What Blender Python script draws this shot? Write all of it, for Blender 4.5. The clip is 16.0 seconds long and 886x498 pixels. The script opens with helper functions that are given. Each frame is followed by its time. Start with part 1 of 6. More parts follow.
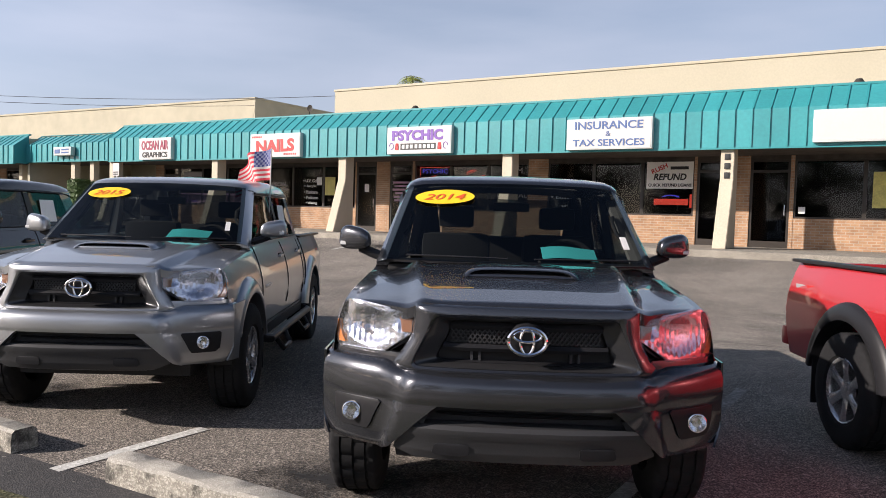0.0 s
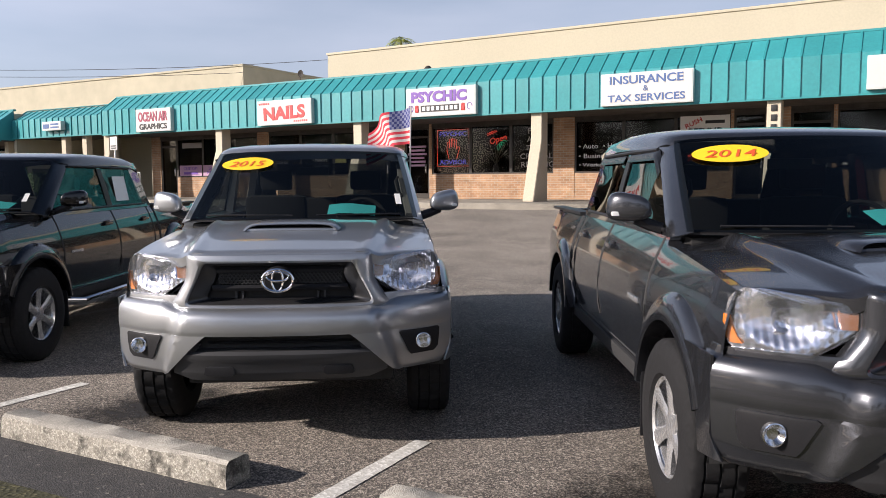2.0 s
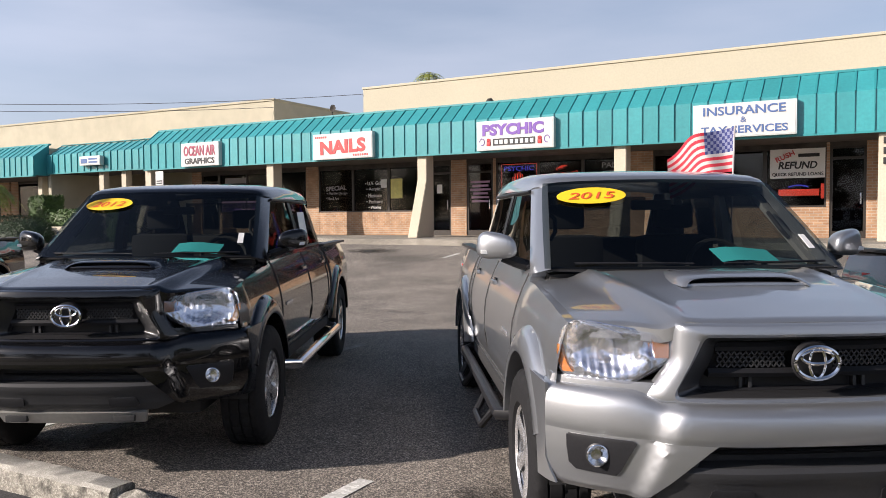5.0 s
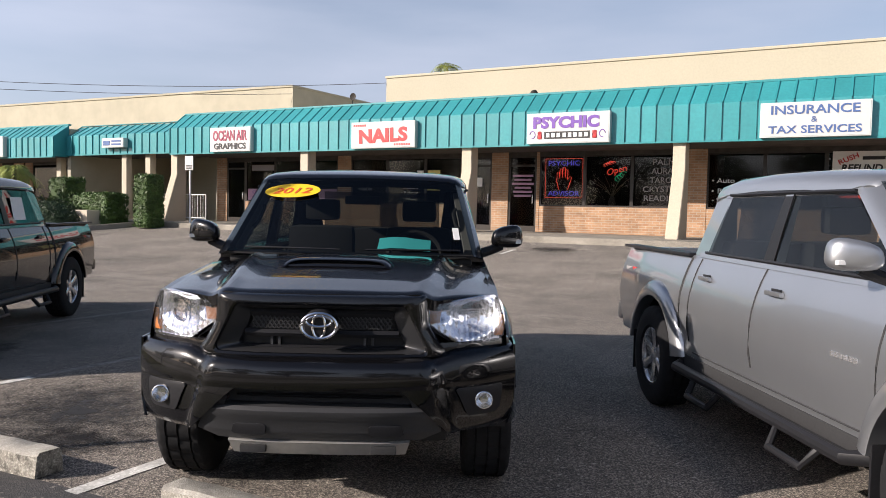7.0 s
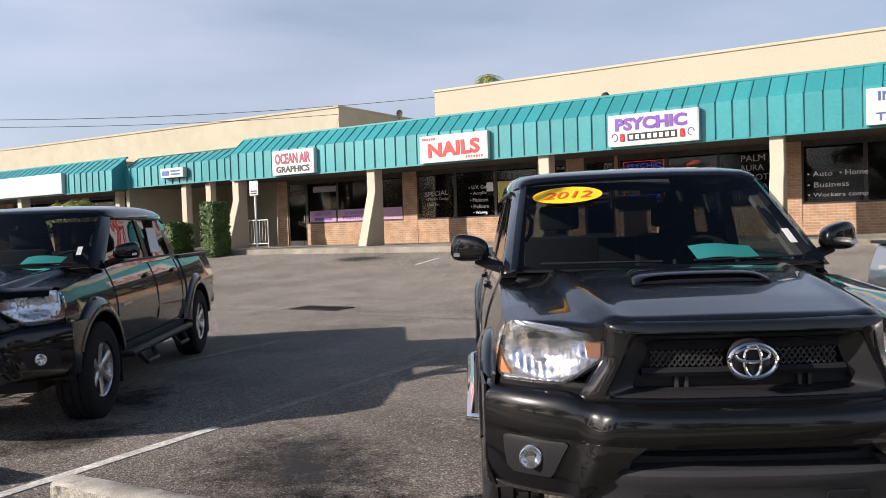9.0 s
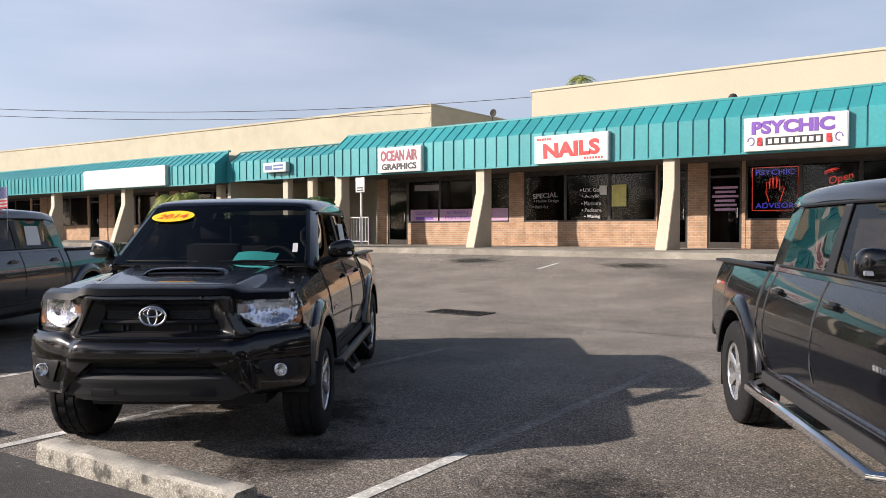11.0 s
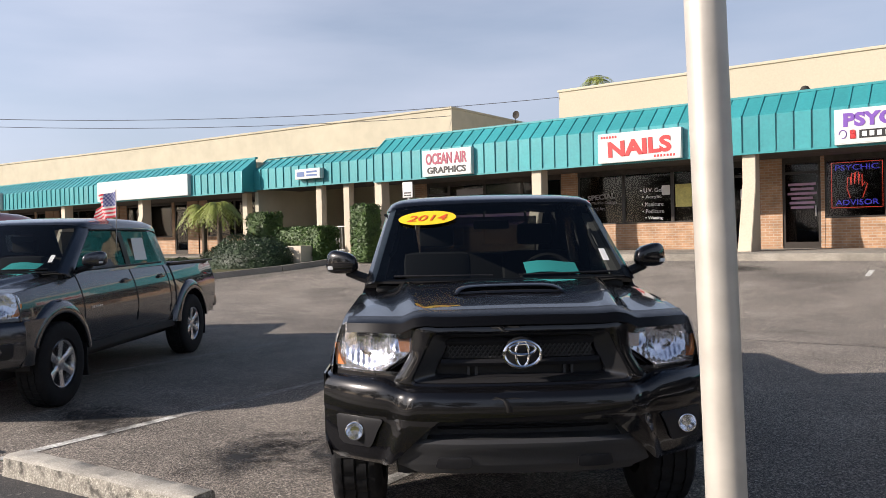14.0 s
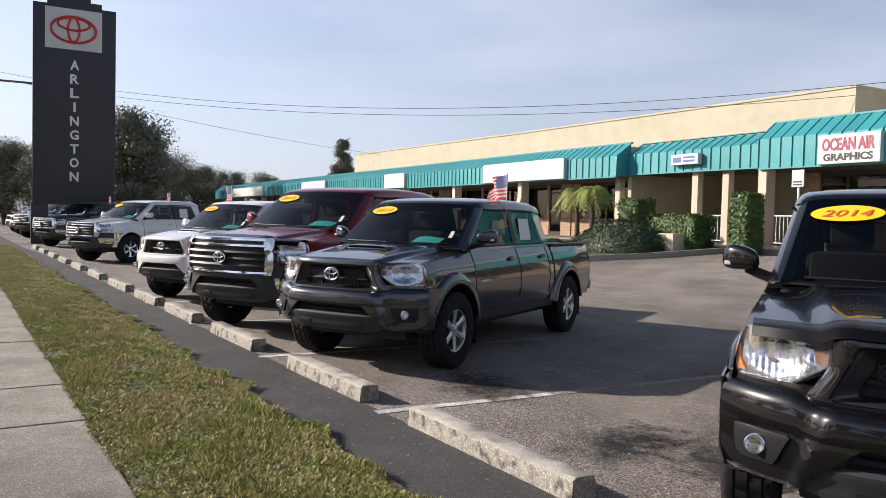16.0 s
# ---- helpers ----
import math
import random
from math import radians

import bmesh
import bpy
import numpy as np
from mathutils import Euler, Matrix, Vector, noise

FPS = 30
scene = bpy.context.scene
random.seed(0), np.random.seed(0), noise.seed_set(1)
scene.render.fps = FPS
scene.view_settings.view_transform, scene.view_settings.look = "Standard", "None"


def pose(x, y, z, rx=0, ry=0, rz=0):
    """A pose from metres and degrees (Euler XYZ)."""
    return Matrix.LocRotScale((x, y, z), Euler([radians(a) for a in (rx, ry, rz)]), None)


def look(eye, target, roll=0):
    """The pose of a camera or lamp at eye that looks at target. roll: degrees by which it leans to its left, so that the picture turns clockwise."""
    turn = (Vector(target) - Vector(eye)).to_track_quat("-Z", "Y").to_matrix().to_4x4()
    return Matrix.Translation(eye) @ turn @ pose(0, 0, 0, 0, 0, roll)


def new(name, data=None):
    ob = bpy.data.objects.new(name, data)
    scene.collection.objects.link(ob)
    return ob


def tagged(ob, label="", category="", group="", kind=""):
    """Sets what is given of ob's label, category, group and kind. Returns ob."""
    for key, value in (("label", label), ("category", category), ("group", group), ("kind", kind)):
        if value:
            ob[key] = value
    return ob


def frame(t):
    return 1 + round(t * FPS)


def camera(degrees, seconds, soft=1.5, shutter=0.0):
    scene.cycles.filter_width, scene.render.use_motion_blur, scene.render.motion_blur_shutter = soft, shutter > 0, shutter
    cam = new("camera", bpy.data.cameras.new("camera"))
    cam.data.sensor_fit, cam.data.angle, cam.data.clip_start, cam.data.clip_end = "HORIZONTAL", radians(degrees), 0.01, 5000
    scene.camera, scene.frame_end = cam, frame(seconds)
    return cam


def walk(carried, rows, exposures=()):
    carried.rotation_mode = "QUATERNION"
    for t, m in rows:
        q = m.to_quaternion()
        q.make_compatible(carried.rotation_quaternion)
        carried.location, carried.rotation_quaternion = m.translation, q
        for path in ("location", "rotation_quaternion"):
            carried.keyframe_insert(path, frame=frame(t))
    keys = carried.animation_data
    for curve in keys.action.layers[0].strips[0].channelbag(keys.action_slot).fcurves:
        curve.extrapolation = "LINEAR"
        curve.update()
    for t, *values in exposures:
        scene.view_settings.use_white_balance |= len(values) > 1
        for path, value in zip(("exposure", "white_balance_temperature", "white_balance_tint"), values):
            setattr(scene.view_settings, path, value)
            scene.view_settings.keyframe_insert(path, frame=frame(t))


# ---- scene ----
cam = camera(59.5, 16.0, soft=0.75)

PATH = [
    (0, (0.81, -0.016, 1.48), (-0.24, 1.684, 1.395), 1.6),
    (0.5, (0.35, -0.109, 1.503), (-0.705, 1.588, 1.415), -0.2),
    (1, (-0.147, -0.03, 1.501), (-1.185, 1.676, 1.401), -1.3),
    (1.5, (-0.591, -0.078, 1.474), (-1.594, 1.648, 1.362), 0.0),
    (2, (-1.021, -0.088, 1.472), (-2.012, 1.64, 1.296), -0.4),
    (2.5, (-1.436, -0.074, 1.502), (-2.488, 1.622, 1.37), -0.7),
    (3, (-1.857, -0.143, 1.49), (-2.823, 1.604, 1.372), -0.5),
    (3.5, (-2.289, -0.125, 1.481), (-3.268, 1.616, 1.387), -0.2),
    (4, (-2.71, -0.076, 1.491), (-3.683, 1.67, 1.419), 0.8),
    (4.5, (-3.142, -0.137, 1.496), (-4.084, 1.621, 1.358), 0.5),
    (5, (-3.572, -0.086, 1.489), (-4.561, 1.65, 1.406), -0.4),
    (5.2, (-3.734, -0.073, 1.506), (-4.759, 1.644, 1.445), 0.0),
    (7.3, (-5.552, -0.22, 1.49), (-6.518, 1.529, 1.387), 1.2),
    (7.5, (-5.72, -0.216, 1.461), (-6.704, 1.522, 1.367), 0.6),
    (8, (-6.145, -0.239, 1.479), (-7.194, 1.462, 1.388), -0.2),
    (8.5, (-6.578, -0.298, 1.486), (-7.587, 1.427, 1.388), -1.3),
    (9, (-7.004, -0.24, 1.462), (-8.041, 1.469, 1.4), -2.0),
    (9.2, (-7.163, -0.231, 1.475), (-8.279, 1.426, 1.382), -1.9),
    (11.3, (-8.882, -0.409, 1.502), (-10.056, 1.209, 1.457), -0.1),
    (11.5, (-9.073, -0.398, 1.493), (-10.219, 1.241, 1.453), 0.6),
    (12, (-9.538, -0.393, 1.49), (-10.715, 1.223, 1.45), 0.9),
    (12.5, (-9.981, -0.469, 1.468), (-11.096, 1.189, 1.375), 1.4),
    (13, (-10.43, -0.486, 1.462), (-11.51, 1.195, 1.375), 0.6),
    (13.5, (-10.875, -0.489, 1.476), (-12.003, 1.16, 1.396), 0.5),
    (14, (-11.21, -0.577, 1.494), (-12.353, 1.064, 1.456), -1.4),
    (14.5, (-11.323, -0.609, 1.508), (-12.595, 0.935, 1.514), -1.4),
    (15, (-11.359, -0.615, 1.505), (-12.822, 0.748, 1.464), 0.3),
    (15.5, (-11.384, -0.607, 1.507), (-13.016, 0.547, 1.439), 1.2),
    (16, (-11.389, -0.625, 1.512), (-13.144, 0.332, 1.435), 1.4),
]
walk(cam, [(t, look(eye, target, roll)) for t, eye, target, roll in PATH], [(0, 0.46, 6270, 17), (16, 0.53, 6330, 16)])

# world, sun, exposure
SUN_FROM = Vector((-1.5, -1.62, 1.0)).normalized()
sun = new("sun", bpy.data.lights.new("sun", "SUN"))
sun.data.energy, sun.data.angle, sun.data.color = 5.0, radians(0.6), (1.0, 0.91, 0.78)
sun.matrix_world = look(SUN_FROM * 60, (0, 0, 0))
world = bpy.data.worlds.new("sky")
scene.world = world
world.use_nodes = True
wn, wl = world.node_tree.nodes, world.node_tree.links
wn.clear()
sky = wn.new("ShaderNodeTexSky")
sky.sky_type, sky.sun_disc = "NISHITA", False
sky.sun_elevation = math.asin(SUN_FROM.z)
sky.sun_rotation = math.atan2(SUN_FROM.x, SUN_FROM.y)
sky.air_density, sky.dust_density, sky.ozone_density = 1.0, 1.5, 1.5
tc = wn.new("ShaderNodeTexCoord")
mp = wn.new("ShaderNodeMapping")
mp.inputs["Scale"].default_value = (1.2, 1.2, 6.0)
cloud = wn.new("ShaderNodeTexNoise")
cloud.inputs["Scale"].default_value, cloud.inputs["Detail"].default_value = 2.2, 6.0
cr = wn.new("ShaderNodeValToRGB")
cr.color_ramp.elements[0].position, cr.color_ramp.elements[1].position = 0.30, 0.72
cr.color_ramp.elements[0].color, cr.color_ramp.elements[1].color = (0.45, 0.45, 0.45, 1), (0.85, 0.85, 0.85, 1)
veil = wn.new("ShaderNodeMix")
veil.data_type = "RGBA"
veil.inputs["B"].default_value = (4.85, 5.4, 6.3, 1)
bg = wn.new("ShaderNodeBackground")
bg.inputs["Strength"].default_value = 0.088
wo = wn.new("ShaderNodeOutputWorld")
wl.new(tc.outputs["Generated"], mp.inputs["Vector"])
wl.new(mp.outputs["Vector"], cloud.inputs["Vector"])
wl.new(cloud.outputs["Fac"], cr.inputs["Fac"])
up, thin, fade = wn.new("ShaderNodeSeparateXYZ"), wn.new("ShaderNodeMapRange"), wn.new("ShaderNodeMath")
thin.inputs["From Min"].default_value, thin.inputs["From Max"].default_value = 0.36, 0.72
thin.inputs["To Min"].default_value, thin.inputs["To Max"].default_value = 1.0, 0.0
fade.operation = "MULTIPLY"
wl.new(tc.outputs["Generated"], up.inputs[0]), wl.new(up.outputs["Z"], thin.inputs["Value"])
wl.new(cr.outputs["Color"], fade.inputs[0]), wl.new(thin.outputs["Result"], fade.inputs[1])
wl.new(fade.outputs[0], veil.inputs["Factor"])
wl.new(sky.outputs["Color"], veil.inputs["A"])
haze, lift = wn.new("ShaderNodeVectorMath"), wn.new("ShaderNodeMapRange")
haze.operation, haze.inputs[1].default_value = "DOT_PRODUCT", (-0.68, -0.73, 0.0)
lift.inputs["From Min"].default_value, lift.inputs["From Max"].default_value = -0.1, 0.9
lift.inputs["To Min"].default_value, lift.inputs["To Max"].default_value = 1.0, 1.35
glow = wn.new("ShaderNodeVectorMath")
glow.operation = "SCALE"
wl.new(tc.outputs["Generated"], haze.inputs[0])
wl.new(haze.outputs["Value"], lift.inputs["Value"])
# the sky deepens towards the zenith
deep, both_ways = wn.new("ShaderNodeMapRange"), wn.new("ShaderNodeMath")
deep.inputs["From Min"].default_value, deep.inputs["From Max"].default_value = 0.36, 0.75
deep.inputs["To Min"].default_value, deep.inputs["To Max"].default_value = 1.0, 0.62
both_ways.operation = "MULTIPLY"
wl.new(up.outputs["Z"], deep.inputs["Value"])
wl.new(lift.outputs["Result"], both_ways.inputs[0]), wl.new(deep.outputs["Result"], both_ways.inputs[1])
wl.new(veil.outputs["Result"], glow.inputs[0]), wl.new(both_ways.outputs[0], glow.inputs["Scale"])
wl.new(glow.outputs["Vector"], bg.inputs["Color"])
wl.new(bg.outputs["Background"], wo.inputs["Surface"])


# ---- materials ----
def mat(name, color, rough=0.6, metal=0.0, coat=0.0, var=0.12, scale=6.0, fine=60.0, bump=0.0, spec=0.5, emit=0.0, island=False):
    """Principled material with colour variation at two scales and a fine bump."""
    m = bpy.data.materials.new(name)
    m.use_nodes = True
    n, l = m.node_tree.nodes, m.node_tree.links
    p = n["Principled BSDF"]
    p.inputs["Roughness"].default_value, p.inputs["Metallic"].default_value = rough, metal
    p.inputs["Coat Weight"].default_value, p.inputs["Coat Roughness"].default_value = coat, 0.03
    p.inputs["Specular IOR Level"].default_value = spec
    if emit:
        p.inputs["Emission Color"].default_value = (*color, 1)
        p.inputs["Emission Strength"].default_value = emit
    if var <= 0:
        p.inputs["Base Color"].default_value = (*color, 1)
        return m
    co = n.new("ShaderNodeTexCoord")
    a, b = n.new("ShaderNodeTexNoise"), n.new("ShaderNodeTexNoise")
    a.inputs["Scale"].default_value, a.inputs["Detail"].default_value = scale * 0.1, 5
    b.inputs["Scale"].default_value, b.inputs["Detail"].default_value = fine, 4
    geo = n.new("ShaderNodeNewGeometry")
    src = geo.outputs["Position"]
    l.new(src, a.inputs["Vector"]), l.new(src, b.inputs["Vector"])
    add = n.new("ShaderNodeMath")
    add.operation = "ADD"
    l.new(a.outputs["Fac"], add.inputs[0]), l.new(b.outputs["Fac"], add.inputs[1])
    rng = n.new("ShaderNodeMapRange")
    rng.inputs["From Min"].default_value, rng.inputs["From Max"].default_value = 0.7, 1.3
    rng.inputs["To Min"].default_value, rng.inputs["To Max"].default_value = 1 - var, 1 + var
    l.new(add.outputs[0], rng.inputs["Value"])
    mul = n.new("ShaderNodeMix")
    mul.data_type, mul.blend_type = "RGBA", "MULTIPLY"
    mul.inputs["Factor"].default_value = 1
    mul.inputs["A"].default_value = (*color, 1)
    out = rng.outputs["Result"]
    if island:
        info = n.new("ShaderNodeObjectInfo")
        r2 = n.new("ShaderNodeMapRange")
        r2.inputs["To Min"].default_value, r2.inputs["To Max"].default_value = 0.9, 1.08
        l.new(info.outputs["Random"], r2.inputs["Value"])
        m2 = n.new("ShaderNodeMath")
        m2.operation = "MULTIPLY"
        l.new(out, m2.inputs[0]), l.new(r2.outputs["Result"], m2.inputs[1])
        out = m2.outputs[0]
    l.new(out, mul.inputs["B"])
    l.new(mul.outputs["Result"], p.inputs["Base Color"])
    if bump:
        bp = n.new("ShaderNodeBump")
        bp.inputs["Strength"].default_value, bp.inputs["Distance"].default_value = bump, 0.01
        l.new(b.outputs["Fac"], bp.inputs["Height"])
        l.new(bp.outputs["Normal"], p.inputs["Normal"])
    return m


def glass(name, tint, f0=0.04, rough=0.0, haze=0.0):
    """A thin pane: tinted see-through whose gloss grows towards grazing angles."""
    m = bpy.data.materials.new(name)
    m.use_nodes = True
    n, l = m.node_tree.nodes, m.node_tree.links
    n.remove(n["Principled BSDF"])
    t, g, mx, f = n.new("ShaderNodeBsdfTransparent"), n.new("ShaderNodeBsdfGlossy"), n.new("ShaderNodeMixShader"), n.new("ShaderNodeLayerWeight")
    t.inputs["Color"].default_value = (*tint, 1)
    g.inputs["Roughness"].default_value = rough
    f.inputs["Blend"].default_value = 0.5
    pw, ma = n.new("ShaderNodeMath"), n.new("ShaderNodeMath")
    pw.operation, pw.inputs[1].default_value = "POWER", 5.0
    ma.operation, ma.inputs[1].default_value, ma.inputs[2].default_value = "MULTIPLY_ADD", 1 - f0, f0
    l.new(f.outputs["Facing"], pw.inputs[0]), l.new(pw.outputs[0], ma.inputs[0])
    l.new(ma.outputs[0], mx.inputs["Fac"]), l.new(t.outputs[0], mx.inputs[1]), l.new(g.outputs[0], mx.inputs[2])
    out = mx.outputs[0]
    if haze:
        # a white diffuse share stands in for sky glare on the pane
        d, mh = n.new("ShaderNodeBsdfDiffuse"), n.new("ShaderNodeMixShader")
        d.inputs["Color"].default_value, mh.inputs["Fac"].default_value = (0.80, 0.81, 0.80, 1), haze
        l.new(out, mh.inputs[1]), l.new(d.outputs[0], mh.inputs[2])
        out = mh.outputs[0]
    l.new(out, n["Material Output"].inputs["Surface"])
    return m


def speckled(name, dark, light, cell, base_scale, bump, stain=0.0, rough=0.9, stones=None, bays=None):
    """Aggregate surface: stones of two tones in a binder, with large worn patches."""
    m = mat(name, dark, rough, var=0)
    n, l = m.node_tree.nodes, m.node_tree.links
    p = n["Principled BSDF"]
    geo = n.new("ShaderNodeNewGeometry")
    v, a, c = n.new("ShaderNodeTexVoronoi"), n.new("ShaderNodeTexNoise"), n.new("ShaderNodeTexNoise")
    v.inputs["Scale"].default_value = cell
    a.inputs["Scale"].default_value, a.inputs["Detail"].default_value, a.inputs["Roughness"].default_value = base_scale, 8, 0.62
    c.inputs["Scale"].default_value, c.inputs["Detail"].default_value = base_scale * 0.23, 4
    for node in (v, a, c):
        l.new(geo.outputs["Position"], node.inputs["Vector"])
    sep = n.new("ShaderNodeSeparateColor")
    l.new(v.outputs["Color"], sep.inputs["Color"])
    pw = n.new("ShaderNodeMath")
    pw.operation, pw.inputs[1].default_value = "POWER", 2.2
    l.new(sep.outputs["Red"], pw.inputs[0])
    mx = n.new("ShaderNodeMix")
    mx.data_type = "RGBA"
    mx.inputs["A"].default_value, mx.inputs["B"].default_value = (*dark, 1), (*light, 1)
    l.new(pw.outputs[0], mx.inputs["Factor"])
    rg = n.new("ShaderNodeMapRange")
    rg.inputs["From Min"].default_value, rg.inputs["From Max"].default_value = 0.3, 0.7
    rg.inputs["To Min"].default_value, rg.inputs["To Max"].default_value = 0.72, 1.25
    l.new(a.outputs["Fac"], rg.inputs["Value"])
    rc = n.new("ShaderNodeMapRange")
    rc.inputs["From Min"].default_value, rc.inputs["From Max"].default_value = 0.34, 0.5
    rc.inputs["To Min"].default_value, rc.inputs["To Max"].default_value = 1 - stain, 1.0
    l.new(c.outputs["Fac"], rc.inputs["Value"])
    k = n.new("ShaderNodeMath")
    k.operation = "MULTIPLY"
    l.new(rg.outputs[0], k.inputs[0]), l.new(rc.outputs[0], k.inputs[1])
    if bays:
        # bays darkened for oil and, in part, for truck shade; paler driving lane beyond
        sp, warp, edge, k2 = n.new("ShaderNodeSeparateXYZ"), n.new("ShaderNodeMath"), n.new("ShaderNodeMapRange"), n.new("ShaderNodeMath")
        warp.operation, warp.inputs[1].default_value = "MULTIPLY_ADD", 3.0
        l.new(geo.outputs["Position"], sp.inputs[0]), l.new(c.outputs["Fac"], warp.inputs[0]), l.new(sp.outputs["Y"], warp.inputs[2])
        edge.inputs["From Min"].default_value, edge.inputs["From Max"].default_value = 6.5, 11.5
        edge.inputs["To Min"].default_value, edge.inputs["To Max"].default_value = bays, 1.0
        l.new(warp.outputs[0], edge.inputs["Value"])
        k2.operation = "MULTIPLY"
        l.new(k.outputs[0], k2.inputs[0]), l.new(edge.outputs["Result"], k2.inputs[1])
        k = k2
    mu = n.new("ShaderNodeMix")
    mu.data_type, mu.blend_type = "RGBA", "MULTIPLY"
    mu.inputs["Factor"].default_value = 1
    l.new(mx.outputs["Result"], mu.inputs["A"]), l.new(k.outputs[0], mu.inputs["B"])
    out = mu.outputs["Result"]
    if stones:
        big, pick, chosen, pale = n.new("ShaderNodeTexVoronoi"), n.new("ShaderNodeSeparateColor"), n.new("ShaderNodeMapRange"), n.new("ShaderNodeMix")
        big.inputs["Scale"].default_value = cell * 0.62
        l.new(geo.outputs["Position"], big.inputs["Vector"]), l.new(big.outputs["Color"], pick.inputs["Color"])
        chosen.inputs["From Min"].default_value, chosen.inputs["From Max"].default_value = stones, stones + 0.05
        l.new(pick.outputs["Green"], chosen.inputs["Value"])
        pale.data_type, pale.inputs["B"].default_value = "RGBA", (0.55, 0.50, 0.43, 1)
        l.new(chosen.outputs["Result"], pale.inputs["Factor"]), l.new(out, pale.inputs["A"])
        out = pale.outputs["Result"]
    l.new(out, p.inputs["Base Color"])
    bp = n.new("ShaderNodeBump")
    bp.inputs["Strength"].default_value, bp.inputs["Distance"].default_value = bump, 0.008
    l.new(v.outputs["Distance"], bp.inputs["Height"])
    l.new(bp.outputs["Normal"], p.inputs["Normal"])
    return m


def brick_mat():
    m = mat("brick", (0.4, 0.22, 0.12), 0.9, var=0)
    n, l = m.node_tree.nodes, m.node_tree.links
    p = n["Principled BSDF"]
    geo = n.new("ShaderNodeNewGeometry")
    sep, com = n.new("ShaderNodeSeparateXYZ"), n.new("ShaderNodeCombineXYZ")
    l.new(geo.outputs["Position"], sep.inputs[0])
    ad = n.new("ShaderNodeMath")
    l.new(sep.outputs["X"], ad.inputs[0]), l.new(sep.outputs["Y"], ad.inputs[1])
    l.new(ad.outputs[0], com.inputs["X"]), l.new(sep.outputs["Z"], com.inputs["Y"])
    b = n.new("ShaderNodeTexBrick")
    b.inputs["Scale"].default_value = 1.0
    b.inputs["Brick Width"].default_value, b.inputs["Row Height"].default_value, b.inputs["Mortar Size"].default_value = 0.21, 0.075, 0.009
    b.inputs["Color1"].default_value, b.inputs["Color2"].default_value = (0.44, 0.265, 0.15, 1), (0.36, 0.20, 0.11, 1)
    b.inputs["Mortar"].default_value = (0.42, 0.34, 0.26, 1)
    l.new(com.outputs[0], b.inputs["Vector"])
    a = n.new("ShaderNodeTexNoise")
    a.inputs["Scale"].default_value, a.inputs["Detail"].default_value = 3.0, 6
    l.new(com.outputs[0], a.inputs["Vector"])
    mu = n.new("ShaderNodeMix")
    mu.data_type, mu.blend_type = "RGBA", "OVERLAY"
    mu.inputs["Factor"].default_value = 0.5
    l.new(b.outputs["Color"], mu.inputs["A"]), l.new(a.outputs["Fac"], mu.inputs["B"])
    l.new(mu.outputs["Result"], p.inputs["Base Color"])
    bp = n.new("ShaderNodeBump")
    bp.inputs["Strength"].default_value, bp.inputs["Distance"].default_value, bp.invert = 0.6, 0.01, True
    l.new(b.outputs["Fac"], bp.inputs["Height"])
    l.new(bp.outputs["Normal"], p.inputs["Normal"])
    return m


ASPHALT = speckled("weathered_asphalt", (0.074, 0.066, 0.058), (0.55, 0.478, 0.398), 140, 1.1, 0.35, stain=0.4, stones=0.95, bays=0.90)
ASPHALT_NEW = speckled("dark_asphalt", (0.040, 0.039, 0.040), (0.085, 0.080, 0.076), 95, 1.6, 0.4, stain=0.2, stones=0.985)
CONCRETE = mat("concrete", (0.26, 0.235, 0.20), 0.9, var=0.22, scale=9, fine=40, bump=0.3)
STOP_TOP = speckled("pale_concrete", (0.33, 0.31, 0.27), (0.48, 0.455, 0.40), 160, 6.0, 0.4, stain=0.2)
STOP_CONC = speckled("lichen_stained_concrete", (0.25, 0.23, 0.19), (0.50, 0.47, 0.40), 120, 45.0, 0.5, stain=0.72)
PAVING = speckled("pavement_concrete", (0.225, 0.205, 0.17), (0.39, 0.355, 0.295), 90, 2.2, 0.35, stain=0.3)
LINE = speckled("worn_line_paint", (0.50, 0.49, 0.45), (0.78, 0.77, 0.73), 60, 5.0, 0.2, stain=0.3)
LINE_OLD = speckled("faded_line_paint", (0.19, 0.175, 0.155), (0.42, 0.39, 0.35), 60, 4.0, 0.2, stain=0.2)
TEAL = mat("teal_painted_metal", (0.044, 0.290, 0.310), 0.34, coat=0.35, var=0.12, scale=5, fine=14, bump=0.02, island=True)
TEAL_DARK = mat("teal_seam", (0.032, 0.255, 0.275), 0.42, var=0.1)
CREAM = mat("cream_stucco", (0.455, 0.42, 0.320), 0.9, var=0.07, scale=2.5, fine=12, bump=0.15)
CREAM_OLD = mat("weathered_stucco", (0.445, 0.41, 0.310), 0.9, var=0.09, scale=4, fine=1.5, bump=0.12)
COLUMN = mat("painted_column", (0.54, 0.47, 0.36), 0.85, var=0.1, scale=8, fine=25, bump=0.1)
BRICK = brick_mat()
DARKFRAME = mat("bronze_frame", (0.035, 0.028, 0.022), 0.4, var=0.1)
SHOPGLASS = glass("shop_glass", (0.50, 0.51, 0.50), 0.032)
# Near-black carries the gloom of unlit rooms; soffits and headers share it.
SHOPDARK = mat("unlit_shop_dark", (0.06, 0.052, 0.045), 0.9, var=0.3, scale=20, fine=4)
WHITE = mat("white_sign_face", (0.58, 0.57, 0.55), 0.5, var=0.03, scale=10, fine=20)
SIGNBOX = mat("sign_cabinet", (0.55, 0.60, 0.58), 0.5, var=0.1)
RED = mat("red_lettering", (0.52, 0.03, 0.03), 0.5, var=0.05)
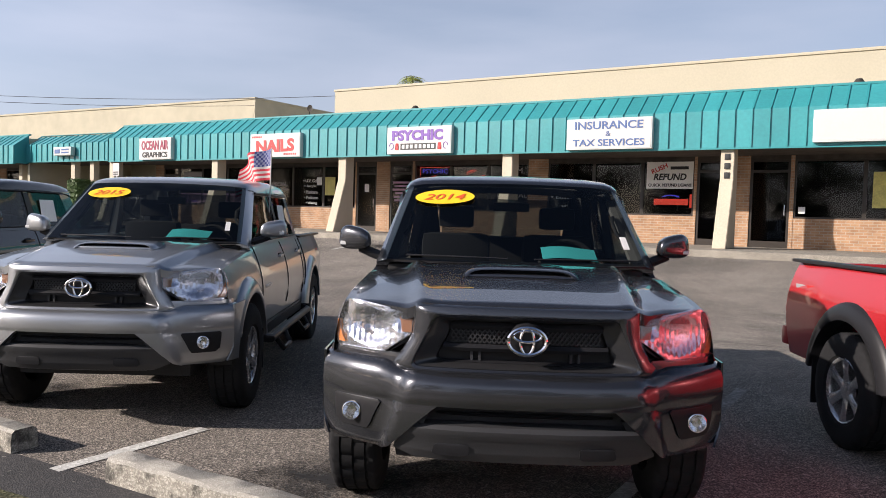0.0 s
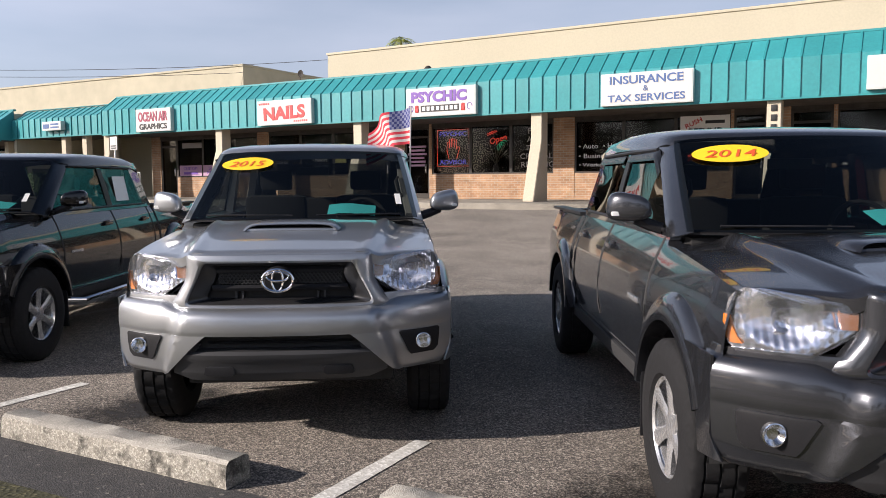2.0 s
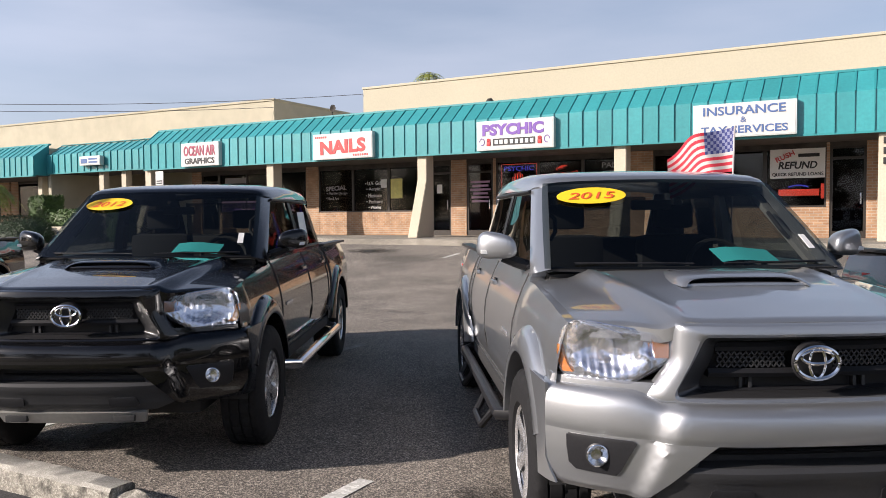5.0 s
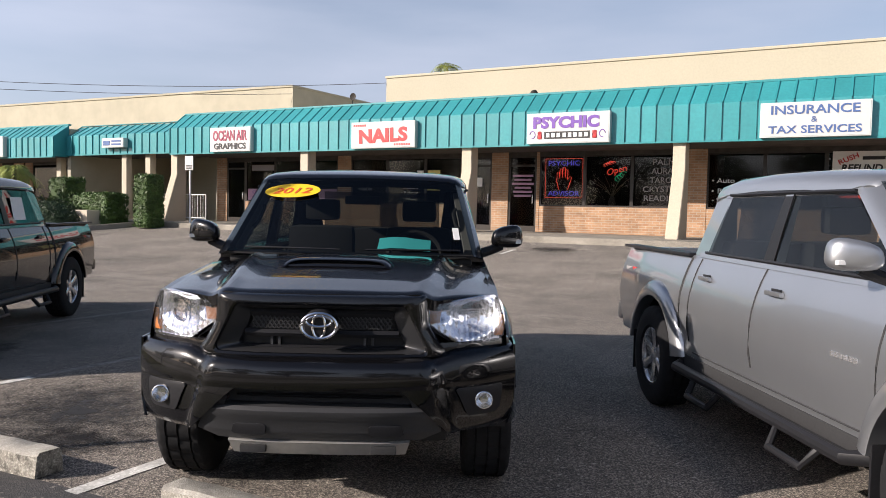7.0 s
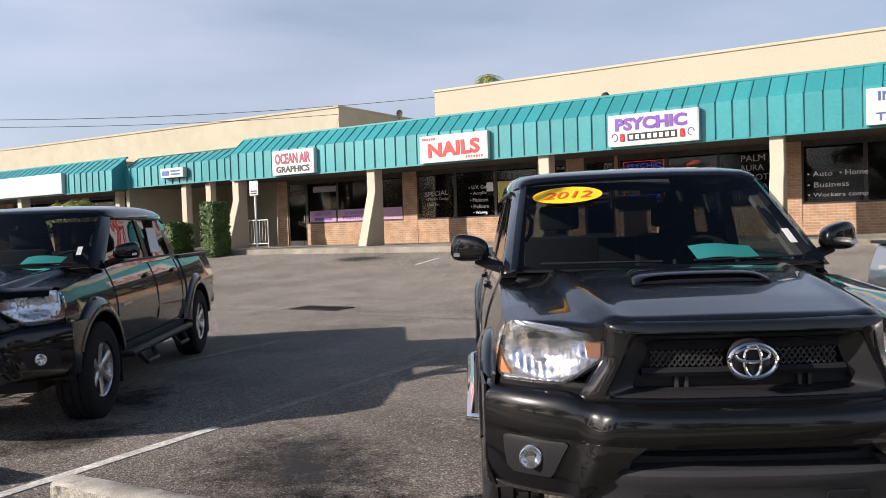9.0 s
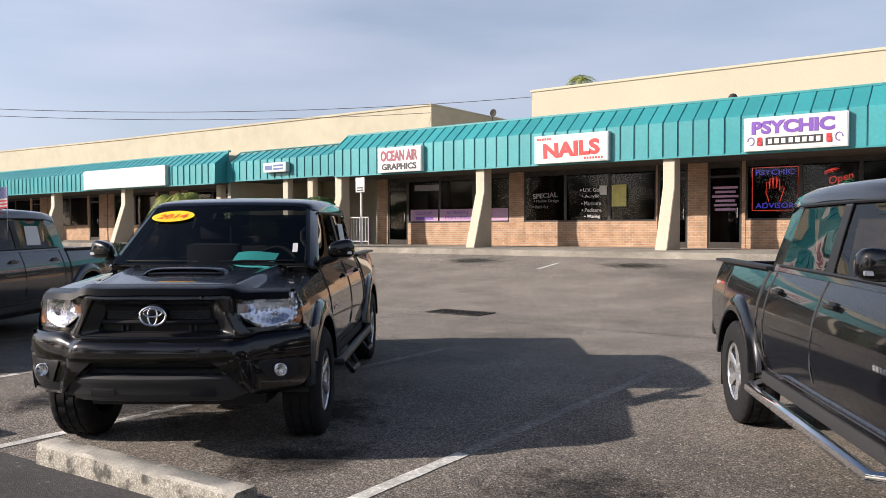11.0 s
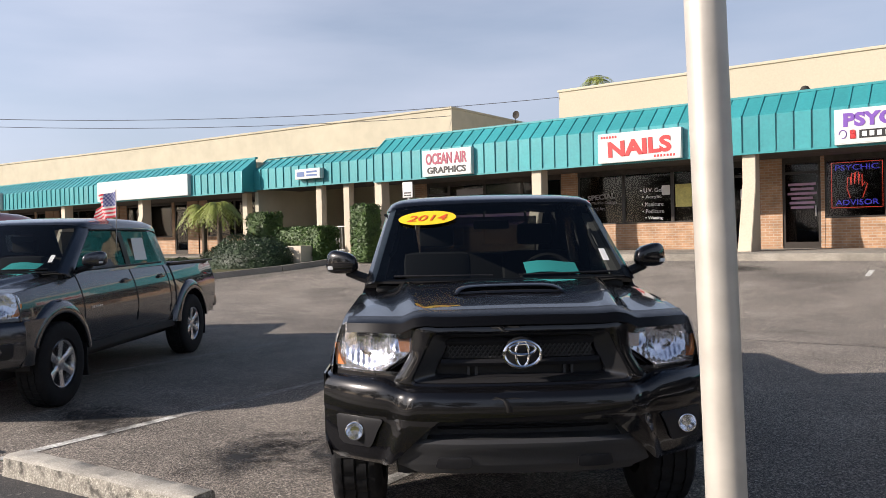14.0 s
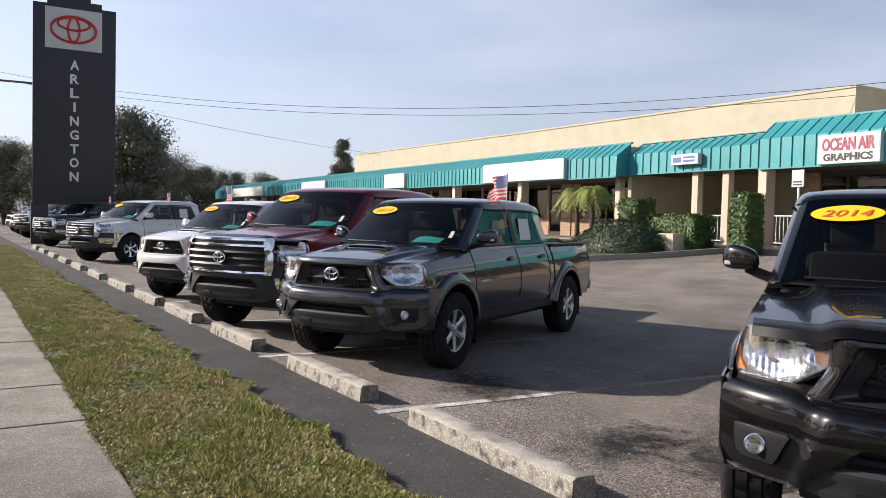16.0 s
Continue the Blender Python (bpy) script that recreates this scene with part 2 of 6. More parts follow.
MAROON = mat("maroon_lettering", (0.32, 0.05, 0.09), 0.5, var=0.05)
PURPLE = mat("purple_lettering", (0.17, 0.07, 0.36), 0.5, var=0.05)
BLUE = mat("blue_lettering", (0.07, 0.13, 0.30), 0.5, var=0.05)
INK = mat("black_lettering", (0.02, 0.02, 0.02), 0.5, var=0.05)
PAPER = mat("white_paper", (0.8, 0.79, 0.76), 0.7, var=0.04)
YELLOWPAPER = mat("yellow_poster", (0.62, 0.56, 0.18), 0.6, var=0.2, scale=60, fine=20)
WHITELET = mat("white_vinyl", (0.75, 0.75, 0.73), 0.6, var=0.03)
GREYLET = mat("grey_vinyl", (0.32, 0.30, 0.30), 0.6, var=0.03)
PINKBAND = mat("lilac_banner", (0.45, 0.28, 0.40), 0.6, var=0.1)
NEONRED = mat("neon_red", (1.0, 0.10, 0.06), 0.5, var=0, emit=1.3)
NEONBLUE = mat("neon_blue", (0.16, 0.14, 1.0), 0.5, var=0, emit=1.0)
NEONGREEN = mat("neon_green", (0.05, 0.75, 0.35), 0.5, var=0, emit=0.6)
RUBBER = mat("tyre_rubber", (0.015, 0.015, 0.016), 0.85, var=0.2, scale=30, fine=60, bump=0.1, spec=0.25)
ALLOY = mat("alloy_wheel", (0.62, 0.62, 0.63), 0.26, 0.75, var=0.05)
CHROME = mat("chrome", (0.82, 0.82, 0.84), 0.06, 1.0, var=0)
REFLECTOR = mat("lamp_reflector", (0.84, 0.85, 0.88), 0.15, 1.0, var=0.05, scale=300, fine=45, bump=0.03)
BLACKPLAST = mat("black_plastic", (0.017, 0.017, 0.019), 0.42, var=0.15, fine=90, spec=0.25)
GREYPLAST = mat("grey_plastic", (0.032, 0.0325, 0.035), 0.55, var=0.1, fine=90, bump=0.05)
DEFLECT = mat("smoked_acrylic", (0.004, 0.004, 0.0045), 0.22, var=0.05, spec=0.2)
FLAGSTAR = mat("flag_star_field", (0.20, 0.21, 0.32), 0.8, var=0.1)
STEEL = mat("skid_plate_silver", (0.42, 0.41, 0.39), 0.5, 0.6, var=0.1, fine=30)
UNDER = mat("underbody", (0.024, 0.024, 0.025), 0.8, var=0.2)
# Cabin shade is put into these near-black colours; the panes cast none.
CABIN = mat("shaded_cabin_trim", (0.014, 0.0135, 0.013), 0.8, var=0.1)
CABIN_SEAT = mat("shaded_cabin_cloth", (0.012, 0.012, 0.012), 0.85, var=0.1)
PILLARTRIM = mat("pale_trim_plastic", (0.16, 0.155, 0.145), 0.7, var=0.05)
DULLAMBER = mat("dull_amber_lens", (0.30, 0.13, 0.06), 0.2, coat=1.0, var=0.1)
AMBER = mat("amber_lens", (0.75, 0.22, 0.03), 0.15, coat=1.0, var=0.05)
TAILRED = mat("red_lens", (0.45, 0.02, 0.02), 0.15, coat=1.0, var=0.05)
WINDSHIELD = glass("windshield_glass", (0.30, 0.33, 0.325), 0.045)
SIDEGLASS = glass("privacy_glass", (0.20, 0.21, 0.21), 0.045)
DARKGLASS = glass("limo_tint_glass", (0.05, 0.052, 0.052), 0.045)
# Lamp lens: sky reflection partly painted as a faint white haze.
LAMPLENS = glass("glare_hazed_lamp_lens", (0.92, 0.93, 0.96), 0.07, 0.01, 0.015)
BEVEL = mat("satin_grille_frame", (0.035, 0.035, 0.037), 0.32, 0.3, coat=0.4, var=0.05)
CLEAR = glass("clear_lens", (0.94, 0.95, 0.96), 0.04)
STICKERRED = mat("sticker_red", (0.70, 0.10, 0.03), 0.5, var=0.03)
YELLOW = mat("sticker_yellow", (0.90, 0.58, 0.02), 0.5, var=0.02)
CYAN = mat("cyan_paper", (0.10, 0.82, 0.85), 0.7, var=0.03)
FLAGRED = mat("flag_red", (0.50, 0.03, 0.05), 0.8, var=0.1)
FLAGBLUE = mat("flag_blue", (0.03, 0.04, 0.16), 0.8, var=0.1)
FLAGWHITE = mat("flag_white", (0.50, 0.47, 0.45), 0.8, var=0.05)
GALV = mat("galvanised_steel", (0.50, 0.465, 0.41), 0.5, 0.3, var=0.15, scale=40, fine=18)
LEAF = mat("hedge_leaf", (0.055, 0.105, 0.020), 0.55, var=0.45, scale=30, fine=9)
LEAF_MOUND = mat("shrub_leaf", (0.020, 0.042, 0.012), 0.55, var=0.4, scale=30, fine=9)
# Oak green is lightened and greyed to carry the haze of distance.
LEAF_HAZED = mat("hazed_oak_leaf", (0.115, 0.128, 0.080), 0.6, var=0.45, scale=6, fine=3)
PALMLEAF = mat("palm_leaf", (0.27, 0.31, 0.07), 0.5, var=0.35, scale=30, fine=9)
BARK = mat("bark", (0.10, 0.075, 0.05), 0.95, var=0.3, scale=30, fine=25, bump=0.5)
GRASSBASE = speckled("grass_soil", (0.052, 0.052, 0.019), (0.145, 0.132, 0.058), 45, 2.2, 0.8, stain=0.3)


def two_tone(name, one, two, scale, rough=0.7):
    """Two colours in drifting patches."""
    m = mat(name, one, rough, var=0)
    n, l = m.node_tree.nodes, m.node_tree.links
    geo, a, b = n.new("ShaderNodeNewGeometry"), n.new("ShaderNodeTexNoise"), n.new("ShaderNodeMapRange")
    a.inputs["Scale"].default_value, a.inputs["Detail"].default_value = scale, 5
    b.inputs["From Min"].default_value, b.inputs["From Max"].default_value = 0.40, 0.60
    isl = n.new("ShaderNodeMath")
    isl.operation, isl.inputs[2].default_value = "MULTIPLY_ADD", -0.22
    isl.inputs[1].default_value = 0.44
    l.new(geo.outputs["Random Per Island"], isl.inputs[0])
    ad = n.new("ShaderNodeMath")
    l.new(geo.outputs["Position"], a.inputs["Vector"])
    l.new(a.outputs["Fac"], ad.inputs[0]), l.new(isl.outputs[0], ad.inputs[1])
    l.new(ad.outputs[0], b.inputs["Value"])
    mx = n.new("ShaderNodeMix")
    mx.data_type = "RGBA"
    mx.inputs["A"].default_value, mx.inputs["B"].default_value = (*one, 1), (*two, 1)
    l.new(b.outputs["Result"], mx.inputs["Factor"])
    vary, blade = n.new("ShaderNodeTexWhiteNoise"), n.new("ShaderNodeMapRange")
    vary.noise_dimensions = "1D"
    blade.inputs["To Min"].default_value, blade.inputs["To Max"].default_value = 0.40, 1.45
    l.new(geo.outputs["Random Per Island"], vary.inputs["W"]), l.new(vary.outputs["Value"], blade.inputs["Value"])
    tone = n.new("ShaderNodeMix")
    tone.data_type, tone.blend_type, tone.inputs["Factor"].default_value = "RGBA", "MULTIPLY", 1
    l.new(mx.outputs["Result"], tone.inputs["A"]), l.new(blade.outputs["Result"], tone.inputs["B"])
    l.new(tone.outputs["Result"], n["Principled BSDF"].inputs["Base Color"])
    return m


GRASS = two_tone("grass_blade", (0.25, 0.29, 0.045), (0.45, 0.36, 0.17), 1.6)


def stain_mat():
    """A dark oil film that thins out towards its ragged rim."""
    m = mat("oil_film", (0.018, 0.016, 0.014), 0.6, var=0)
    n, l = m.node_tree.nodes, m.node_tree.links
    co, ln, nz = n.new("ShaderNodeTexCoord"), n.new("ShaderNodeVectorMath"), n.new("ShaderNodeTexNoise")
    ln.operation = "LENGTH"
    nz.inputs["Scale"].default_value, nz.inputs["Detail"].default_value, nz.inputs["Roughness"].default_value = 5.0, 8, 0.75
    geo = n.new("ShaderNodeNewGeometry")
    l.new(co.outputs["Object"], ln.inputs[0]), l.new(geo.outputs["Position"], nz.inputs["Vector"])
    mu = n.new("ShaderNodeMath")
    mu.operation, mu.inputs[1].default_value = "MULTIPLY_ADD", 2.5
    l.new(nz.outputs["Fac"], mu.inputs[0]), l.new(ln.outputs["Value"], mu.inputs[2])
    rg = n.new("ShaderNodeMapRange")
    rg.inputs["From Min"].default_value, rg.inputs["From Max"].default_value = 1.25, 2.15
    rg.inputs["To Min"].default_value, rg.inputs["To Max"].default_value = 0.85, 0.0
    l.new(mu.outputs[0], rg.inputs["Value"])
    t, mx = n.new("ShaderNodeBsdfTransparent"), n.new("ShaderNodeMixShader")
    l.new(rg.outputs["Result"], mx.inputs["Fac"]), l.new(t.outputs[0], mx.inputs[1]), l.new(n["Principled BSDF"].outputs[0], mx.inputs[2])
    l.new(mx.outputs[0], n["Material Output"].inputs["Surface"])
    return m

TOWER = mat("tower_panel", (0.022, 0.022, 0.028), 0.45, var=0.1)
OIL = stain_mat()
WIRE = mat("wire_sheath", (0.10, 0.10, 0.11), 0.7, var=0.1)
IRON = mat("cast_iron", (0.03, 0.026, 0.022), 0.8, var=0.3)


def paint(name, color, metal=0.6, rough=0.32, spec=0.4):
    return mat(name, color, rough, metal, coat=0.9, var=0.05, scale=20, fine=700, bump=0.0, spec=spec)


SILVER = paint("silver_paint", (0.40, 0.412, 0.43), 0.78, 0.34)
GREY = paint("magnetic_grey_paint", (0.062, 0.065, 0.074), 0.75, 0.25)
BLACK = paint("black_paint", (0.0045, 0.0045, 0.0055), 0.0, 0.25, 0.15)
REDPAINT = paint("red_paint", (0.48, 0.02, 0.025), 0.2, 0.3)
BARCELONA = paint("dark_red_paint", (0.22, 0.012, 0.02), 0.4, 0.3)
WHITEPAINT = paint("white_paint", (0.75, 0.75, 0.74), 0.0, 0.3)


# ---- mesh helpers ----
def smooth(me, angle=35):
    me.polygons.foreach_set("use_smooth", [True] * len(me.polygons))
    me.set_sharp_from_angle(angle=radians(angle))


def part(name, bm, material, parent=None, label="", angle=35, shadow=True):
    me = bpy.data.meshes.new(name)
    bm.normal_update()
    bm.to_mesh(me)
    bm.free()
    for one in material if isinstance(material, (list, tuple)) else [material]:
        me.materials.append(one)
    smooth(me, angle)
    ob = new(name, me)
    if parent:
        ob.parent = parent
    if label:
        tagged(ob, label)
    ob.visible_shadow = shadow
    return ob


def thing(name, label, category, m=None, group="", kind=""):
    ob = new(name)
    ob.empty_display_size = 0.2
    ob.matrix_world = m or Matrix()
    return tagged(ob, label, category, group, kind)


def box(bm, x0, x1, y0, y1, z0, z1, bevel=0.0):
    r = bmesh.ops.create_cube(bm, size=1)
    for v in r["verts"]:
        v.co = ((x0 + x1) / 2 + v.co.x * (x1 - x0), (y0 + y1) / 2 + v.co.y * (y1 - y0), (z0 + z1) / 2 + v.co.z * (z1 - z0))
    if bevel:
        es = list({e for v in r["verts"] for e in v.link_edges})
        bmesh.ops.bevel(bm, geom=es, offset=bevel, segments=2, affect="EDGES", profile=0.7)
    return bm


def boxed(x0, x1, y0, y1, z0, z1, bevel=0.0):
    return box(bmesh.new(), x0, x1, y0, y1, z0, z1, bevel)


def grid(bm, rows, close=False):
    """Quads between rows of points."""
    vs = [[bm.verts.new(p) for p in row] for row in rows]
    for a, b in zip(vs, vs[1:]):
        for i in range(len(a) - (0 if close else 1)):
            j = (i + 1) % len(a)
            bm.faces.new((a[i], a[j], b[j], b[i]))
    return vs


def thick(bm, depth):
    """Give a sheet a real thickness, away from its faces."""
    bmesh.ops.recalc_face_normals(bm, faces=bm.faces[:])
    bmesh.ops.solidify(bm, geom=bm.faces[:], thickness=depth)
    return bm


def tube(bm, pts, r, seg=8, taper=1.0):
    pts = [Vector(p) for p in pts]
    rows = []
    for i, p in enumerate(pts):
        d = (pts[min(i + 1, len(pts) - 1)] - pts[max(i - 1, 0)]).normalized()
        a = d.cross(Vector((0, 0, 1)))
        a = (a if a.length > 0.05 else d.cross(Vector((1, 0, 0)))).normalized()
        b = d.cross(a)
        rr = r * (1 + (taper - 1) * i / max(len(pts) - 1, 1))
        rows.append([p + (a * math.cos(t) + b * math.sin(t)) * rr for t in (2 * math.pi * k / seg for k in range(seg))])
    vs = grid(bm, rows, True)
    bm.faces.new(vs[0][::-1])
    bm.faces.new(vs[-1])
    return bm


def lathe(bm, profile, seg, axis="X", centre=(0, 0, 0), close=False):
    """Turns (along, radius) pairs round an axis."""
    rows = []
    for k in range(seg):
        t = 2 * math.pi * k / seg
        row = []
        for a, r in profile:
            p = (a, r * math.cos(t), r * math.sin(t)) if axis == "X" else (r * math.cos(t), r * math.sin(t), a) if axis == "Z" else (r * math.cos(t), a, r * math.sin(t))
            row.append(Vector(p) + Vector(centre))
        rows.append(row)
    rows.append(rows[0])
    grid(bm, rows)
    bmesh.ops.remove_doubles(bm, verts=bm.verts[:], dist=1e-5)
    return bm


def prism(bm, poly, axis, a0, a1):
    """A polygon of two coordinates, extruded along an axis from a0 to a1."""
    def at(p, a):
        return (a, *p) if axis == "x" else (p[0], a, p[1]) if axis == "y" else (*p, a)
    lo, hi = [bm.verts.new(at(p, a0)) for p in poly], [bm.verts.new(at(p, a1)) for p in poly]
    n = len(poly)
    fs = [bm.faces.new(lo), bm.faces.new(hi[::-1])]
    fs += [bm.faces.new((lo[i], hi[i], hi[(i + 1) % n], lo[(i + 1) % n])) for i in range(n)]
    bmesh.ops.recalc_face_normals(bm, faces=fs)
    return bm


def text_mesh(s, width, height, depth=0.01, bold=0.0, shear=0.0):
    """Built-in-font writing as a bmesh in the xz plane, facing -y, fitted to width x height about its centre."""
    cu = bpy.data.curves.new("lettering", "FONT")
    cu.body, cu.extrude, cu.offset, cu.shear, cu.resolution_u = s, 0.02, bold, shear, 3
    cu.align_x = "CENTER"
    ob = bpy.data.objects.new("lettering", cu)
    me = bpy.data.meshes.new_from_object(ob)
    bpy.data.objects.remove(ob)
    co = np.empty(len(me.vertices) * 3)
    me.vertices.foreach_get("co", co)
    co = co.reshape(-1, 3)
    lo, hi = co.min(0), co.max(0)
    c, size = (lo + hi) / 2, np.maximum(hi - lo, 1e-6)
    q = (co - c) / size
    out = np.stack([q[:, 0] * width, -q[:, 2] * depth, q[:, 1] * height], 1)
    me.vertices.foreach_set("co", out.ravel())
    bm = bmesh.new()
    bm.from_mesh(me)
    bpy.data.meshes.remove(me)
    return bm


def lettering(name, s, x, y, z, width, height, material, parent, bold=0.0, shear=0.0, depth=0.012, turn=0.0, label=""):
    ob = part(name, text_mesh(s, width, height, depth, bold, shear), material, parent, label)
    ob.location, ob.rotation_euler = (x, y, z), (0, radians(turn), 0)
    return ob


def lerp(table, t):
    return float(np.interp(t, [a for a, _ in table], [b for _, b in table]))


# ---- ground and the large structure ----
def ground_z(y):
    """The lot is level up to the drain, then climbs to the shops."""
    return lerp([(11.0, 0.0), (12.5, 0.07), (18.6, 0.66), (19.2, 0.70)], y)


bm = bmesh.new()
ys = [-900, -60, -8, -2.6, 1.0, 4, 8, 10, 11, 11.6, 12.5, 14, 16, 18.0, 18.6, 19.2, 40, 120, 900]
xs = [-900, -200, -80, -40, -20, 0, 20, 60, 900]
grid(bm, [[(x, y, ground_z(y)) for x in xs] for y in ys])
tagged(part("ground", bm, ASPHALT), "weathered grey-brown asphalt parking lot rising to the shops", "ground", kind="structure")


def edge_y(x):
    """The grass edge and the row of wheel stops run slightly askew to the shops."""
    return 1.22 + 0.0735 * (x + 15.15)


def stop_y(x):
    return lerp([(-45, -0.15), (-28.7, 1.04), (-16.4, 1.95), (-9.2, 2.40), (-3, 2.62), (5, 2.85)], x)


bm = bmesh.new()
grid(bm, [[(x, edge_y(x) - 0.1, 0.004) for x in range(-80, 31, 5)], [(x, max(edge_y(x), stop_y(x)) - 0.06 if x > -45 else edge_y(x) + 0.5, 0.004) for x in range(-80, 31, 5)]])
tagged(part("asphalt_strip", bm, ASPHALT_NEW), "dark asphalt strip between grass and wheel stops", "road", kind="structure")

bm = bmesh.new()
rows = []
for v in (0.0, 0.25, 0.5, 0.75, 1.0):
    rows.append([(x, -0.14 + 0.067 * (x + 15.76) + (edge_y(x) + 0.14 - 0.067 * (x + 15.76)) * v, 0.012 + 0.05 * math.sin(math.pi * v) + 0.012 * noise.noise((x * 0.7, v * 3, 0))) for x in np.arange(-110, 31, 1.0)])
grid(bm, rows)
thick(bm, 0.03)
tagged(part("grass_verge", bm, GRASSBASE), "strip of dry yellow-green lawn beside the lot", "lawn", kind="structure")


def walk_edge(x):
    return -0.12 + 0.067 * (x + 15.76)


pavement = thing("pavement", "pale concrete pavement of square slabs beside the grass", "pavement", kind="structure")


def slab_mesh():
    b = boxed(-0.62, 0.62, -0.74, 0.74, -0.05, 0.02, 0.012)
    me = bpy.data.meshes.new("slab")
    b.to_mesh(me)
    b.free()
    me.materials.append(PAVING)
    return me


SLAB = slab_mesh()
for i in range(72):
    s = new("slab", SLAB)
    s.parent = pavement
    x = -4.115 - i * 1.25
    s.location, s.rotation_euler = (x, walk_edge(x) - 0.74, 0.035 + 0.004 * math.sin(i * 2.3)), (0.004 * math.sin(i * 1.7), 0.004 * math.cos(i * 2.9), 0.067)

bm = bmesh.new()
grid(bm, [[(x, -1.64 + 0.067 * (x + 15.76), 0.01) for x in range(-110, 31, 10)], [(x, -4.2 + 0.067 * (x + 15.76), 0.01) for x in range(-110, 31, 10)]])
tagged(part("grass_verge", bm, GRASSBASE), "strip of lawn between pavement and road", "lawn", kind="structure")


# ---- lot markings and wheel stops ----
def stall_line(x, y0, y1, material, label):
    b = bmesh.new()
    n = 14
    grid(b, [[(x + (-0.05 + 0.006 * noise.noise((x, k * 1.7, 0))), y0 + (y1 - y0) * k / n, 0.0045 + ground_z(y0 + (y1 - y0) * k / n)), (x + (0.05 + 0.006 * noise.noise((x, k * 2.3, 5))), y0 + (y1 - y0) * k / n, 0.0045 + ground_z(y0 + (y1 - y0) * k / n))] for k in range(n + 1)])
    tagged(part("stall_line", b, material), label, "road marking", "stall lines", "structure")


for x in (-27.6, -25.0, -22.3, -19.5, -16.85, -14.2, -11.5, -8.85, -6.1, -3.25, -0.5, 2.3, 5.0):
    end = 0.95 if -7 < x < -3 else 1.55
    stall_line(x, stop_y(x) - 0.12, stop_y(x) + end, LINE, "worn white parking stall line on asphalt")
    if end > 1:
        stall_line(x, stop_y(x) + 1.55, 7.3, LINE_OLD, "faded grey-white parking stall line")
for x, y0, y1 in ((-18.0, 16.5, 17.6), (-13.07, 16.6, 17.4)):
    stall_line(x, y0, y1, LINE, "short worn white stall line near the shop kerb")
bm = bmesh.new()
grid(bm, [[(x, 10.1 + 0.002 * x + 0.05 * noise.noise((x * 0.4, 0, 0)) - 0.010, 0.005), (x, 10.1 + 0.002 * x + 0.05 * noise.noise((x * 0.4, 0, 0)) + 0.012, 0.005)] for x in np.arange(-30, 12, 0.5)])
tagged(part("asphalt_crack", bm, UNDER), "long dark crack across the asphalt", "crack", kind="structure")


def wheel_stop(x0, x1, broken=False):
    """A chipped precast concrete wheel stop between two ends."""
    y0, y1 = stop_y(x0), stop_y(x1)
    length = math.hypot(x1 - x0, y1 - y0)
    root = thing("wheel_stop", "stained chipped concrete wheel stop on the asphalt", "wheel stop", pose((x0 + x1) / 2, (y0 + y1) / 2, 0.004, 0, 0, math.degrees(math.atan2(y1 - y0, x1 - x0))), "row of wheel stops")
    b = bmesh.new()
    n = 30
    prof = [(-0.088, 0), (-0.084, 0.05), (-0.078, 0.115), (-0.062, 0.134), (0.062, 0.134), (0.078, 0.115), (0.088, 0)]
    rows = []
    for k in range(n + 1):
        xx = -length / 2 + length * k / n
        row = []
        for yy, zz in prof:
            j = 0.006 * noise.noise((x0 + xx * 6, yy * 20, zz * 20))
            row.append((xx + (0.012 * noise.noise((yy * 30, zz * 30, x0)) if k in (0, n) else 0), yy + j, max(0, zz + j * (zz > 0))))
        rows.append(row)
    vs = grid(b, rows)
    b.faces.new(vs[0]), b.faces.new(vs[-1][::-1])
    b.faces.new([r[0] for r in vs] + [r[-1] for r in vs][::-1])
    bmesh.ops.recalc_face_normals(b, faces=b.faces[:])
    b.normal_update()
    # faces looking up take the paler mix, the sides the darker stained one
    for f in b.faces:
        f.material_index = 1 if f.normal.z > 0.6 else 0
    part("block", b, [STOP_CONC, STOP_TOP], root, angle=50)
    if broken:
        rng = random.Random(5)
        for k in range(9):
            r = 0.075 if k == 0 else rng.uniform(0.012, 0.03)
            c = bmesh.new()
            bmesh.ops.create_icosphere(c, subdivisions=2, radius=r)
            for v in c.verts:
                v.co *= 1 + 0.35 * noise.noise(v.co * (2.2 / r) + Vector((k * 3.1, 0, 0)))
                v.co.x *= 1.7 if k == 0 else 1.2
            ob = part("chunk", c, STOP_CONC, root, "broken concrete chunk", angle=20)
            ob.location = (length / 2 + 0.10, 0.0, 0.055) if k == 0 else (length / 2 + rng.uniform(-0.22, 0.2), rng.uniform(-0.17, -0.08), r * 0.6)
    for xx in (-length * 0.3, length * 0.3):
        part("pin", lathe(bmesh.new(), [(0.128, 0.001), (0.133, 0.012), (0.12, 0.013)], 10, "Z", (xx, 0, 0)), IRON, root)


for x0, x1 in ((-28.7, -26.9), (-26.1, -24.5), (-23.85, -22.3), (-21.4, -19.85), (-18.8, -17.2), (-16.42, -14.65), (-13.6, -11.8), (-11.05, -9.18), (-5.45, -3.72), (-2.86, -1.1), (-0.2, 1.6), (2.4, 4.2), (-31.4, -29.8), (-34.2, -32.6), (-37.0, -35.4), (-39.8, -38.2), (-42.6, -41.0), (-45.4, -43.8)):
    wheel_stop(x0, x1)
wheel_stop(-8.25, -6.92, True)


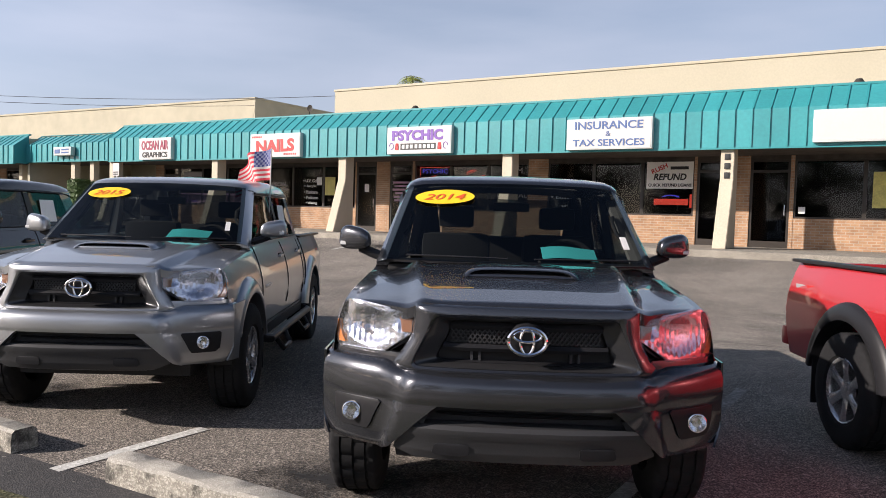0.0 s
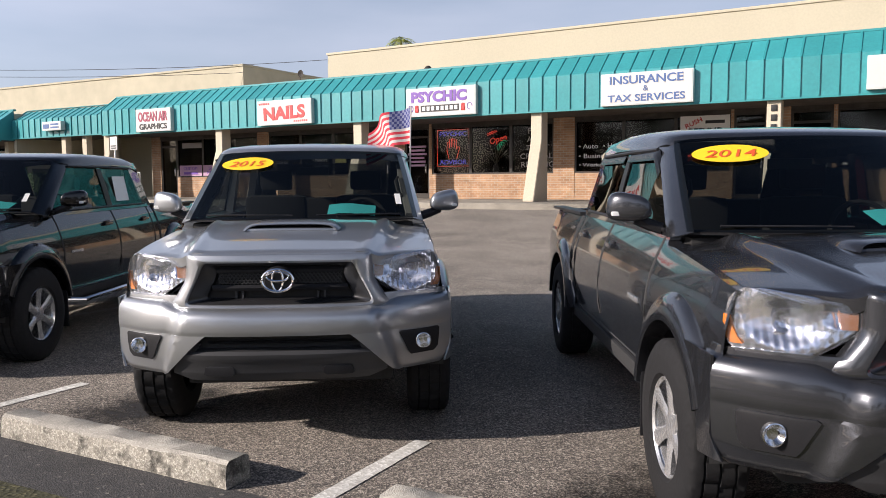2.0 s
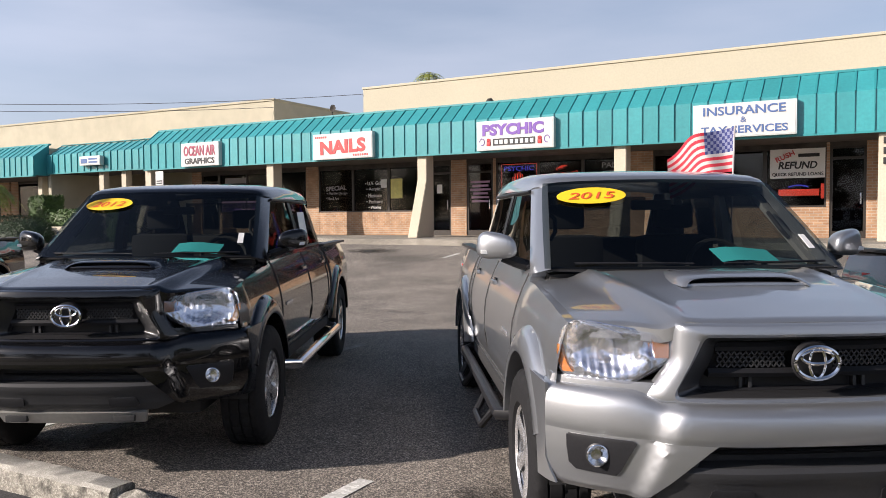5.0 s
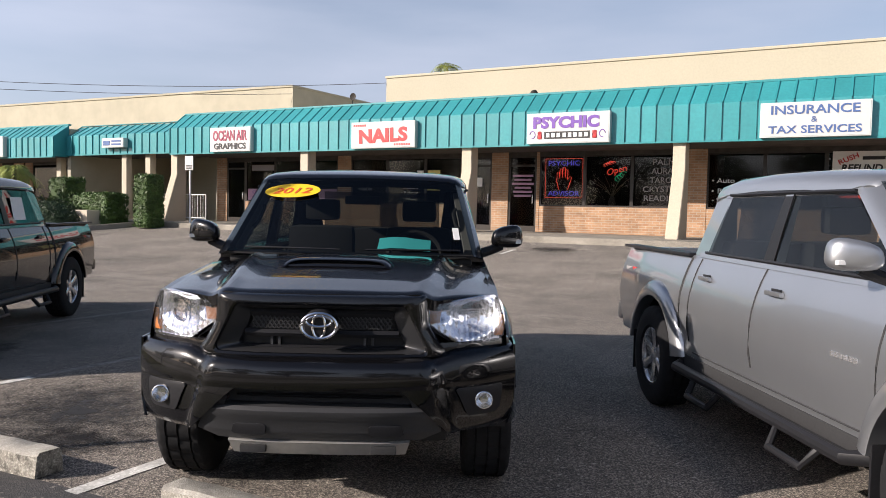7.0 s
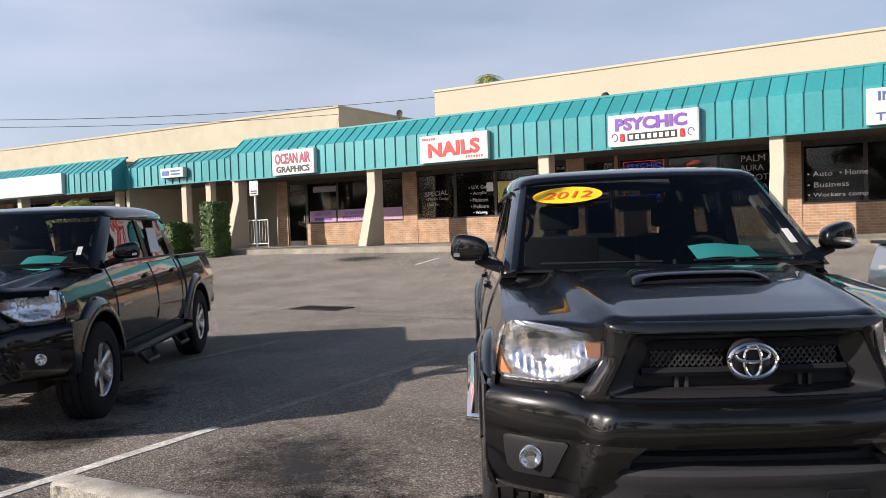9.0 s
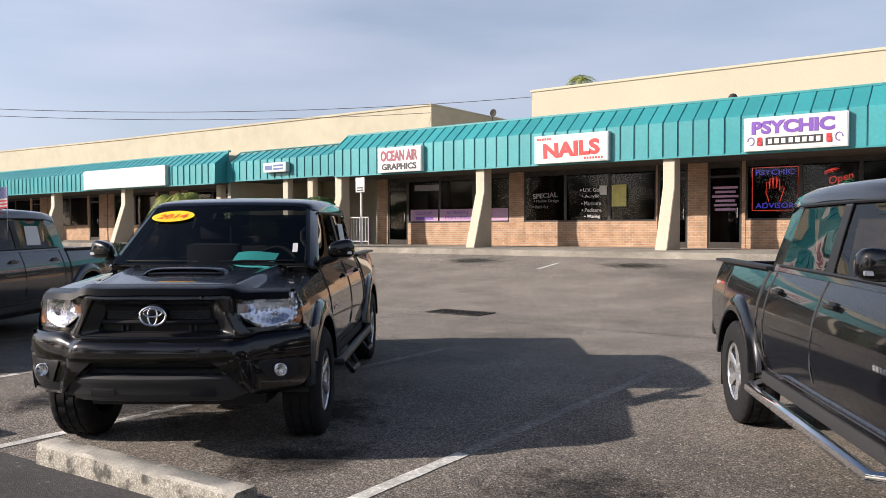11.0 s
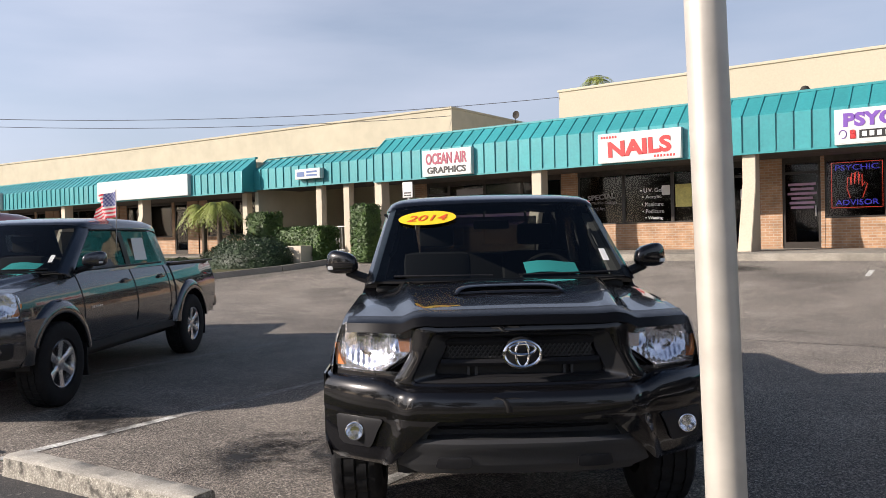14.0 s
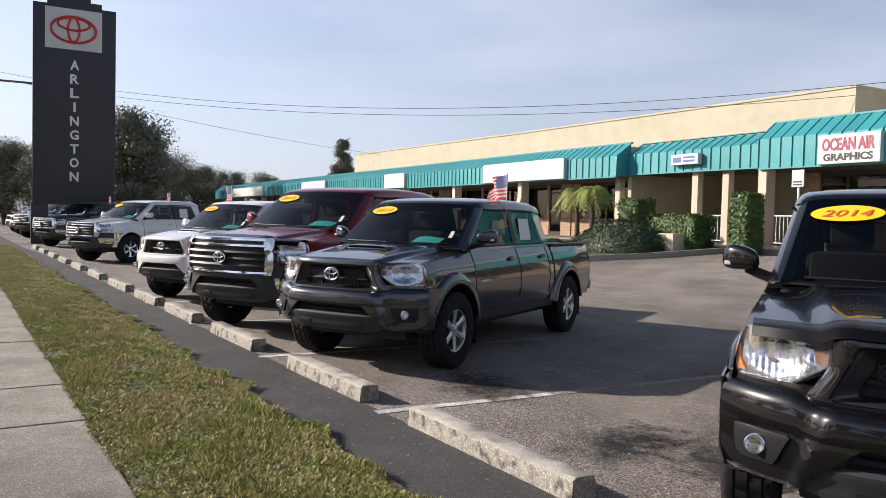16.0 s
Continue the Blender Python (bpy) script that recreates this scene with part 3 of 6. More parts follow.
def stain(x, y, r, seed):
    """An oil-darkened patch of the bay."""
    b = bmesh.new()
    bmesh.ops.create_circle(b, cap_ends=True, segments=24, radius=1)
    ob = part("oil_stain", b, OIL)
    ob.matrix_world = pose(x, y, ground_z(y) + (0.006 if y < 11 else 0.012), 0 if y < 11 else 5.52, 0, seed * 40 if y < 11 else 0) @ Matrix.Diagonal((r * 1.5, r * 0.9, 1, 1))
    tagged(ob, "dark oil stain on the parking bay", "stain", kind="structure")


for i, (x, y, r) in enumerate(((-14.6, 3.4, 0.8), (-10.2, 3.3, 0.85), (-15.4, 3.0, 0.5), (-5.2, 3.2, 0.6), (-1.9, 3.3, 0.6), (-9.6, 2.9, 0.4), (-17.4, 3.1, 0.6), (-13.0, 4.2, 0.5), (-8.3, 3.4, 0.5), (-12.3, 3.1, 0.5), (-20.6, 17.6, 0.75), (-15.9, 17.5, 0.7), (-12.2, 17.7, 0.6))):
    stain(x, y, r, i * 3.7)

grate = thing("drain_grate", "rusty cast iron storm drain grate set in asphalt", "drain", pose(-16.35, 10.75, 0.006))
b = bmesh.new()
for q in ((-0.55, 0.55, -0.30, -0.25), (-0.55, 0.55, 0.25, 0.30), (-0.55, -0.50, -0.25, 0.25), (0.50, 0.55, -0.25, 0.25)):
    box(b, *q, 0, 0.012)
part("frame", b, IRON, grate)
# flat dark plate in place of the shaded hole below the slats
part("pit", boxed(-0.5, 0.5, -0.25, 0.25, -0.002, 0.002), UNDER, grate)
for k in range(12):
    part("slat", boxed(-0.47 + 0.083 * k, -0.44 + 0.083 * k, -0.25, 0.25, 0.002, 0.010), IRON, grate)


# ---- pickup trucks: x across (viewer's right), y towards the tail, z up; y = 0 at the badge ----
def nose(x):
    return 0.02 + 0.33 * (abs(x) / 0.93) ** 3


def hood_z(x, y):
    """The hood: a raised middle whose edges spread from the grille to the pillars."""
    base = lerp([(0.0, 1.098), (0.05, 1.110), (0.15, 1.126), (0.3, 1.150), (0.6, 1.188), (1.1, 1.232), (1.3, 1.235)], y)
    ax = abs(x)
    t = min(1, max(0, (ax - 0.445 - 0.105 * y) / 0.085))
    step = t * t * (3 - 2 * t)
    lip = (0.005 + 0.008 * min(1, max(0, y))) * math.exp(-((ax - 0.435 - 0.105 * y) / 0.035) ** 2)
    return base - 0.030 * step - 0.034 * (max(0, ax - 0.40) / 0.4) ** 2 - 0.010 * (ax / 0.45) ** 2 * (1 - step) - 0.010 * step + lip


def side_x(y, z):
    w = lerp([(0.2, 0.875), (0.5, 0.895), (1.3, 0.905), (3.5, 0.905), (4.6, 0.90), (5.15, 0.865)], y)
    lo = 0.05 * max(0, (0.80 - z) / 0.35) ** 1.6
    hi = 0.105 * max(0, (z - 0.84) / 0.36) ** 1.8
    crease = 0.010 * math.exp(-((z - 0.72) / 0.035) ** 2) if 1.3 < y < 3.5 else 0
    return w - lo - hi + crease


AXLES, ARCH, TYRE_R = (0.87, 4.10), 0.47, 0.388


def sill_z(y):
    z = 0.47
    for a in AXLES:
        d = abs(y - a)
        if d < ARCH:
            z = max(z, 0.40 + math.sqrt(ARCH ** 2 - d ** 2))
    return z


def belt_z(y):
    if y < 1.25:
        return hood_z(0.8, y) - 0.004
    return lerp([(1.25, 1.20), (3.55, 1.225), (3.62, 1.20), (5.15, 1.20)], y)


def ridge(x, z):
    """The bumper's middle stands forward of its ends along a slanted crease."""
    t = min(1, max(0, (0.50 + (0.83 - z) * 0.34 - abs(x)) / 0.045 + 0.5))
    return -0.044 * t * t * (3 - 2 * t)


def dense(rows, k=4):
    """Rows with k steps between each pair."""
    out = []
    for a, b in zip(rows, rows[1:]):
        out += [tuple(p + (q - p) * i / k for p, q in zip(a, b)) for i in range(k)]
    return out + [rows[-1]]


def face(rows, n=15, out=0.0, back=0.03, side=1, crease=False):
    """A sheet on the curved nose: rows of (z, x0, x1, dy), thickened; side -1 mirrors it."""
    b = bmesh.new()
    pts = []
    for z, x0, x1, dy in rows:
        row = []
        for i in range(n + 1):
            xx = x0 + (x1 - x0) * i / n
            row.append((side * xx, nose(xx) + dy + out + (ridge(xx, z) if crease else 0), z))
        pts.append(row)
    grid(b, pts)
    bmesh.ops.recalc_face_normals(b, faces=b.faces[:])
    if sum(f.normal.y for f in b.faces) > 0:
        bmesh.ops.reverse_faces(b, faces=b.faces[:])
    geom = bmesh.ops.extrude_face_region(b, geom=b.faces[:])
    for v in geom["geom"]:
        if isinstance(v, bmesh.types.BMVert):
            v.co.y += back
    bmesh.ops.recalc_face_normals(b, faces=b.faces[:])
    return b


def hex_frame(loops):
    """A six-sided frame with rounded corners round the grille: loops of (top, middle, bottom corner), depth."""
    b = bmesh.new()
    rows = []
    for (top, mid, low), dy in loops:
        cs = [Vector(p) for p in ((-top[0], top[1]), top, mid, low, (-low[0], low[1]), (-mid[0], mid[1]))]
        cuts = (0.022, 0.022, 0.03, 0.045, 0.045, 0.03)
        pts = []
        for i in range(6):
            p, c, q, r = cs[i - 1], cs[i], cs[(i + 1) % 6], cs[(i + 2) % 6]
            a, e = c + (p - c).normalized() * cuts[i], c + (q - c).normalized() * cuts[i]
            pts += [(a * (1 - t) + c * t) * (1 - t) + (c * (1 - t) + e * t) * t for t in (0, 0.2, 0.4, 0.6, 0.8, 1.0)]
            f = q + (c - q).normalized() * cuts[(i + 1) % 6]
            pts += [e.lerp(f, t) for t in np.linspace(0, 1, 12)[1:-1]]
        rows.append([(p.x, nose(p.x) + dy, p.y) for p in pts])
    grid(b, rows, True)
    bmesh.ops.recalc_face_normals(b, faces=b.faces[:])
    return b


def dip(b):
    """Lowers the bumper's top edge under the grille."""
    for v in b.verts:
        if v.co.z > 0.76:
            t = min(1, max(0, (0.64 - abs(v.co.x)) / 0.12))
            v.co.z -= (v.co.z - 0.76) / 0.083 * 0.032 * t * t * (3 - 2 * t)
    return b


def both(make):
    """Meshes for the two sides of a truck."""
    b = bmesh.new()
    for s in (1, -1):
        make(b, s)
    bmesh.ops.recalc_face_normals(b, faces=b.faces[:])
    return b


def wheel(parent, x, y, s, rim_mat=None):
    hub = new("wheel")
    hub.parent = parent
    hub.location = (x, y, TYRE_R)
    b = bmesh.new()
    w = 0.125
    prof = [(-w * 0.7, 0.215), (-w, 0.235), (-w * 1.04, 0.30), (-w, 0.355), (-w * 0.86, 0.382)]
    for g in (-0.5, 0.0, 0.5):
        prof += [(g * w - 0.030, TYRE_R), (g * w - 0.006, TYRE_R), (g * w - 0.005, TYRE_R - 0.012), (g * w + 0.005, TYRE_R - 0.012), (g * w + 0.006, TYRE_R)]
    prof += [(w * 0.80, TYRE_R), (w * 0.86, 0.382), (w, 0.355), (w * 1.04, 0.30), (w, 0.235), (w * 0.7, 0.215)]
    lathe(b, prof, 104)
    for v in b.verts:
        k = round(math.atan2(v.co.z, v.co.y) / (2 * math.pi / 104))
        r = math.hypot(v.co.y, v.co.z)
        if r > 0.375 and k % 4 == (0 if abs(v.co.x) > w * 0.6 else 2 if v.co.x > 0 else 1):
            v.co.y, v.co.z = v.co.y * (r - 0.010) / r, v.co.z * (r - 0.010) / r
    part("tyre", b, RUBBER, hub, "black all-terrain tyre")
    b = bmesh.new()
    o = s * 0.088
    lathe(b, [(-0.09, 0.20), (0.0, 0.195), (o * 0.9, 0.205), (o * 1.10, 0.212), (o * 1.22, 0.222), (o * 1.28, 0.216), (o * 1.15, 0.204)], 36)
    for k in range(6):
        t = 2 * math.pi * k / 6
        m = Matrix.Rotation(t, 4, "X")
        pts = [(0.034, 0.05), (0.030, 0.12), (0.040, 0.18), (0.050, 0.212)]
        rows = [[m @ Vector((o * (0.92 + 0.22 * (r - 0.05) / 0.16), -hw, r)), m @ Vector((o * (1.08 + 0.16 * (r - 0.05) / 0.16), -hw * 0.45, r)), m @ Vector((o * (1.08 + 0.16 * (r - 0.05) / 0.16), hw * 0.45, r)), m @ Vector((o * (0.92 + 0.22 * (r - 0.05) / 0.16), hw, r)), m @ Vector((o * 0.45, 0, r))] for hw, r in pts]
        grid(b, rows, True)
    lathe(b, [(o * 0.6, 0.075), (o * 1.02, 0.072), (o * 1.10, 0.050), (o * 1.14, 0.036), (o * 1.14, 0.001)], 24)
    bmesh.ops.recalc_face_normals(b, faces=b.faces[:])
    part("rim", b, rim_mat or ALLOY, hub, "six-spoke silver alloy rim")
    b = lathe(bmesh.new(), [(o * 0.12, 0.195), (o * 0.14, 0.02)], 28)
    part("brake", b, UNDER, hub)
    return hub


def badge(parent, x, y, z, rx, rz, material, r=0.009):
    b = bmesh.new()
    def ring(cx, cz, ax, az, rr):
        tube(b, [(cx + ax * math.cos(t), 0, cz + az * math.sin(t)) for t in (2 * math.pi * k / 28 for k in range(29))], rr, 6)
    ring(0, 0, rx, rz, r)
    ring(0, 0, rx * 0.36, rz * 0.96, r * 0.8)
    ring(0, rz * 0.36, rx * 0.72, rz * 0.42, r * 0.8)
    ob = part("badge", b, material, parent, "chrome oval badge")
    ob.location = (x, y, z)
    return ob


def pane(parent, corners, material, name="window", bulge=0.015, label=""):
    """A four-cornered pane with a slight bulge; corners go round."""
    a, b_, c, d = [Vector(p) for p in corners]
    nrm = (b_ - a).cross(d - a).normalized()
    b = bmesh.new()
    n = 6
    rows = []
    for i in range(n + 1):
        u = i / n
        row = []
        for j in range(n + 1):
            v = j / n
            p = a.lerp(b_, u).lerp(d.lerp(c, u), v)
            row.append(p + nrm * bulge * 4 * u * (1 - u) * math.sin(math.pi * v) ** 0.5)
        rows.append(row)
    grid(b, rows)
    return part(name, b, material, parent, label, shadow=False)


def bar(b, p, q, w, d, up=(0, 0, 1)):
    """A straight bar of width w and depth d from p to q."""
    p, q = Vector(p), Vector(q)
    z = (q - p).normalized()
    x = z.cross(Vector(up)).normalized()
    y = z.cross(x)
    rows = [[o + x * sx * w / 2 + y * sy * d / 2 for sx, sy in ((-1, -1), (1, -1), (1, 1), (-1, 1))] for o in (p, q)]
    vs = grid(b, rows, True)
    b.faces.new(vs[0][::-1]), b.faces.new(vs[1])
    return b


CAB_PARTS = {"roof", "cab_frame", "cab_back", "windshield", "rear_window", "side_window", "window_trim", "year_sticker", "year_text", "glass_label", "price_sheet"}


def pickup(name, x, y, turn, body, label, year="", full=False, deflector=False, skid=False, step="", flag_side=0, flare=None, papers=True, scale=1.0, mirror=None, visor=False, tinted=False, group="parked pickup trucks"):
    """A double-cab pickup. full: the bigger model with a tall chrome grille."""
    root = thing(name, label, "pickup truck", pose(x, y, 0, 0, 0, turn) @ Matrix.Diagonal((scale, scale, scale, 1)), group)
    flare, mirror = flare or body, mirror or body
    rear_glass, door_glass = (DARKGLASS, DARKGLASS) if tinted else (SIDEGLASS, WINDSHIELD)

    # sides, bed and tail
    st = sorted(set([0.30, 0.34] + list(np.arange(0.38, 1.40, 0.045)) + list(np.arange(1.4, 3.62, 0.2)) + [3.58, 3.60] + list(np.arange(3.60, 4.62, 0.045)) + [4.7, 4.85, 5.0, 5.10, 5.15]))
    for s in (1, -1):
        b = bmesh.new()
        rows = []
        for yy in st:
            zb, zt = sill_z(yy), belt_z(yy)
            rows.append([(s * (side_x(yy, zb) - 0.05), yy, zb)] + [(s * side_x(yy, zb + (zt - zb) * k / 8), yy, zb + (zt - zb) * k / 8) for k in range(9)] + [(s * (side_x(yy, zt) - 0.06), yy, zt + 0.004)] + ([(s * 0.74, yy, zt - 0.01)] if yy > 3.6 else [(s * (side_x(yy, zt) - 0.08), yy, zt - 0.01)]))
        grid(b, rows)
        bmesh.ops.recalc_face_normals(b, faces=b.faces[:])
        part("body_side", b, body, root, "painted fender, doors and bed side")
    b = bmesh.new()
    grid(b, [[(-0.74, yy, 1.19), (-0.72, yy, 0.75), (0.72, yy, 0.75), (0.74, yy, 1.19)] for yy in (3.63, 5.10)])
    grid(b, [[(xx, 3.63, zz) for xx in (-0.80, 0, 0.80)] for zz in (0.5, 1.2)])
    part("cargo_bed", thick(b, 0.012), body, root, "open cargo bed")
    part("tailgate", boxed(-0.74, 0.74, 5.08, 5.17, 0.72, 1.195, 0.012), body, root)

    # hood with its raised middle
    b = bmesh.new()
    rows = []
    nx = 72
    for k in range(21):
        v = k / 20
        row = []
        for i in range(nx + 1):
            xx = -0.80 + 1.6 * i / nx
            y0, y1 = nose(xx) + 0.015 + (0.05 if abs(xx) > 0.5 else 0.0) * min(1, (abs(xx) - 0.5) * 8), 1.20 - 0.16 * (1 - (xx / 0.8) ** 2)
            yy = y0 + (y1 - y0) * v ** 1.3
            row.append((xx, yy, hood_z(xx, yy) - (0.008 if k == 0 else 0)))
        rows.append(row)
    rows.insert(0, [(p[0], p[1] + 0.006, p[2] - 0.05) for p in rows[0]])
    grid(b, rows)
    bmesh.ops.recalc_face_normals(b, faces=b.faces[:])
    hood = part("hood", b, body, root)
    if not full:
        b = bmesh.new()
        rows = []
        for yy, hw, h, fwd in ((0.615, 0.262, 0.026, 0.05), (0.606, 0.270, 0.032, 0.06), (0.620, 0.285, 0.037, 0.065), (0.70, 0.292, 0.038, 0.04), (0.82, 0.268, 0.032, 0.0), (0.95, 0.232, 0.016, 0.0), (1.03, 0.20, -0.004, 0.0)):
            rows.append([(hw * u, yy - fwd * abs(u) ** 5, hood_z(hw * u, yy) - 0.003 + h * (1 - abs(u) ** 11)) for u in np.linspace(-1, 1, 41)])
        grid(b, rows)
        bmesh.ops.recalc_face_normals(b, faces=b.faces[:])
        part("hood_scoop", b, body, hood)
        b = bmesh.new()
        tube(b, [(0.272 * u, 0.565 + 0.012 * abs(u) ** 4, hood_z(0.25 * u, 0.565) + 0.004) for u in np.linspace(-1, 1, 21)], 0.010, 8)
        part("scoop_lip", b, body, hood)
        b = bmesh.new()
        grid(b, [[(0.25 * u, yy, hood_z(0.25 * u, 0.6) + dz * (1 - 0.3 * abs(u) ** 9)) for u in np.linspace(-1, 1, 15)] for yy, dz in ((0.572, 0.005), (0.66, 0.008), (0.655, 0.028))])
        part("scoop_mouth", thick(b, 0.003), BLACKPLAST, hood, "black scoop opening")
    if deflector:
        b = bmesh.new()
        rows = []
        for dy, dz in ((0.16, 0.03), (0.06, 0.045), (-0.02, 0.02), (-0.045, -0.02)):
            rows.append([(xx, nose(xx) * 1.05 + 0.02 + dy, hood_z(xx, nose(xx) + 0.05) + dz - 0.006) for xx in np.linspace(-0.80, 0.80, 31)])
        grid(b, rows)
        part("hood_deflector", thick(b, 0.006), DEFLECT, root, "smoked black hood deflector")

    # nose: fascia, grille, lamps
    for s in (1, -1):
        part("front_fascia", face([(0.78, 0.565, 0.90, 0.02), (0.84, 0.545, 0.90, 0.02), (0.87, 0.53, 0.89, 0.025)], 12, 0, 0.06, s), body, root)
    rim = [(0.392, 1.048), (0.434, 0.955), (0.500, 0.824)]
    part("grille_surround", hex_frame([([(0.492, 1.100), (0.499, 0.955), (0.60, 0.798)], 0.06), ([(0.490, 1.098), (0.497, 0.955), (0.598, 0.802)], 0.018), ([(0.470, 1.088), (0.480, 0.955), (0.565, 0.806)], -0.006), ([(0.425, 1.068), (0.455, 0.955), (0.525, 0.811)], -0.015), ([(0.404, 1.058), (0.443, 0.955), (0.511, 0.815)], -0.016), (rim, -0.008), ([(0.388, 1.045), (0.430, 0.955), (0.496, 0.827)], 0.006)]), body, root)
    gr = part("grille", face([(0.80, -0.48, 0.48, 0.095), (0.90, -0.45, 0.45, 0.095), (1.045, -0.40, 0.40, 0.095)], 14, 0, 0.02), BLACKPLAST, root, "black grille with mesh bands")
    def slat(z0, z1, hw, dy, m):
        part("grille_bar", face([(z0, -hw, hw, dy + 0.01), ((z0 + z1) / 2, -hw, hw, dy), (z1, -hw, hw, dy + 0.012)], 16, 0, 0.05), m, gr)
    if full:
        part("grille_plate", face([(0.735, -0.56, 0.56, -0.10), (0.90, -0.58, 0.58, -0.10), (1.10, -0.53, 0.53, -0.07)], 16, 0, 0.10), BLACKPLAST, gr)
        for z0 in (0.795, 0.865, 0.935):
            slat(z0, z0 + 0.040, 0.56, -0.13, BLACKPLAST)
        for z0, hw, dy in ((0.722, 0.59, -0.135), (1.012, 0.57, -0.125), (1.078, 0.545, -0.10)):
            part("grille_frame", face([(z0, -hw, hw, dy + 0.02), (z0 + 0.014, -hw, hw, dy), (z0 + 0.034, -hw, hw, dy + 0.004), (z0 + 0.046, -hw, hw, dy + 0.03)], 18, 0, 0.05), CHROME, root, "chrome grille frame")
        for s in (1, -1):
            part("grille_frame", face([(0.722, 0.545, 0.62, -0.12), (0.80, 0.555, 0.645, -0.125), (0.95, 0.555, 0.64, -0.12), (1.05, 0.535, 0.60, -0.11), (1.124, 0.515, 0.56, -0.08)], 5, 0, 0.10, s), CHROME, root, "chrome grille frame")
            part("bumper_corner", face([(0.54, 0.66, 0.90, -0.06), (0.60, 0.64, 0.925, -0.07), (0.69, 0.62, 0.93, -0.07), (0.70, 0.62, 0.92, -0.04)], 8, 0, 0.03, s), CHROME, root, "chrome bumper corner")
    else:
        slat(0.988, 1.022, 0.335, 0.050, BLACKPLAST)
        slat(0.893, 0.925, 0.36, 0.045, BLACKPLAST)
        slat(0.836, 0.850, 0.40, 0.060, BLACKPLAST)
        for s in (1, -1):
            b = bmesh.new()
            for k in range(12):
                xx = s * (0.085 + 0.021 * k)
                for z0 in (0.928, 0.957):
                    for sl in (1, -1):
                        bar(b, (xx - 0.011 * sl, nose(xx) + 0.066, z0), (xx + 0.011 * sl, nose(xx) + 0.066, z0 + 0.029), 0.005, 0.012, (0, 1, 0))
            part("grille_mesh", b, GREYPLAST, gr, "dark honeycomb mesh")
            for xx in (0.20, 0.235):
                part("grille_rib", boxed(s * xx - 0.006, s * xx + 0.006, nose(xx) + 0.07, nose(xx) + 0.10, 0.85, 0.895), GREYPLAST, gr)
        part("grille_bevel", hex_frame([([(0.389, 1.0455), (0.431, 0.955), (0.497, 0.8265)], 0.002), ([(0.375, 1.036), (0.416, 0.955), (0.478, 0.832)], 0.012), ([(0.325, 1.024), (0.345, 0.955), (0.405, 0.842)], 0.062), ([(0.318, 1.018), (0.336, 0.955), (0.396, 0.848)], 0.095)]), BEVEL, gr, "dark satin grille frame")
    badge(root, 0, -0.006 if not full else -0.135, 0.957 if not full else 0.90, 0.081, 0.058, CHROME, 0.008)
    part("badge_plate", lathe(bmesh.new(), [(0.012, 0.001), (0.012, 0.070), (0.03, 0.078)], 24, "Y", (0, 0 if not full else -0.13, 0.957 if not full else 0.90)), BLACKPLAST, root)

    for s in (1, -1):
        lamp = new("headlight")
        lamp.parent = root
        shape = [(0.862, 0.635, 0.845), (0.89, 0.595, 0.868), (0.92, 0.555, 0.874), (0.955, 0.500, 0.874), (1.00, 0.495, 0.868), (1.043, 0.492, 0.858), (1.066, 0.64, 0.842), (1.085, 0.77, 0.815)]
        def sheet(inset, dy, back):
            rows = [(z, s * (x0 + inset), s * (x1 - inset), dy + 0.35 * max(0, z - 0.90) * 0.35) for z, x0, x1 in shape]
            return face(rows, 12, 0, back)
        b = bmesh.new()
        rows = []
        for z in np.linspace(0.866, 1.084, 27):
            x0, x1 = float(np.interp(z, [r[0] for r in shape], [r[1] for r in shape])) + 0.004, float(np.interp(z, [r[0] for r in shape], [r[2] for r in shape])) - 0.004
            row = []
            for xx in np.linspace(x0, x1, 65):
                bowl = max(0.0, 1 - ((xx - 0.70) / 0.13) ** 2 - ((z - 0.975) / 0.10) ** 2) ** 1.4
                side_bowl = max(0.0, 1 - ((xx - 0.555) / 0.05) ** 2 - ((z - 1.01) / 0.05) ** 2) ** 1.4
                flute = 0.0016 * math.sin(xx * 230) + 0.0008 * math.sin(z * 170 + 3 * math.sin(xx * 40))
                row.append((s * xx, nose(xx) + 0.038 + 0.1225 * max(0, z - 0.90) + 0.040 * bowl + 0.016 * side_bowl + flute, z))
            rows.append(row)
        grid(b, rows)
        part("reflector", thick(b, 0.004), REFLECTOR, lamp, "bright chrome reflector bowl", 50)
        part("lens", sheet(0.0, 0.014, 0.006), LAMPLENS, lamp, "clear plastic lamp lens", shadow=False)
        b = lathe(bmesh.new(), [(0.0, 0.040), (-0.012, 0.042), (-0.008, 0.034), (0.02, 0.014), (0.02, 0.001)], 24, "Y", (s * 0.70, nose(0.70) + 0.075, 0.975))
        part("bulb_ring", b, REFLECTOR, lamp)
        part("signal", face([(0.885, s * 0.822, s * 0.856, 0.027), (0.91, s * 0.838, s * 0.868, 0.027), (0.945, s * 0.850, s * 0.871, 0.033), (0.985, s * 0.859, s * 0.868, 0.039)], 3, 0, 0.02), AMBER, lamp, "amber side lens")
        part("signal", face([(0.962, s * 0.503, s * 0.548, 0.034), (1.0, s * 0.501, s * 0.552, 0.038), (1.036, s * 0.500, s * 0.560, 0.044)], 3, 0, 0.02), DULLAMBER, lamp, "dull amber turn signal")
        b = face([(0.835, s * 0.62, s * 0.86, 0.05), (0.87, s * 0.60, s * 0.60, 0.05), (0.93, s * 0.50, s * 0.53, 0.06), (0.96, s * 0.485, s * 0.50, 0.06)], 3, 0, 0.04)
        part("lamp_bezel", b, BLACKPLAST, lamp)

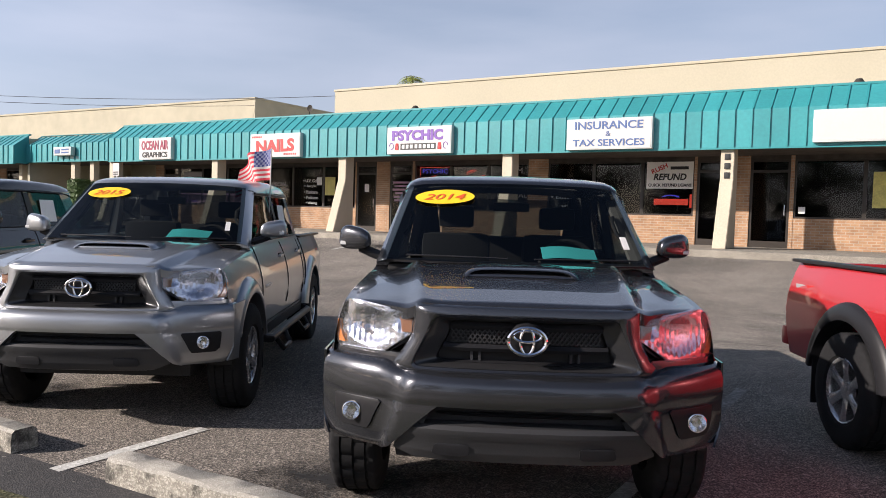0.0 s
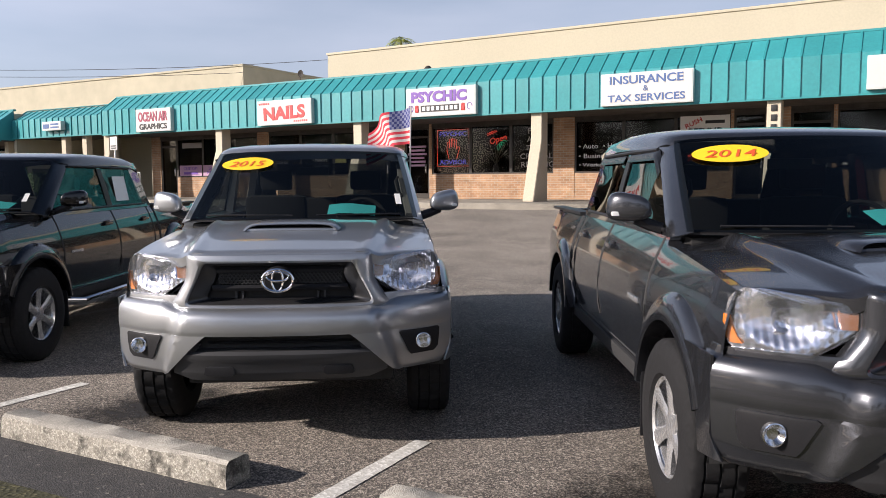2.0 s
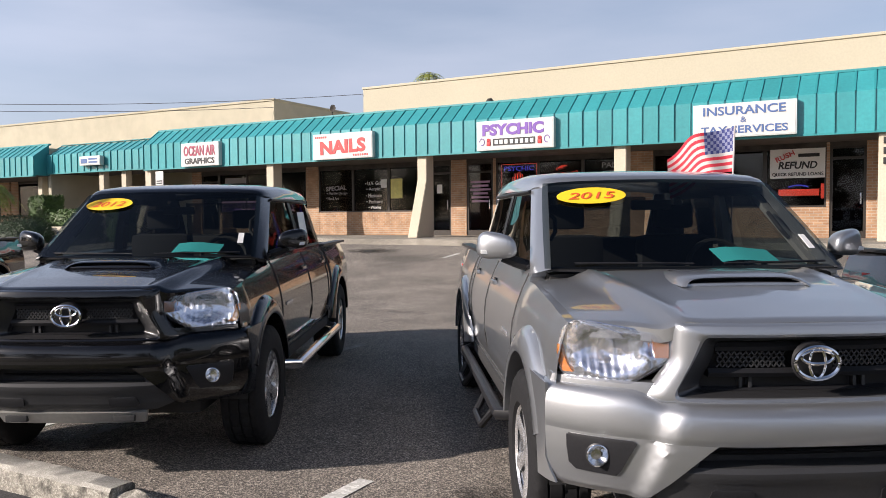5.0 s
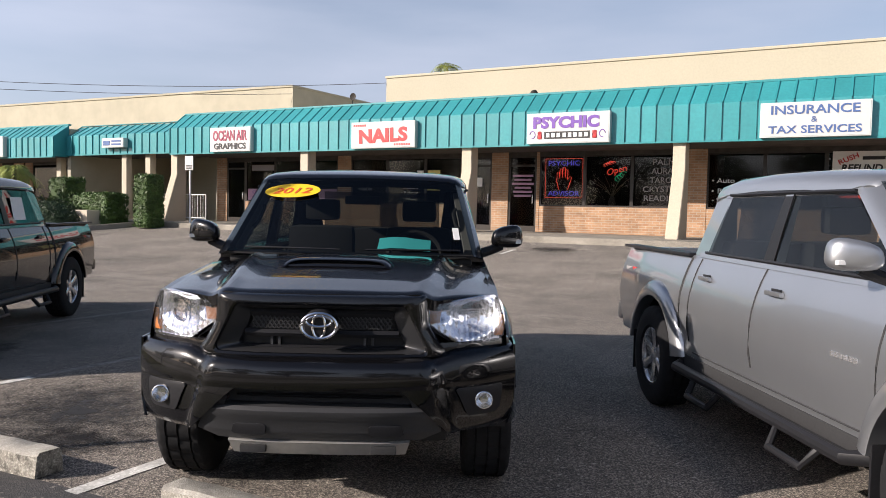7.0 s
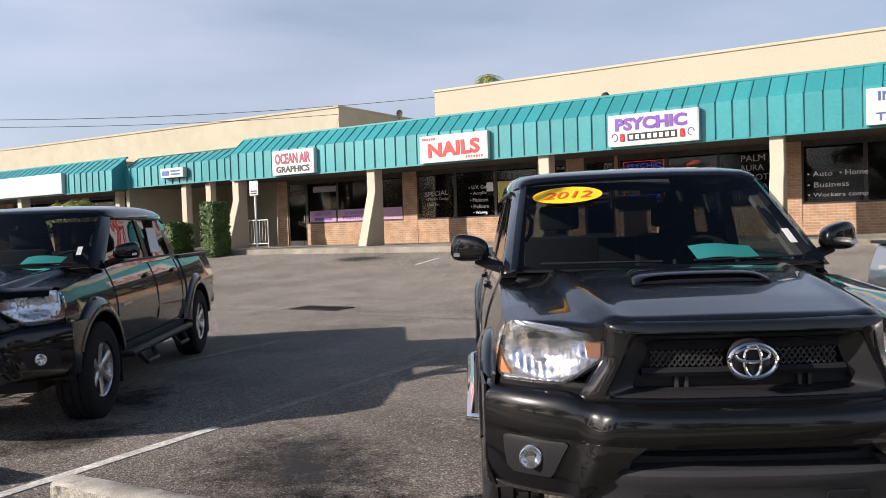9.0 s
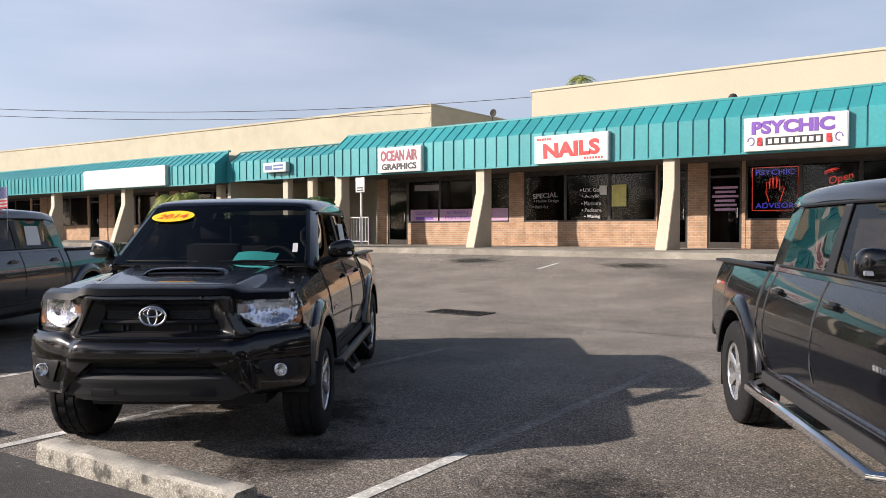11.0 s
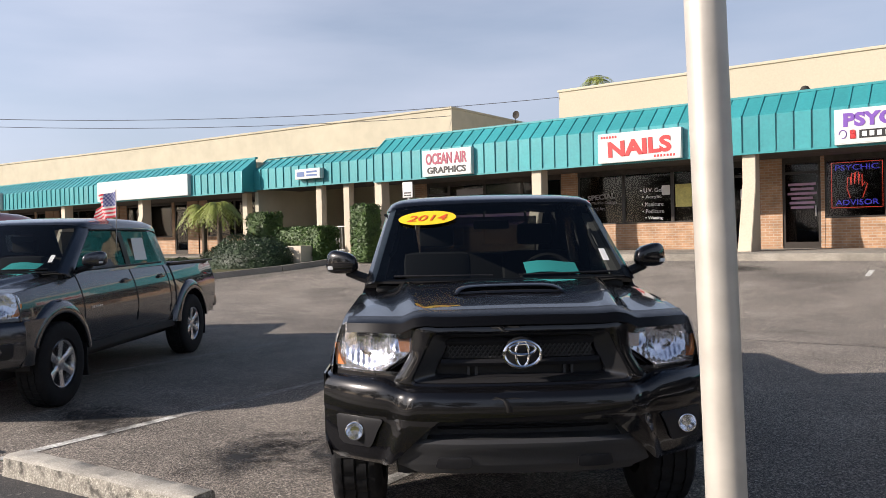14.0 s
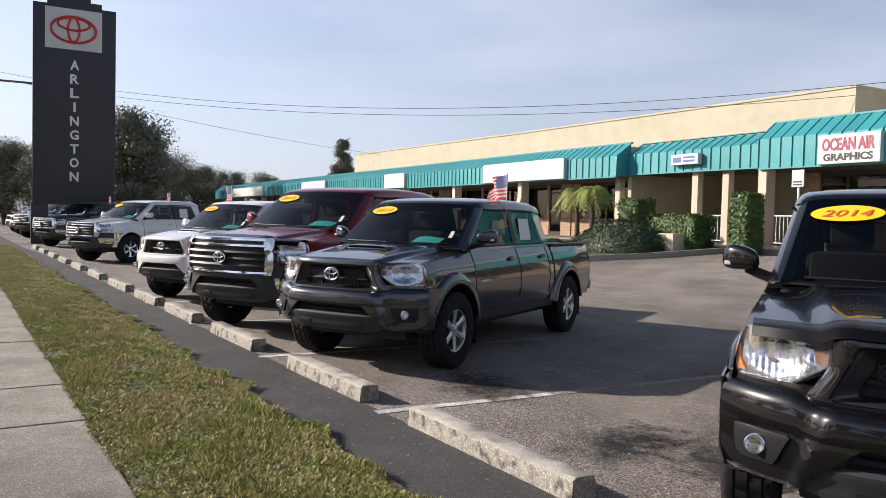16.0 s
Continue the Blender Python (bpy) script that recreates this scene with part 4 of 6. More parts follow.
    # bumper
    shell = body if not full else GREYPLAST
    bump = part("front_bumper", dip(face(dense([(0.668, -0.923, 0.923, -0.010), (0.674, -0.925, 0.925, -0.046), (0.70, -0.927, 0.927, -0.052), (0.765, -0.926, 0.926, -0.048), (0.80, -0.924, 0.924, -0.038), (0.828, -0.918, 0.918, -0.016), (0.843, -0.905, 0.905, 0.02)], 2), 64, 0, 0.06, 1, True)), shell, root, "body-coloured front bumper" if not full else "dark grey front bumper with chrome ends")
    for s in (1, -1):
        part("bumper_end", face(dense([(0.445, 0.63, 0.860, 0.01), (0.47, 0.59, 0.895, -0.020), (0.53, 0.53, 0.915, -0.036), (0.60, 0.46, 0.922, -0.044), (0.65, 0.405, 0.925, -0.046), (0.674, 0.375, 0.925, -0.046)], 3), 20, 0, 0.06, s, True), body if not full else GREYPLAST, bump)
        b = bmesh.new()
        rows = []
        for k in range(9):
            z = 0.455 + 0.385 * k / 8
            y1 = AXLES[0] - math.sqrt(max((ARCH + 0.012) ** 2 - (z - 0.40) ** 2, 0.01))
            w0 = 0.890 + 0.035 * min(1, (z - 0.455) / 0.08)
            y0 = nose(w0) - 0.045
            rows.append([(s * (w0 + (0.938 - w0) * u ** 0.6), y0 + (y1 - y0) * u, z) for u in np.linspace(0, 1, 7)])
        grid(b, rows)
        part("bumper_return", thick(b, 0.01), body if not full else CHROME, bump)
    part("intake", boxed(-0.46, 0.46, 0.05, 0.12, 0.52, 0.69), UNDER, bump, "dark lower air intake")
    part("intake_bar", face([(0.618, -0.38, 0.38, 0.01), (0.626, -0.38, 0.38, 0.0), (0.634, -0.39, 0.39, 0.01)], 14, 0, 0.03), BLACKPLAST, bump)
    b = face([(0.412, -0.40, 0.40, 0.04), (0.425, -0.47, 0.47, -0.010), (0.465, -0.565, 0.565, -0.040), (0.475, -0.565, 0.565, -0.044), (0.53, -0.535, 0.535, -0.056), (0.545, -0.53, 0.53, -0.070), (0.572, -0.50, 0.50, -0.074), (0.588, -0.475, 0.475, -0.058), (0.594, -0.455, 0.455, -0.01)], 26, 0, 0.06)
    valance = part("lower_valance", b, GREYPLAST, bump, "textured dark grey lower valance")
    for s in (1, -1):
        # dark patch laid on the valance instead of a shaded hollow
        part("tow_recess", face([(0.455, 0.25, 0.38, -0.046), (0.465, 0.235, 0.395, -0.048), (0.500, 0.235, 0.385, -0.056), (0.508, 0.25, 0.37, -0.054)], 5, 0, 0.02, s), BLACKPLAST, valance, "flat dark patch for the shade of a tow hook recess")
        part("valance_horn", face([(0.585, 0.435, 0.475, -0.052), (0.605, 0.425, 0.462, -0.050), (0.622, 0.415, 0.440, -0.04)], 3, 0, 0.04, s), GREYPLAST, valance)
    if skid:
        part("skid_plate", face([(0.335, -0.34, 0.34, 0.10), (0.35, -0.40, 0.40, 0.02), (0.415, -0.42, 0.42, -0.02), (0.425, -0.42, 0.42, 0.0)], 14, 0, 0.03), STEEL, bump, "brushed silver skid plate")
        for s in (1, -1):
            part("tow_slot", boxed(s * 0.30 - 0.06, s * 0.30 + 0.06, 0.005, 0.03, 0.365, 0.40, 0.006), UNDER, bump)
    for s in (1, -1):
        fog = part("fog_lamp_bezel", face(dense([(0.528, 0.695, 0.825, -0.046), (0.550, 0.680, 0.848, -0.050), (0.61, 0.655, 0.856, -0.056), (0.655, 0.632, 0.858, -0.056), (0.664, 0.642, 0.848, -0.054)], 2), 8, 0, 0.03, s), BLACKPLAST, bump, "black fog lamp recess")
        yy = nose(0.765) - 0.080
        b = lathe(bmesh.new(), [(0.014, 0.042), (-0.006, 0.042), (-0.008, 0.038), (-0.004, 0.036), (0.012, 0.020), (0.014, 0.001)], 28, "Y", (s * 0.765, yy, 0.602))
        part("fog_lamp", b, REFLECTOR, fog, "round clear fog lamp")
        part("fog_lens", lathe(bmesh.new(), [(-0.012, 0.001), (-0.006, 0.037)], 24, "Y", (s * 0.765, yy, 0.602)), CLEAR, fog, shadow=False)

    # flares, wheel wells, underbody
    for a in AXLES:
        for s in (1, -1):
            b = bmesh.new()
            rows = []
            for k in range(25):
                t = radians(24 + 147 * k / 24) if a < 2 else radians(8 + 164 * k / 24)
                cy, cz = math.cos(t), math.sin(t)
                rows.append([(s * xx, a - rr * cy, 0.40 + rr * cz) for rr, xx in ((ARCH + 0.112, 0.880), (ARCH + 0.102, 0.904), (ARCH + 0.076, 0.926), (ARCH + 0.03, 0.944), (ARCH + 0.0, 0.947), (ARCH - 0.012, 0.942), (ARCH - 0.012, 0.84))])
            grid(b, rows)
            bmesh.ops.recalc_face_normals(b, faces=b.faces[:])
            part("fender_flare", b, flare, root)
            b = bmesh.new()
            grid(b, [[(s * xx, a - 0.475 * math.cos(t), 0.40 + 0.475 * math.sin(t)) for t in (math.pi * k / 12 for k in range(13))] for xx in (0.89, 0.50)])
            part("wheel_well", b, UNDER, root)
            part("mud_flap", boxed(s * 0.80 - 0.12, s * 0.80 + 0.12, a + 0.44, a + 0.455, 0.20, 0.62, 0.005), BLACKPLAST, root)
    part("chassis", boxed(-0.60, 0.60, 0.42, 5.05, 0.30, 0.62, 0.05), UNDER, root, "black underbody")
    for s in (1, -1):
        part("rocker", boxed(s * 0.84 - 0.04, s * 0.84 + 0.035, 1.32, 3.62, 0.42, 0.50, 0.01), UNDER, root)
    for a in AXLES:
        for s in (1, -1):
            wheel(root, s * 0.81, a, s, CHROME if full else None)
    part("axle", tube(bmesh.new(), [(-0.7, AXLES[1], 0.36), (0.7, AXLES[1], 0.36)], 0.06), UNDER, root)

    # cab: roof, pillars, panes
    b = bmesh.new()
    rows = []
    for yy, z0, k in ((1.660, 1.676, 0.905), (1.685, 1.692, 0.915), (1.72, 1.703, 0.925), (1.80, 1.718, 0.945), (1.95, 1.738, 0.975), (2.3, 1.757, 0.99), (2.8, 1.762, 0.985), (3.25, 1.748, 0.975), (3.46, 1.722, 0.96), (3.52, 1.69, 0.95)):
        half = [(0.650, -0.115), (0.640, -0.078), (0.617, -0.046), (0.575, -0.026), (0.45, -0.011), (0.2, -0.003)]
        hang = lerp([(1.66, 0.34), (1.72, 0.46), (1.80, 0.62), (1.95, 1.0)], yy)
        bow = 0.085 * max(0, 1 - (yy - 1.66) / 0.3)
        rows.append([(-xx * k, yy + bow * (xx / 0.6) ** 2, z0 + dz * hang) for xx, dz in half] + [(0, yy, z0)] + [(xx * k, yy + bow * (xx / 0.6) ** 2, z0 + dz * hang) for xx, dz in half[::-1]])
    grid(b, rows)
    part("roof", thick(b, -0.02), body, root)

    def pillars(bb, s):
        def slabs(quads):
            vs = [[bb.verts.new((s * p[0], p[1], p[2])) for p in q] for q in quads]
            n = len(vs[0])
            for i in range(n):
                bb.faces.new((vs[0][i], vs[0][(i + 1) % n], vs[1][(i + 1) % n], vs[1][i]))
            bb.faces.new(vs[0]), bb.faces.new(vs[1][::-1])
        slabs([[(0.735, 1.12, 1.225), (0.80, 1.17, 1.205), (0.81, 1.30, 1.19), (0.75, 1.28, 1.2)], [(0.575, 1.72, 1.665), (0.618, 1.76, 1.645), (0.64, 1.86, 1.645), (0.58, 1.84, 1.66)]])
        slabs([[(0.80, 2.46, 1.19), (0.80, 2.57, 1.19), (0.74, 2.57, 1.19), (0.74, 2.46, 1.19)], [(0.645, 2.42, 1.66), (0.645, 2.50, 1.66), (0.60, 2.50, 1.66), (0.60, 2.42, 1.66)]])
        slabs([[(0.80, 3.36, 1.19), (0.795, 3.60, 1.21), (0.70, 3.60, 1.21), (0.74, 3.36, 1.19)], [(0.64, 3.20, 1.655), (0.61, 3.49, 1.655), (0.55, 3.49, 1.66), (0.58, 3.20, 1.66)]])
        slabs([[(0.645, 1.82, 1.618), (0.618, 1.82, 1.668), (0.58, 1.82, 1.66), (0.62, 1.82, 1.61)], [(0.655, 3.3, 1.615), (0.63, 3.3, 1.668), (0.58, 3.3, 1.66), (0.62, 3.3, 1.61)]])
        slabs([[(0.795, 1.25, 1.23), (0.81, 1.25, 1.18), (0.70, 1.25, 1.18), (0.70, 1.25, 1.22)], [(0.795, 3.5, 1.24), (0.81, 3.5, 1.20), (0.70, 3.5, 1.20), (0.70, 3.5, 1.22)]])
    for s in (1, -1):
        b = bmesh.new()
        pillars(b, s)
        bmesh.ops.recalc_face_normals(b, faces=b.faces[:])
        part("cab_frame", b, body, root)
    for s in (1, -1):
        b = bmesh.new()
        grid(b, [[(s * (xx if xx < 0.6 else min(0.78, 0.775 - 0.36 * (zz - 1.2))), 3.56 - 0.30 * (zz - 1.2) ** 1.2 if zz > 1.2 else 3.58, zz) for zz in (1.15, 1.3, 1.5, 1.66)] for xx in (0.78, 0.52)])
        part("cab_back", thick(b, 0.01), body, root)

    b = bmesh.new()
    rows = []
    for k in range(9):
        v = k / 8
        hw = 0.765 + (0.60 - 0.765) * v
        rows.append([(hw * u, 1.13 + 0.60 * v - (0.15 - 0.07 * v) * (1 - u * u), 1.228 + 0.447 * v + 0.02 * (1 - u * u) * v) for u in np.linspace(-1, 1, 13)])
    grid(b, rows)
    ws = part("windshield", b, WINDSHIELD, root, "dark tinted windshield", shadow=False)
    pane(root, [(-0.52, 3.55, 1.24), (0.52, 3.55, 1.24), (0.47, 3.48, 1.64), (-0.47, 3.48, 1.64)], rear_glass, "rear_window")
    for s in (1, -1):
        pane(root, [(s * 0.795, 1.34, 1.225), (s * 0.797, 2.46, 1.235), (s * 0.645, 2.43, 1.625), (s * 0.640, 1.86, 1.62)], door_glass, "side_window", 0.012 * -s)
        pane(root, [(s * 0.797, 2.56, 1.235), (s * 0.793, 3.38, 1.24), (s * 0.648, 3.22, 1.62), (s * 0.645, 2.50, 1.625)], rear_glass, "side_window", 0.012 * -s)
        b = bmesh.new()
        for pts in ([(0.803, 1.34, 1.222), (0.803, 2.47, 1.232), (0.801, 3.40, 1.237)], [(0.65, 1.84, 1.632), (0.655, 2.45, 1.636), (0.658, 3.22, 1.632)]):
            tube(b, [(s * p[0], p[1], p[2]) for p in pts], 0.011, 6)
        part("window_trim", b, BLACKPLAST, root)
        b = bmesh.new()
        grid(b, [[(s * (xx + 0.004), yy + 0.01, zz) for xx, yy, zz in ((0.80, 2.445, 1.235), (0.726, 2.425, 1.43), (0.649, 2.41, 1.63))], [(s * (xx + 0.004), yy, zz) for xx, yy, zz in ((0.80, 2.575, 1.235), (0.726, 2.54, 1.43), (0.649, 2.51, 1.63))]])
        part("window_trim", thick(b, 0.006), BLACKPLAST, root)
        # door gaps, handles, mirror
        b = bmesh.new()
        for yy in (1.33, 2.51, 3.44):
            zs = np.linspace(0.53, 1.19, 9)
            zs = [z for z in zs if z > sill_z(yy + (0.1 if yy > 3 else 0)) + 0.06]
            tube(b, [(s * (side_x(yy, z) + 0.0005), yy, z) for z in zs], 0.006, 4)
        tube(b, [(s * (side_x(3.61, z) + 0.0005), 3.605, z) for z in np.linspace(0.53, 1.19, 9)], 0.010, 4)
        tube(b, [(s * (side_x(yy, 0.535) + 0.0005), yy, 0.535) for yy in np.linspace(1.45, 3.4, 6)], 0.005, 4)
        part("door_gap", b, UNDER, root)
        for yy in (2.30, 3.24):
            h = part("door_handle", boxed(s * (side_x(yy, 1.07) + 0.016) - 0.014, s * (side_x(yy, 1.07) + 0.016) + 0.014, yy - 0.085, yy + 0.085, 1.055, 1.083, 0.008), body, root)
            # black patch painted in for the shaded hollow behind the handle
            part("handle_recess", boxed(s * side_x(yy, 1.07) - 0.006, s * side_x(yy, 1.07) + 0.006, yy - 0.05, yy + 0.05, 1.04, 1.095, 0.004), BLACKPLAST, h)
        b = bmesh.new()
        bmesh.ops.create_uvsphere(b, u_segments=24, v_segments=14, radius=1)
        for v in b.verts:
            c = v.co
            p = [math.copysign(abs(q) ** 0.66, q) for q in c]
            v.co = (s * (0.965 + 0.102 * p[0] * (1 - 0.10 * p[2])), 1.44 + 0.065 * p[1] * (1 - 0.2 * p[0]) + 0.035 * p[0], 1.333 + 0.080 * p[2] * (0.88 + 0.12 * p[0]) + 0.008 * p[0])
        bmesh.ops.recalc_face_normals(b, faces=b.faces[:])
        mir = part("mirror", b, mirror, root)
        part("mirror_arm", tube(bmesh.new(), [(s * 0.80, 1.42, 1.225), (s * 0.86, 1.43, 1.245), (s * 0.93, 1.44, 1.275)], 0.030, 8), BLACKPLAST, mir)
        part("mirror_signal", boxed(s * 1.02 - 0.032, s * 1.02 + 0.032, 1.405, 1.43, 1.290, 1.312, 0.006), WHITELET, mir, "white turn signal strip")
        b = boxed(s * 0.755 - 0.035, s * 0.755 + 0.035, 5.10, 5.178, 0.84, 1.13, 0.015)
        part("tail_lamp", b, TAILRED, root, "red tail lamp")
        part("bed_rail", boxed(s * 0.775 - 0.055, s * 0.775 + 0.055, 3.63, 5.16, 1.195, 1.22, 0.008), BLACKPLAST, root, "black plastic bed rail cap")
    part("rear_bumper", boxed(-0.85, 0.85, 5.14, 5.27, 0.52, 0.68, 0.05), CHROME if full else body, root)
    b = bmesh.new()
    grid(b, [[(0.77 * u, 1.17 - 0.16 * (1 - u * u), 1.222) for u in np.linspace(-1, 1, 11)], [(0.77 * u, 1.24 - 0.15 * (1 - u * u), 1.232) for u in np.linspace(-1, 1, 11)]])
    part("cowl", thick(b, 0.01), BLACKPLAST, root)
    b = bmesh.new()
    tube(b, [(-0.62, 1.10, 1.255), (-0.35, 1.05, 1.255), (-0.05, 1.02, 1.252)], 0.006, 6)
    tube(b, [(0.10, 1.02, 1.252), (0.38, 1.05, 1.255), (0.66, 1.11, 1.255)], 0.006, 6)
    part("wiper", b, BLACKPLAST, root)

    # cabin, its shade held in the part colours
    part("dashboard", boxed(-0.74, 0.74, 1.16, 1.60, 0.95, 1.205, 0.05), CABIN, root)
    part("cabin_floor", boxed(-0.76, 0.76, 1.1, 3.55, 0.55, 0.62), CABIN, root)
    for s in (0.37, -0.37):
        seat = part("front_seat", box(boxed(s - 0.25, s + 0.25, 1.95, 2.45, 0.62, 0.90, 0.05), s - 0.25, s + 0.25, 2.36, 2.54, 0.85, 1.36, 0.07), CABIN_SEAT, root)
        part("headrest", boxed(s - 0.13, s + 0.13, 2.42, 2.53, 1.40, 1.56, 0.04), CABIN_SEAT, seat)
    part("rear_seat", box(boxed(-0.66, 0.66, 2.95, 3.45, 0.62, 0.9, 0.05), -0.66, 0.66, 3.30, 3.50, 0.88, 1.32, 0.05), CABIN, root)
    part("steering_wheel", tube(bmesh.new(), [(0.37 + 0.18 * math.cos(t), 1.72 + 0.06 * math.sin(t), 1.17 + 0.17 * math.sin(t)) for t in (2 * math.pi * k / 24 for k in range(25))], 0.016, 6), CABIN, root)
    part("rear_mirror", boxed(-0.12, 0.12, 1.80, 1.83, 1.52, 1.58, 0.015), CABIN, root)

    for s in (1, -1):
        trim = part("pillar_trim", bar(bmesh.new(), (s * 0.715, 1.33, 1.235), (s * 0.645, 1.84, 1.60), 0.05, 0.03), PILLARTRIM, root, "pale grey inner pillar trim")
        part("grab_handle", tube(bmesh.new(), [(s * 0.665, 1.48, 1.36), (s * 0.635, 1.50, 1.40), (s * 0.620, 1.58, 1.47), (s * 0.635, 1.66, 1.50)], 0.012, 6), CABIN, trim)

    def on_glass(u, v, dy=-0.008):
        hw = 0.765 + (0.60 - 0.765) * v
        return Vector((hw * u, 1.13 + 0.60 * v - (0.15 - 0.07 * v) * (1 - u * u) + dy, 1.228 + 0.447 * v + 0.02 * (1 - u * u) * v + 0.006))
    if year:
        b = bmesh.new()
        c = b.verts.new(on_glass(-0.62, 0.80, -0.016))
        ringv = [b.verts.new(on_glass(-0.62 + 0.27 * math.cos(t), 0.80 + 0.098 * math.sin(t), -0.016)) for t in (2 * math.pi * k / 32 for k in range(32))]
        for i in range(32):
            b.faces.new((c, ringv[i], ringv[(i + 1) % 32]))
        st_ = part("year_sticker", thick(b, 0.002), YELLOW, ws, "yellow oval windshield sticker")
        tm = text_mesh(year, 0.235, 0.050, 0.002, 0.004, 0.25)
        for v in tm.verts:
            u_, v_ = -0.62 + v.co.x / 0.63, 0.80 + v.co.z / 0.62
            v.co = on_glass(u_, v_, -0.021 + v.co.y)
        part("year_text", tm, STICKERRED, st_, "red year figures")
    if papers:
        b = bmesh.new()
        grid(b, [[(0.16 + 0.32 * i / 4, 1.17 + 0.09 * k + 0.02 * i / 4, 1.250 + 0.010 * math.sin(i * 1.1) + 0.030 * k) for i in range(5)] for k in range(3)])
        part("dash_paper", thick(b, 0.002), CYAN, root, "cyan paper lying on the dashboard")
        b = bmesh.new()
        grid(b, [[on_glass(u, v, -0.006) for u in (0.83, 0.88)] for v in (0.18, 0.33)])
        part("glass_label", thick(b, 0.002), PAPER, ws)
        b = bmesh.new()
        vs = [b.verts.new(p) for p in ((0.775, 2.72, 1.28), (0.775, 3.04, 1.28), (0.690, 3.02, 1.54), (0.690, 2.72, 1.54))]
        b.faces.new(vs)
        part("price_sheet", thick(b, 0.002), PAPER, root, "white price sheet in the rear window")
    for s in (1, -1):
        for k in range(6):
            yy = 1.46 + 0.038 * k
            part("name_badge", boxed(s * (side_x(yy, 0.855) + 0.002) - 0.003, s * (side_x(yy, 0.855) + 0.002) + 0.003, yy, yy + (0.026 if k % 2 else 0.030), 0.842, 0.868, 0.002), ALLOY, root, "small silver letter bar")
        part("bed_decal", boxed(s * side_x(4.80, 1.02) - 0.002, s * side_x(4.80, 1.02) + 0.003, 4.70, 4.82, 1.00, 1.035, 0.001), RED, root, "small red decal bar")
        part("bed_decal", boxed(s * side_x(4.94, 1.02) - 0.002, s * side_x(4.94, 1.02) + 0.003, 4.83, 5.02, 1.00, 1.03, 0.001), GREYLET, root, "small grey decal bar")
        if step == "chrome":
            part("side_step", tube(bmesh.new(), [(s * 0.86, 1.38, 0.42), (s * 0.98, 1.48, 0.40), (s * 0.98, 3.45, 0.40), (s * 0.86, 3.55, 0.42)], 0.038, 10), CHROME, root, "chrome tube side step")
        if step == "black":
            b = tube(bmesh.new(), [(s * 0.86, 1.38, 0.44), (s * 0.95, 1.46, 0.42), (s * 0.95, 3.50, 0.42), (s * 0.86, 3.58, 0.44)], 0.036, 10)
            for yy in (1.85, 2.95):
                tube(b, [(s * 0.95, yy - 0.2, 0.41), (s * 1.02, yy - 0.16, 0.30), (s * 1.02, yy + 0.16, 0.30), (s * 0.95, yy + 0.2, 0.41)], 0.022, 8)
            part("side_step", b, BLACKPLAST, root, "black tube step with drop steps")
    # the cab leans in only a little towards its roof
    for ob in list(root.children) + list(ws.children_recursive):
        if ob.name.split(".")[0] in CAB_PARTS:
            for v in ob.data.vertices:
                v.co.x *= 1 + 0.10 * min(1, max(0, (v.co.z - 1.235) / 0.42))
    if visor:
        for s in (1, -1):
            for y0, y1, y2, y3 in ((1.42, 1.84, 2.40, 2.44), (2.53, 2.54, 3.20, 3.30)):
                b = bmesh.new()
                grid(b, [[(s * 0.738, yy + 0.03, 1.575 - 0.10 * (k == 0) * (y0 < 2)), (s * 0.732, yy, 1.60 - 0.09 * (k == 0) * (y0 < 2)), (s * 0.712, yy, 1.632 - 0.09 * (k == 0) * (y0 < 2))] for k, yy in enumerate(np.linspace(y1 - 0.12 * (y0 < 2), y3, 10))])
                part("rain_visor", thick(b, 0.004), DEFLECT, root, "smoked window rain visor")
    if flag_side:
        car_flag(root.matrix_world @ Vector((flag_side * 0.735, 2.38, 1.36)), turn)
    return root


def car_flag(at, turn):
    """A small striped flag on a clip-on staff."""
    root = thing("car_flag", "small red, white and blue striped flag clipped to a truck window", "flag", pose(at.x, at.y, at.z, 0, 0, 0), "car flags")
    part("pole", tube(bmesh.new(), [(0, 0, 0), (0.01, 0, 0.36), (0.02, 0, 0.72)], 0.006, 6), FLAGWHITE, root, "thin white staff")
    b = bmesh.new()
    n, rows = 26, 13
    def at_(i, j):
        u, v = i / n, j / rows
        return (0.02 - 0.45 * u + 0.05 * v * u, 0.075 * math.sin(9 * u + 1.8 * v) * u ** 0.5, 0.71 - 0.29 * v - 0.17 * u * u - 0.025 * math.sin(8 * u + v) * u)
    vs = grid(b, [[at_(i, j) for i in range(n + 1)] for j in range(rows + 1)])
    b.faces.index_update()
    for f in b.faces:
        k = f.index
        j, i = divmod(k, n)
        f.material_index = 3 if (i < 11 and j < 7 and (i + j) % 2 == 1) else 1 if (i < 11 and j < 7) else (0 if j % 2 == 0 else 2)
    part("cloth", b, [FLAGRED, FLAGBLUE, FLAGWHITE, FLAGSTAR], root, "waving striped cloth with a dark blue canton")
    return root


pickup("pickup_truck", -0.60, 2.97, 29.5, GREY, "dark metallic grey double-cab pickup with hood scoop", "2014", visor=True)
pickup("pickup_truck", -3.777, 2.975, 33.2, SILVER, "silver double-cab pickup with black side steps", "2015", step="black", flag_side=1)
pickup("pickup_truck", -7.484, 2.581, 29.1, BLACK, "black double-cab pickup with silver skid plate", "2012", deflector=False, skid=True, step="chrome")
pickup("pickup_truck", -12.887, 2.424, 35.2, BLACK, "black double-cab pickup with smoked hood deflector", "2014", deflector=True, step="black", tinted=True)
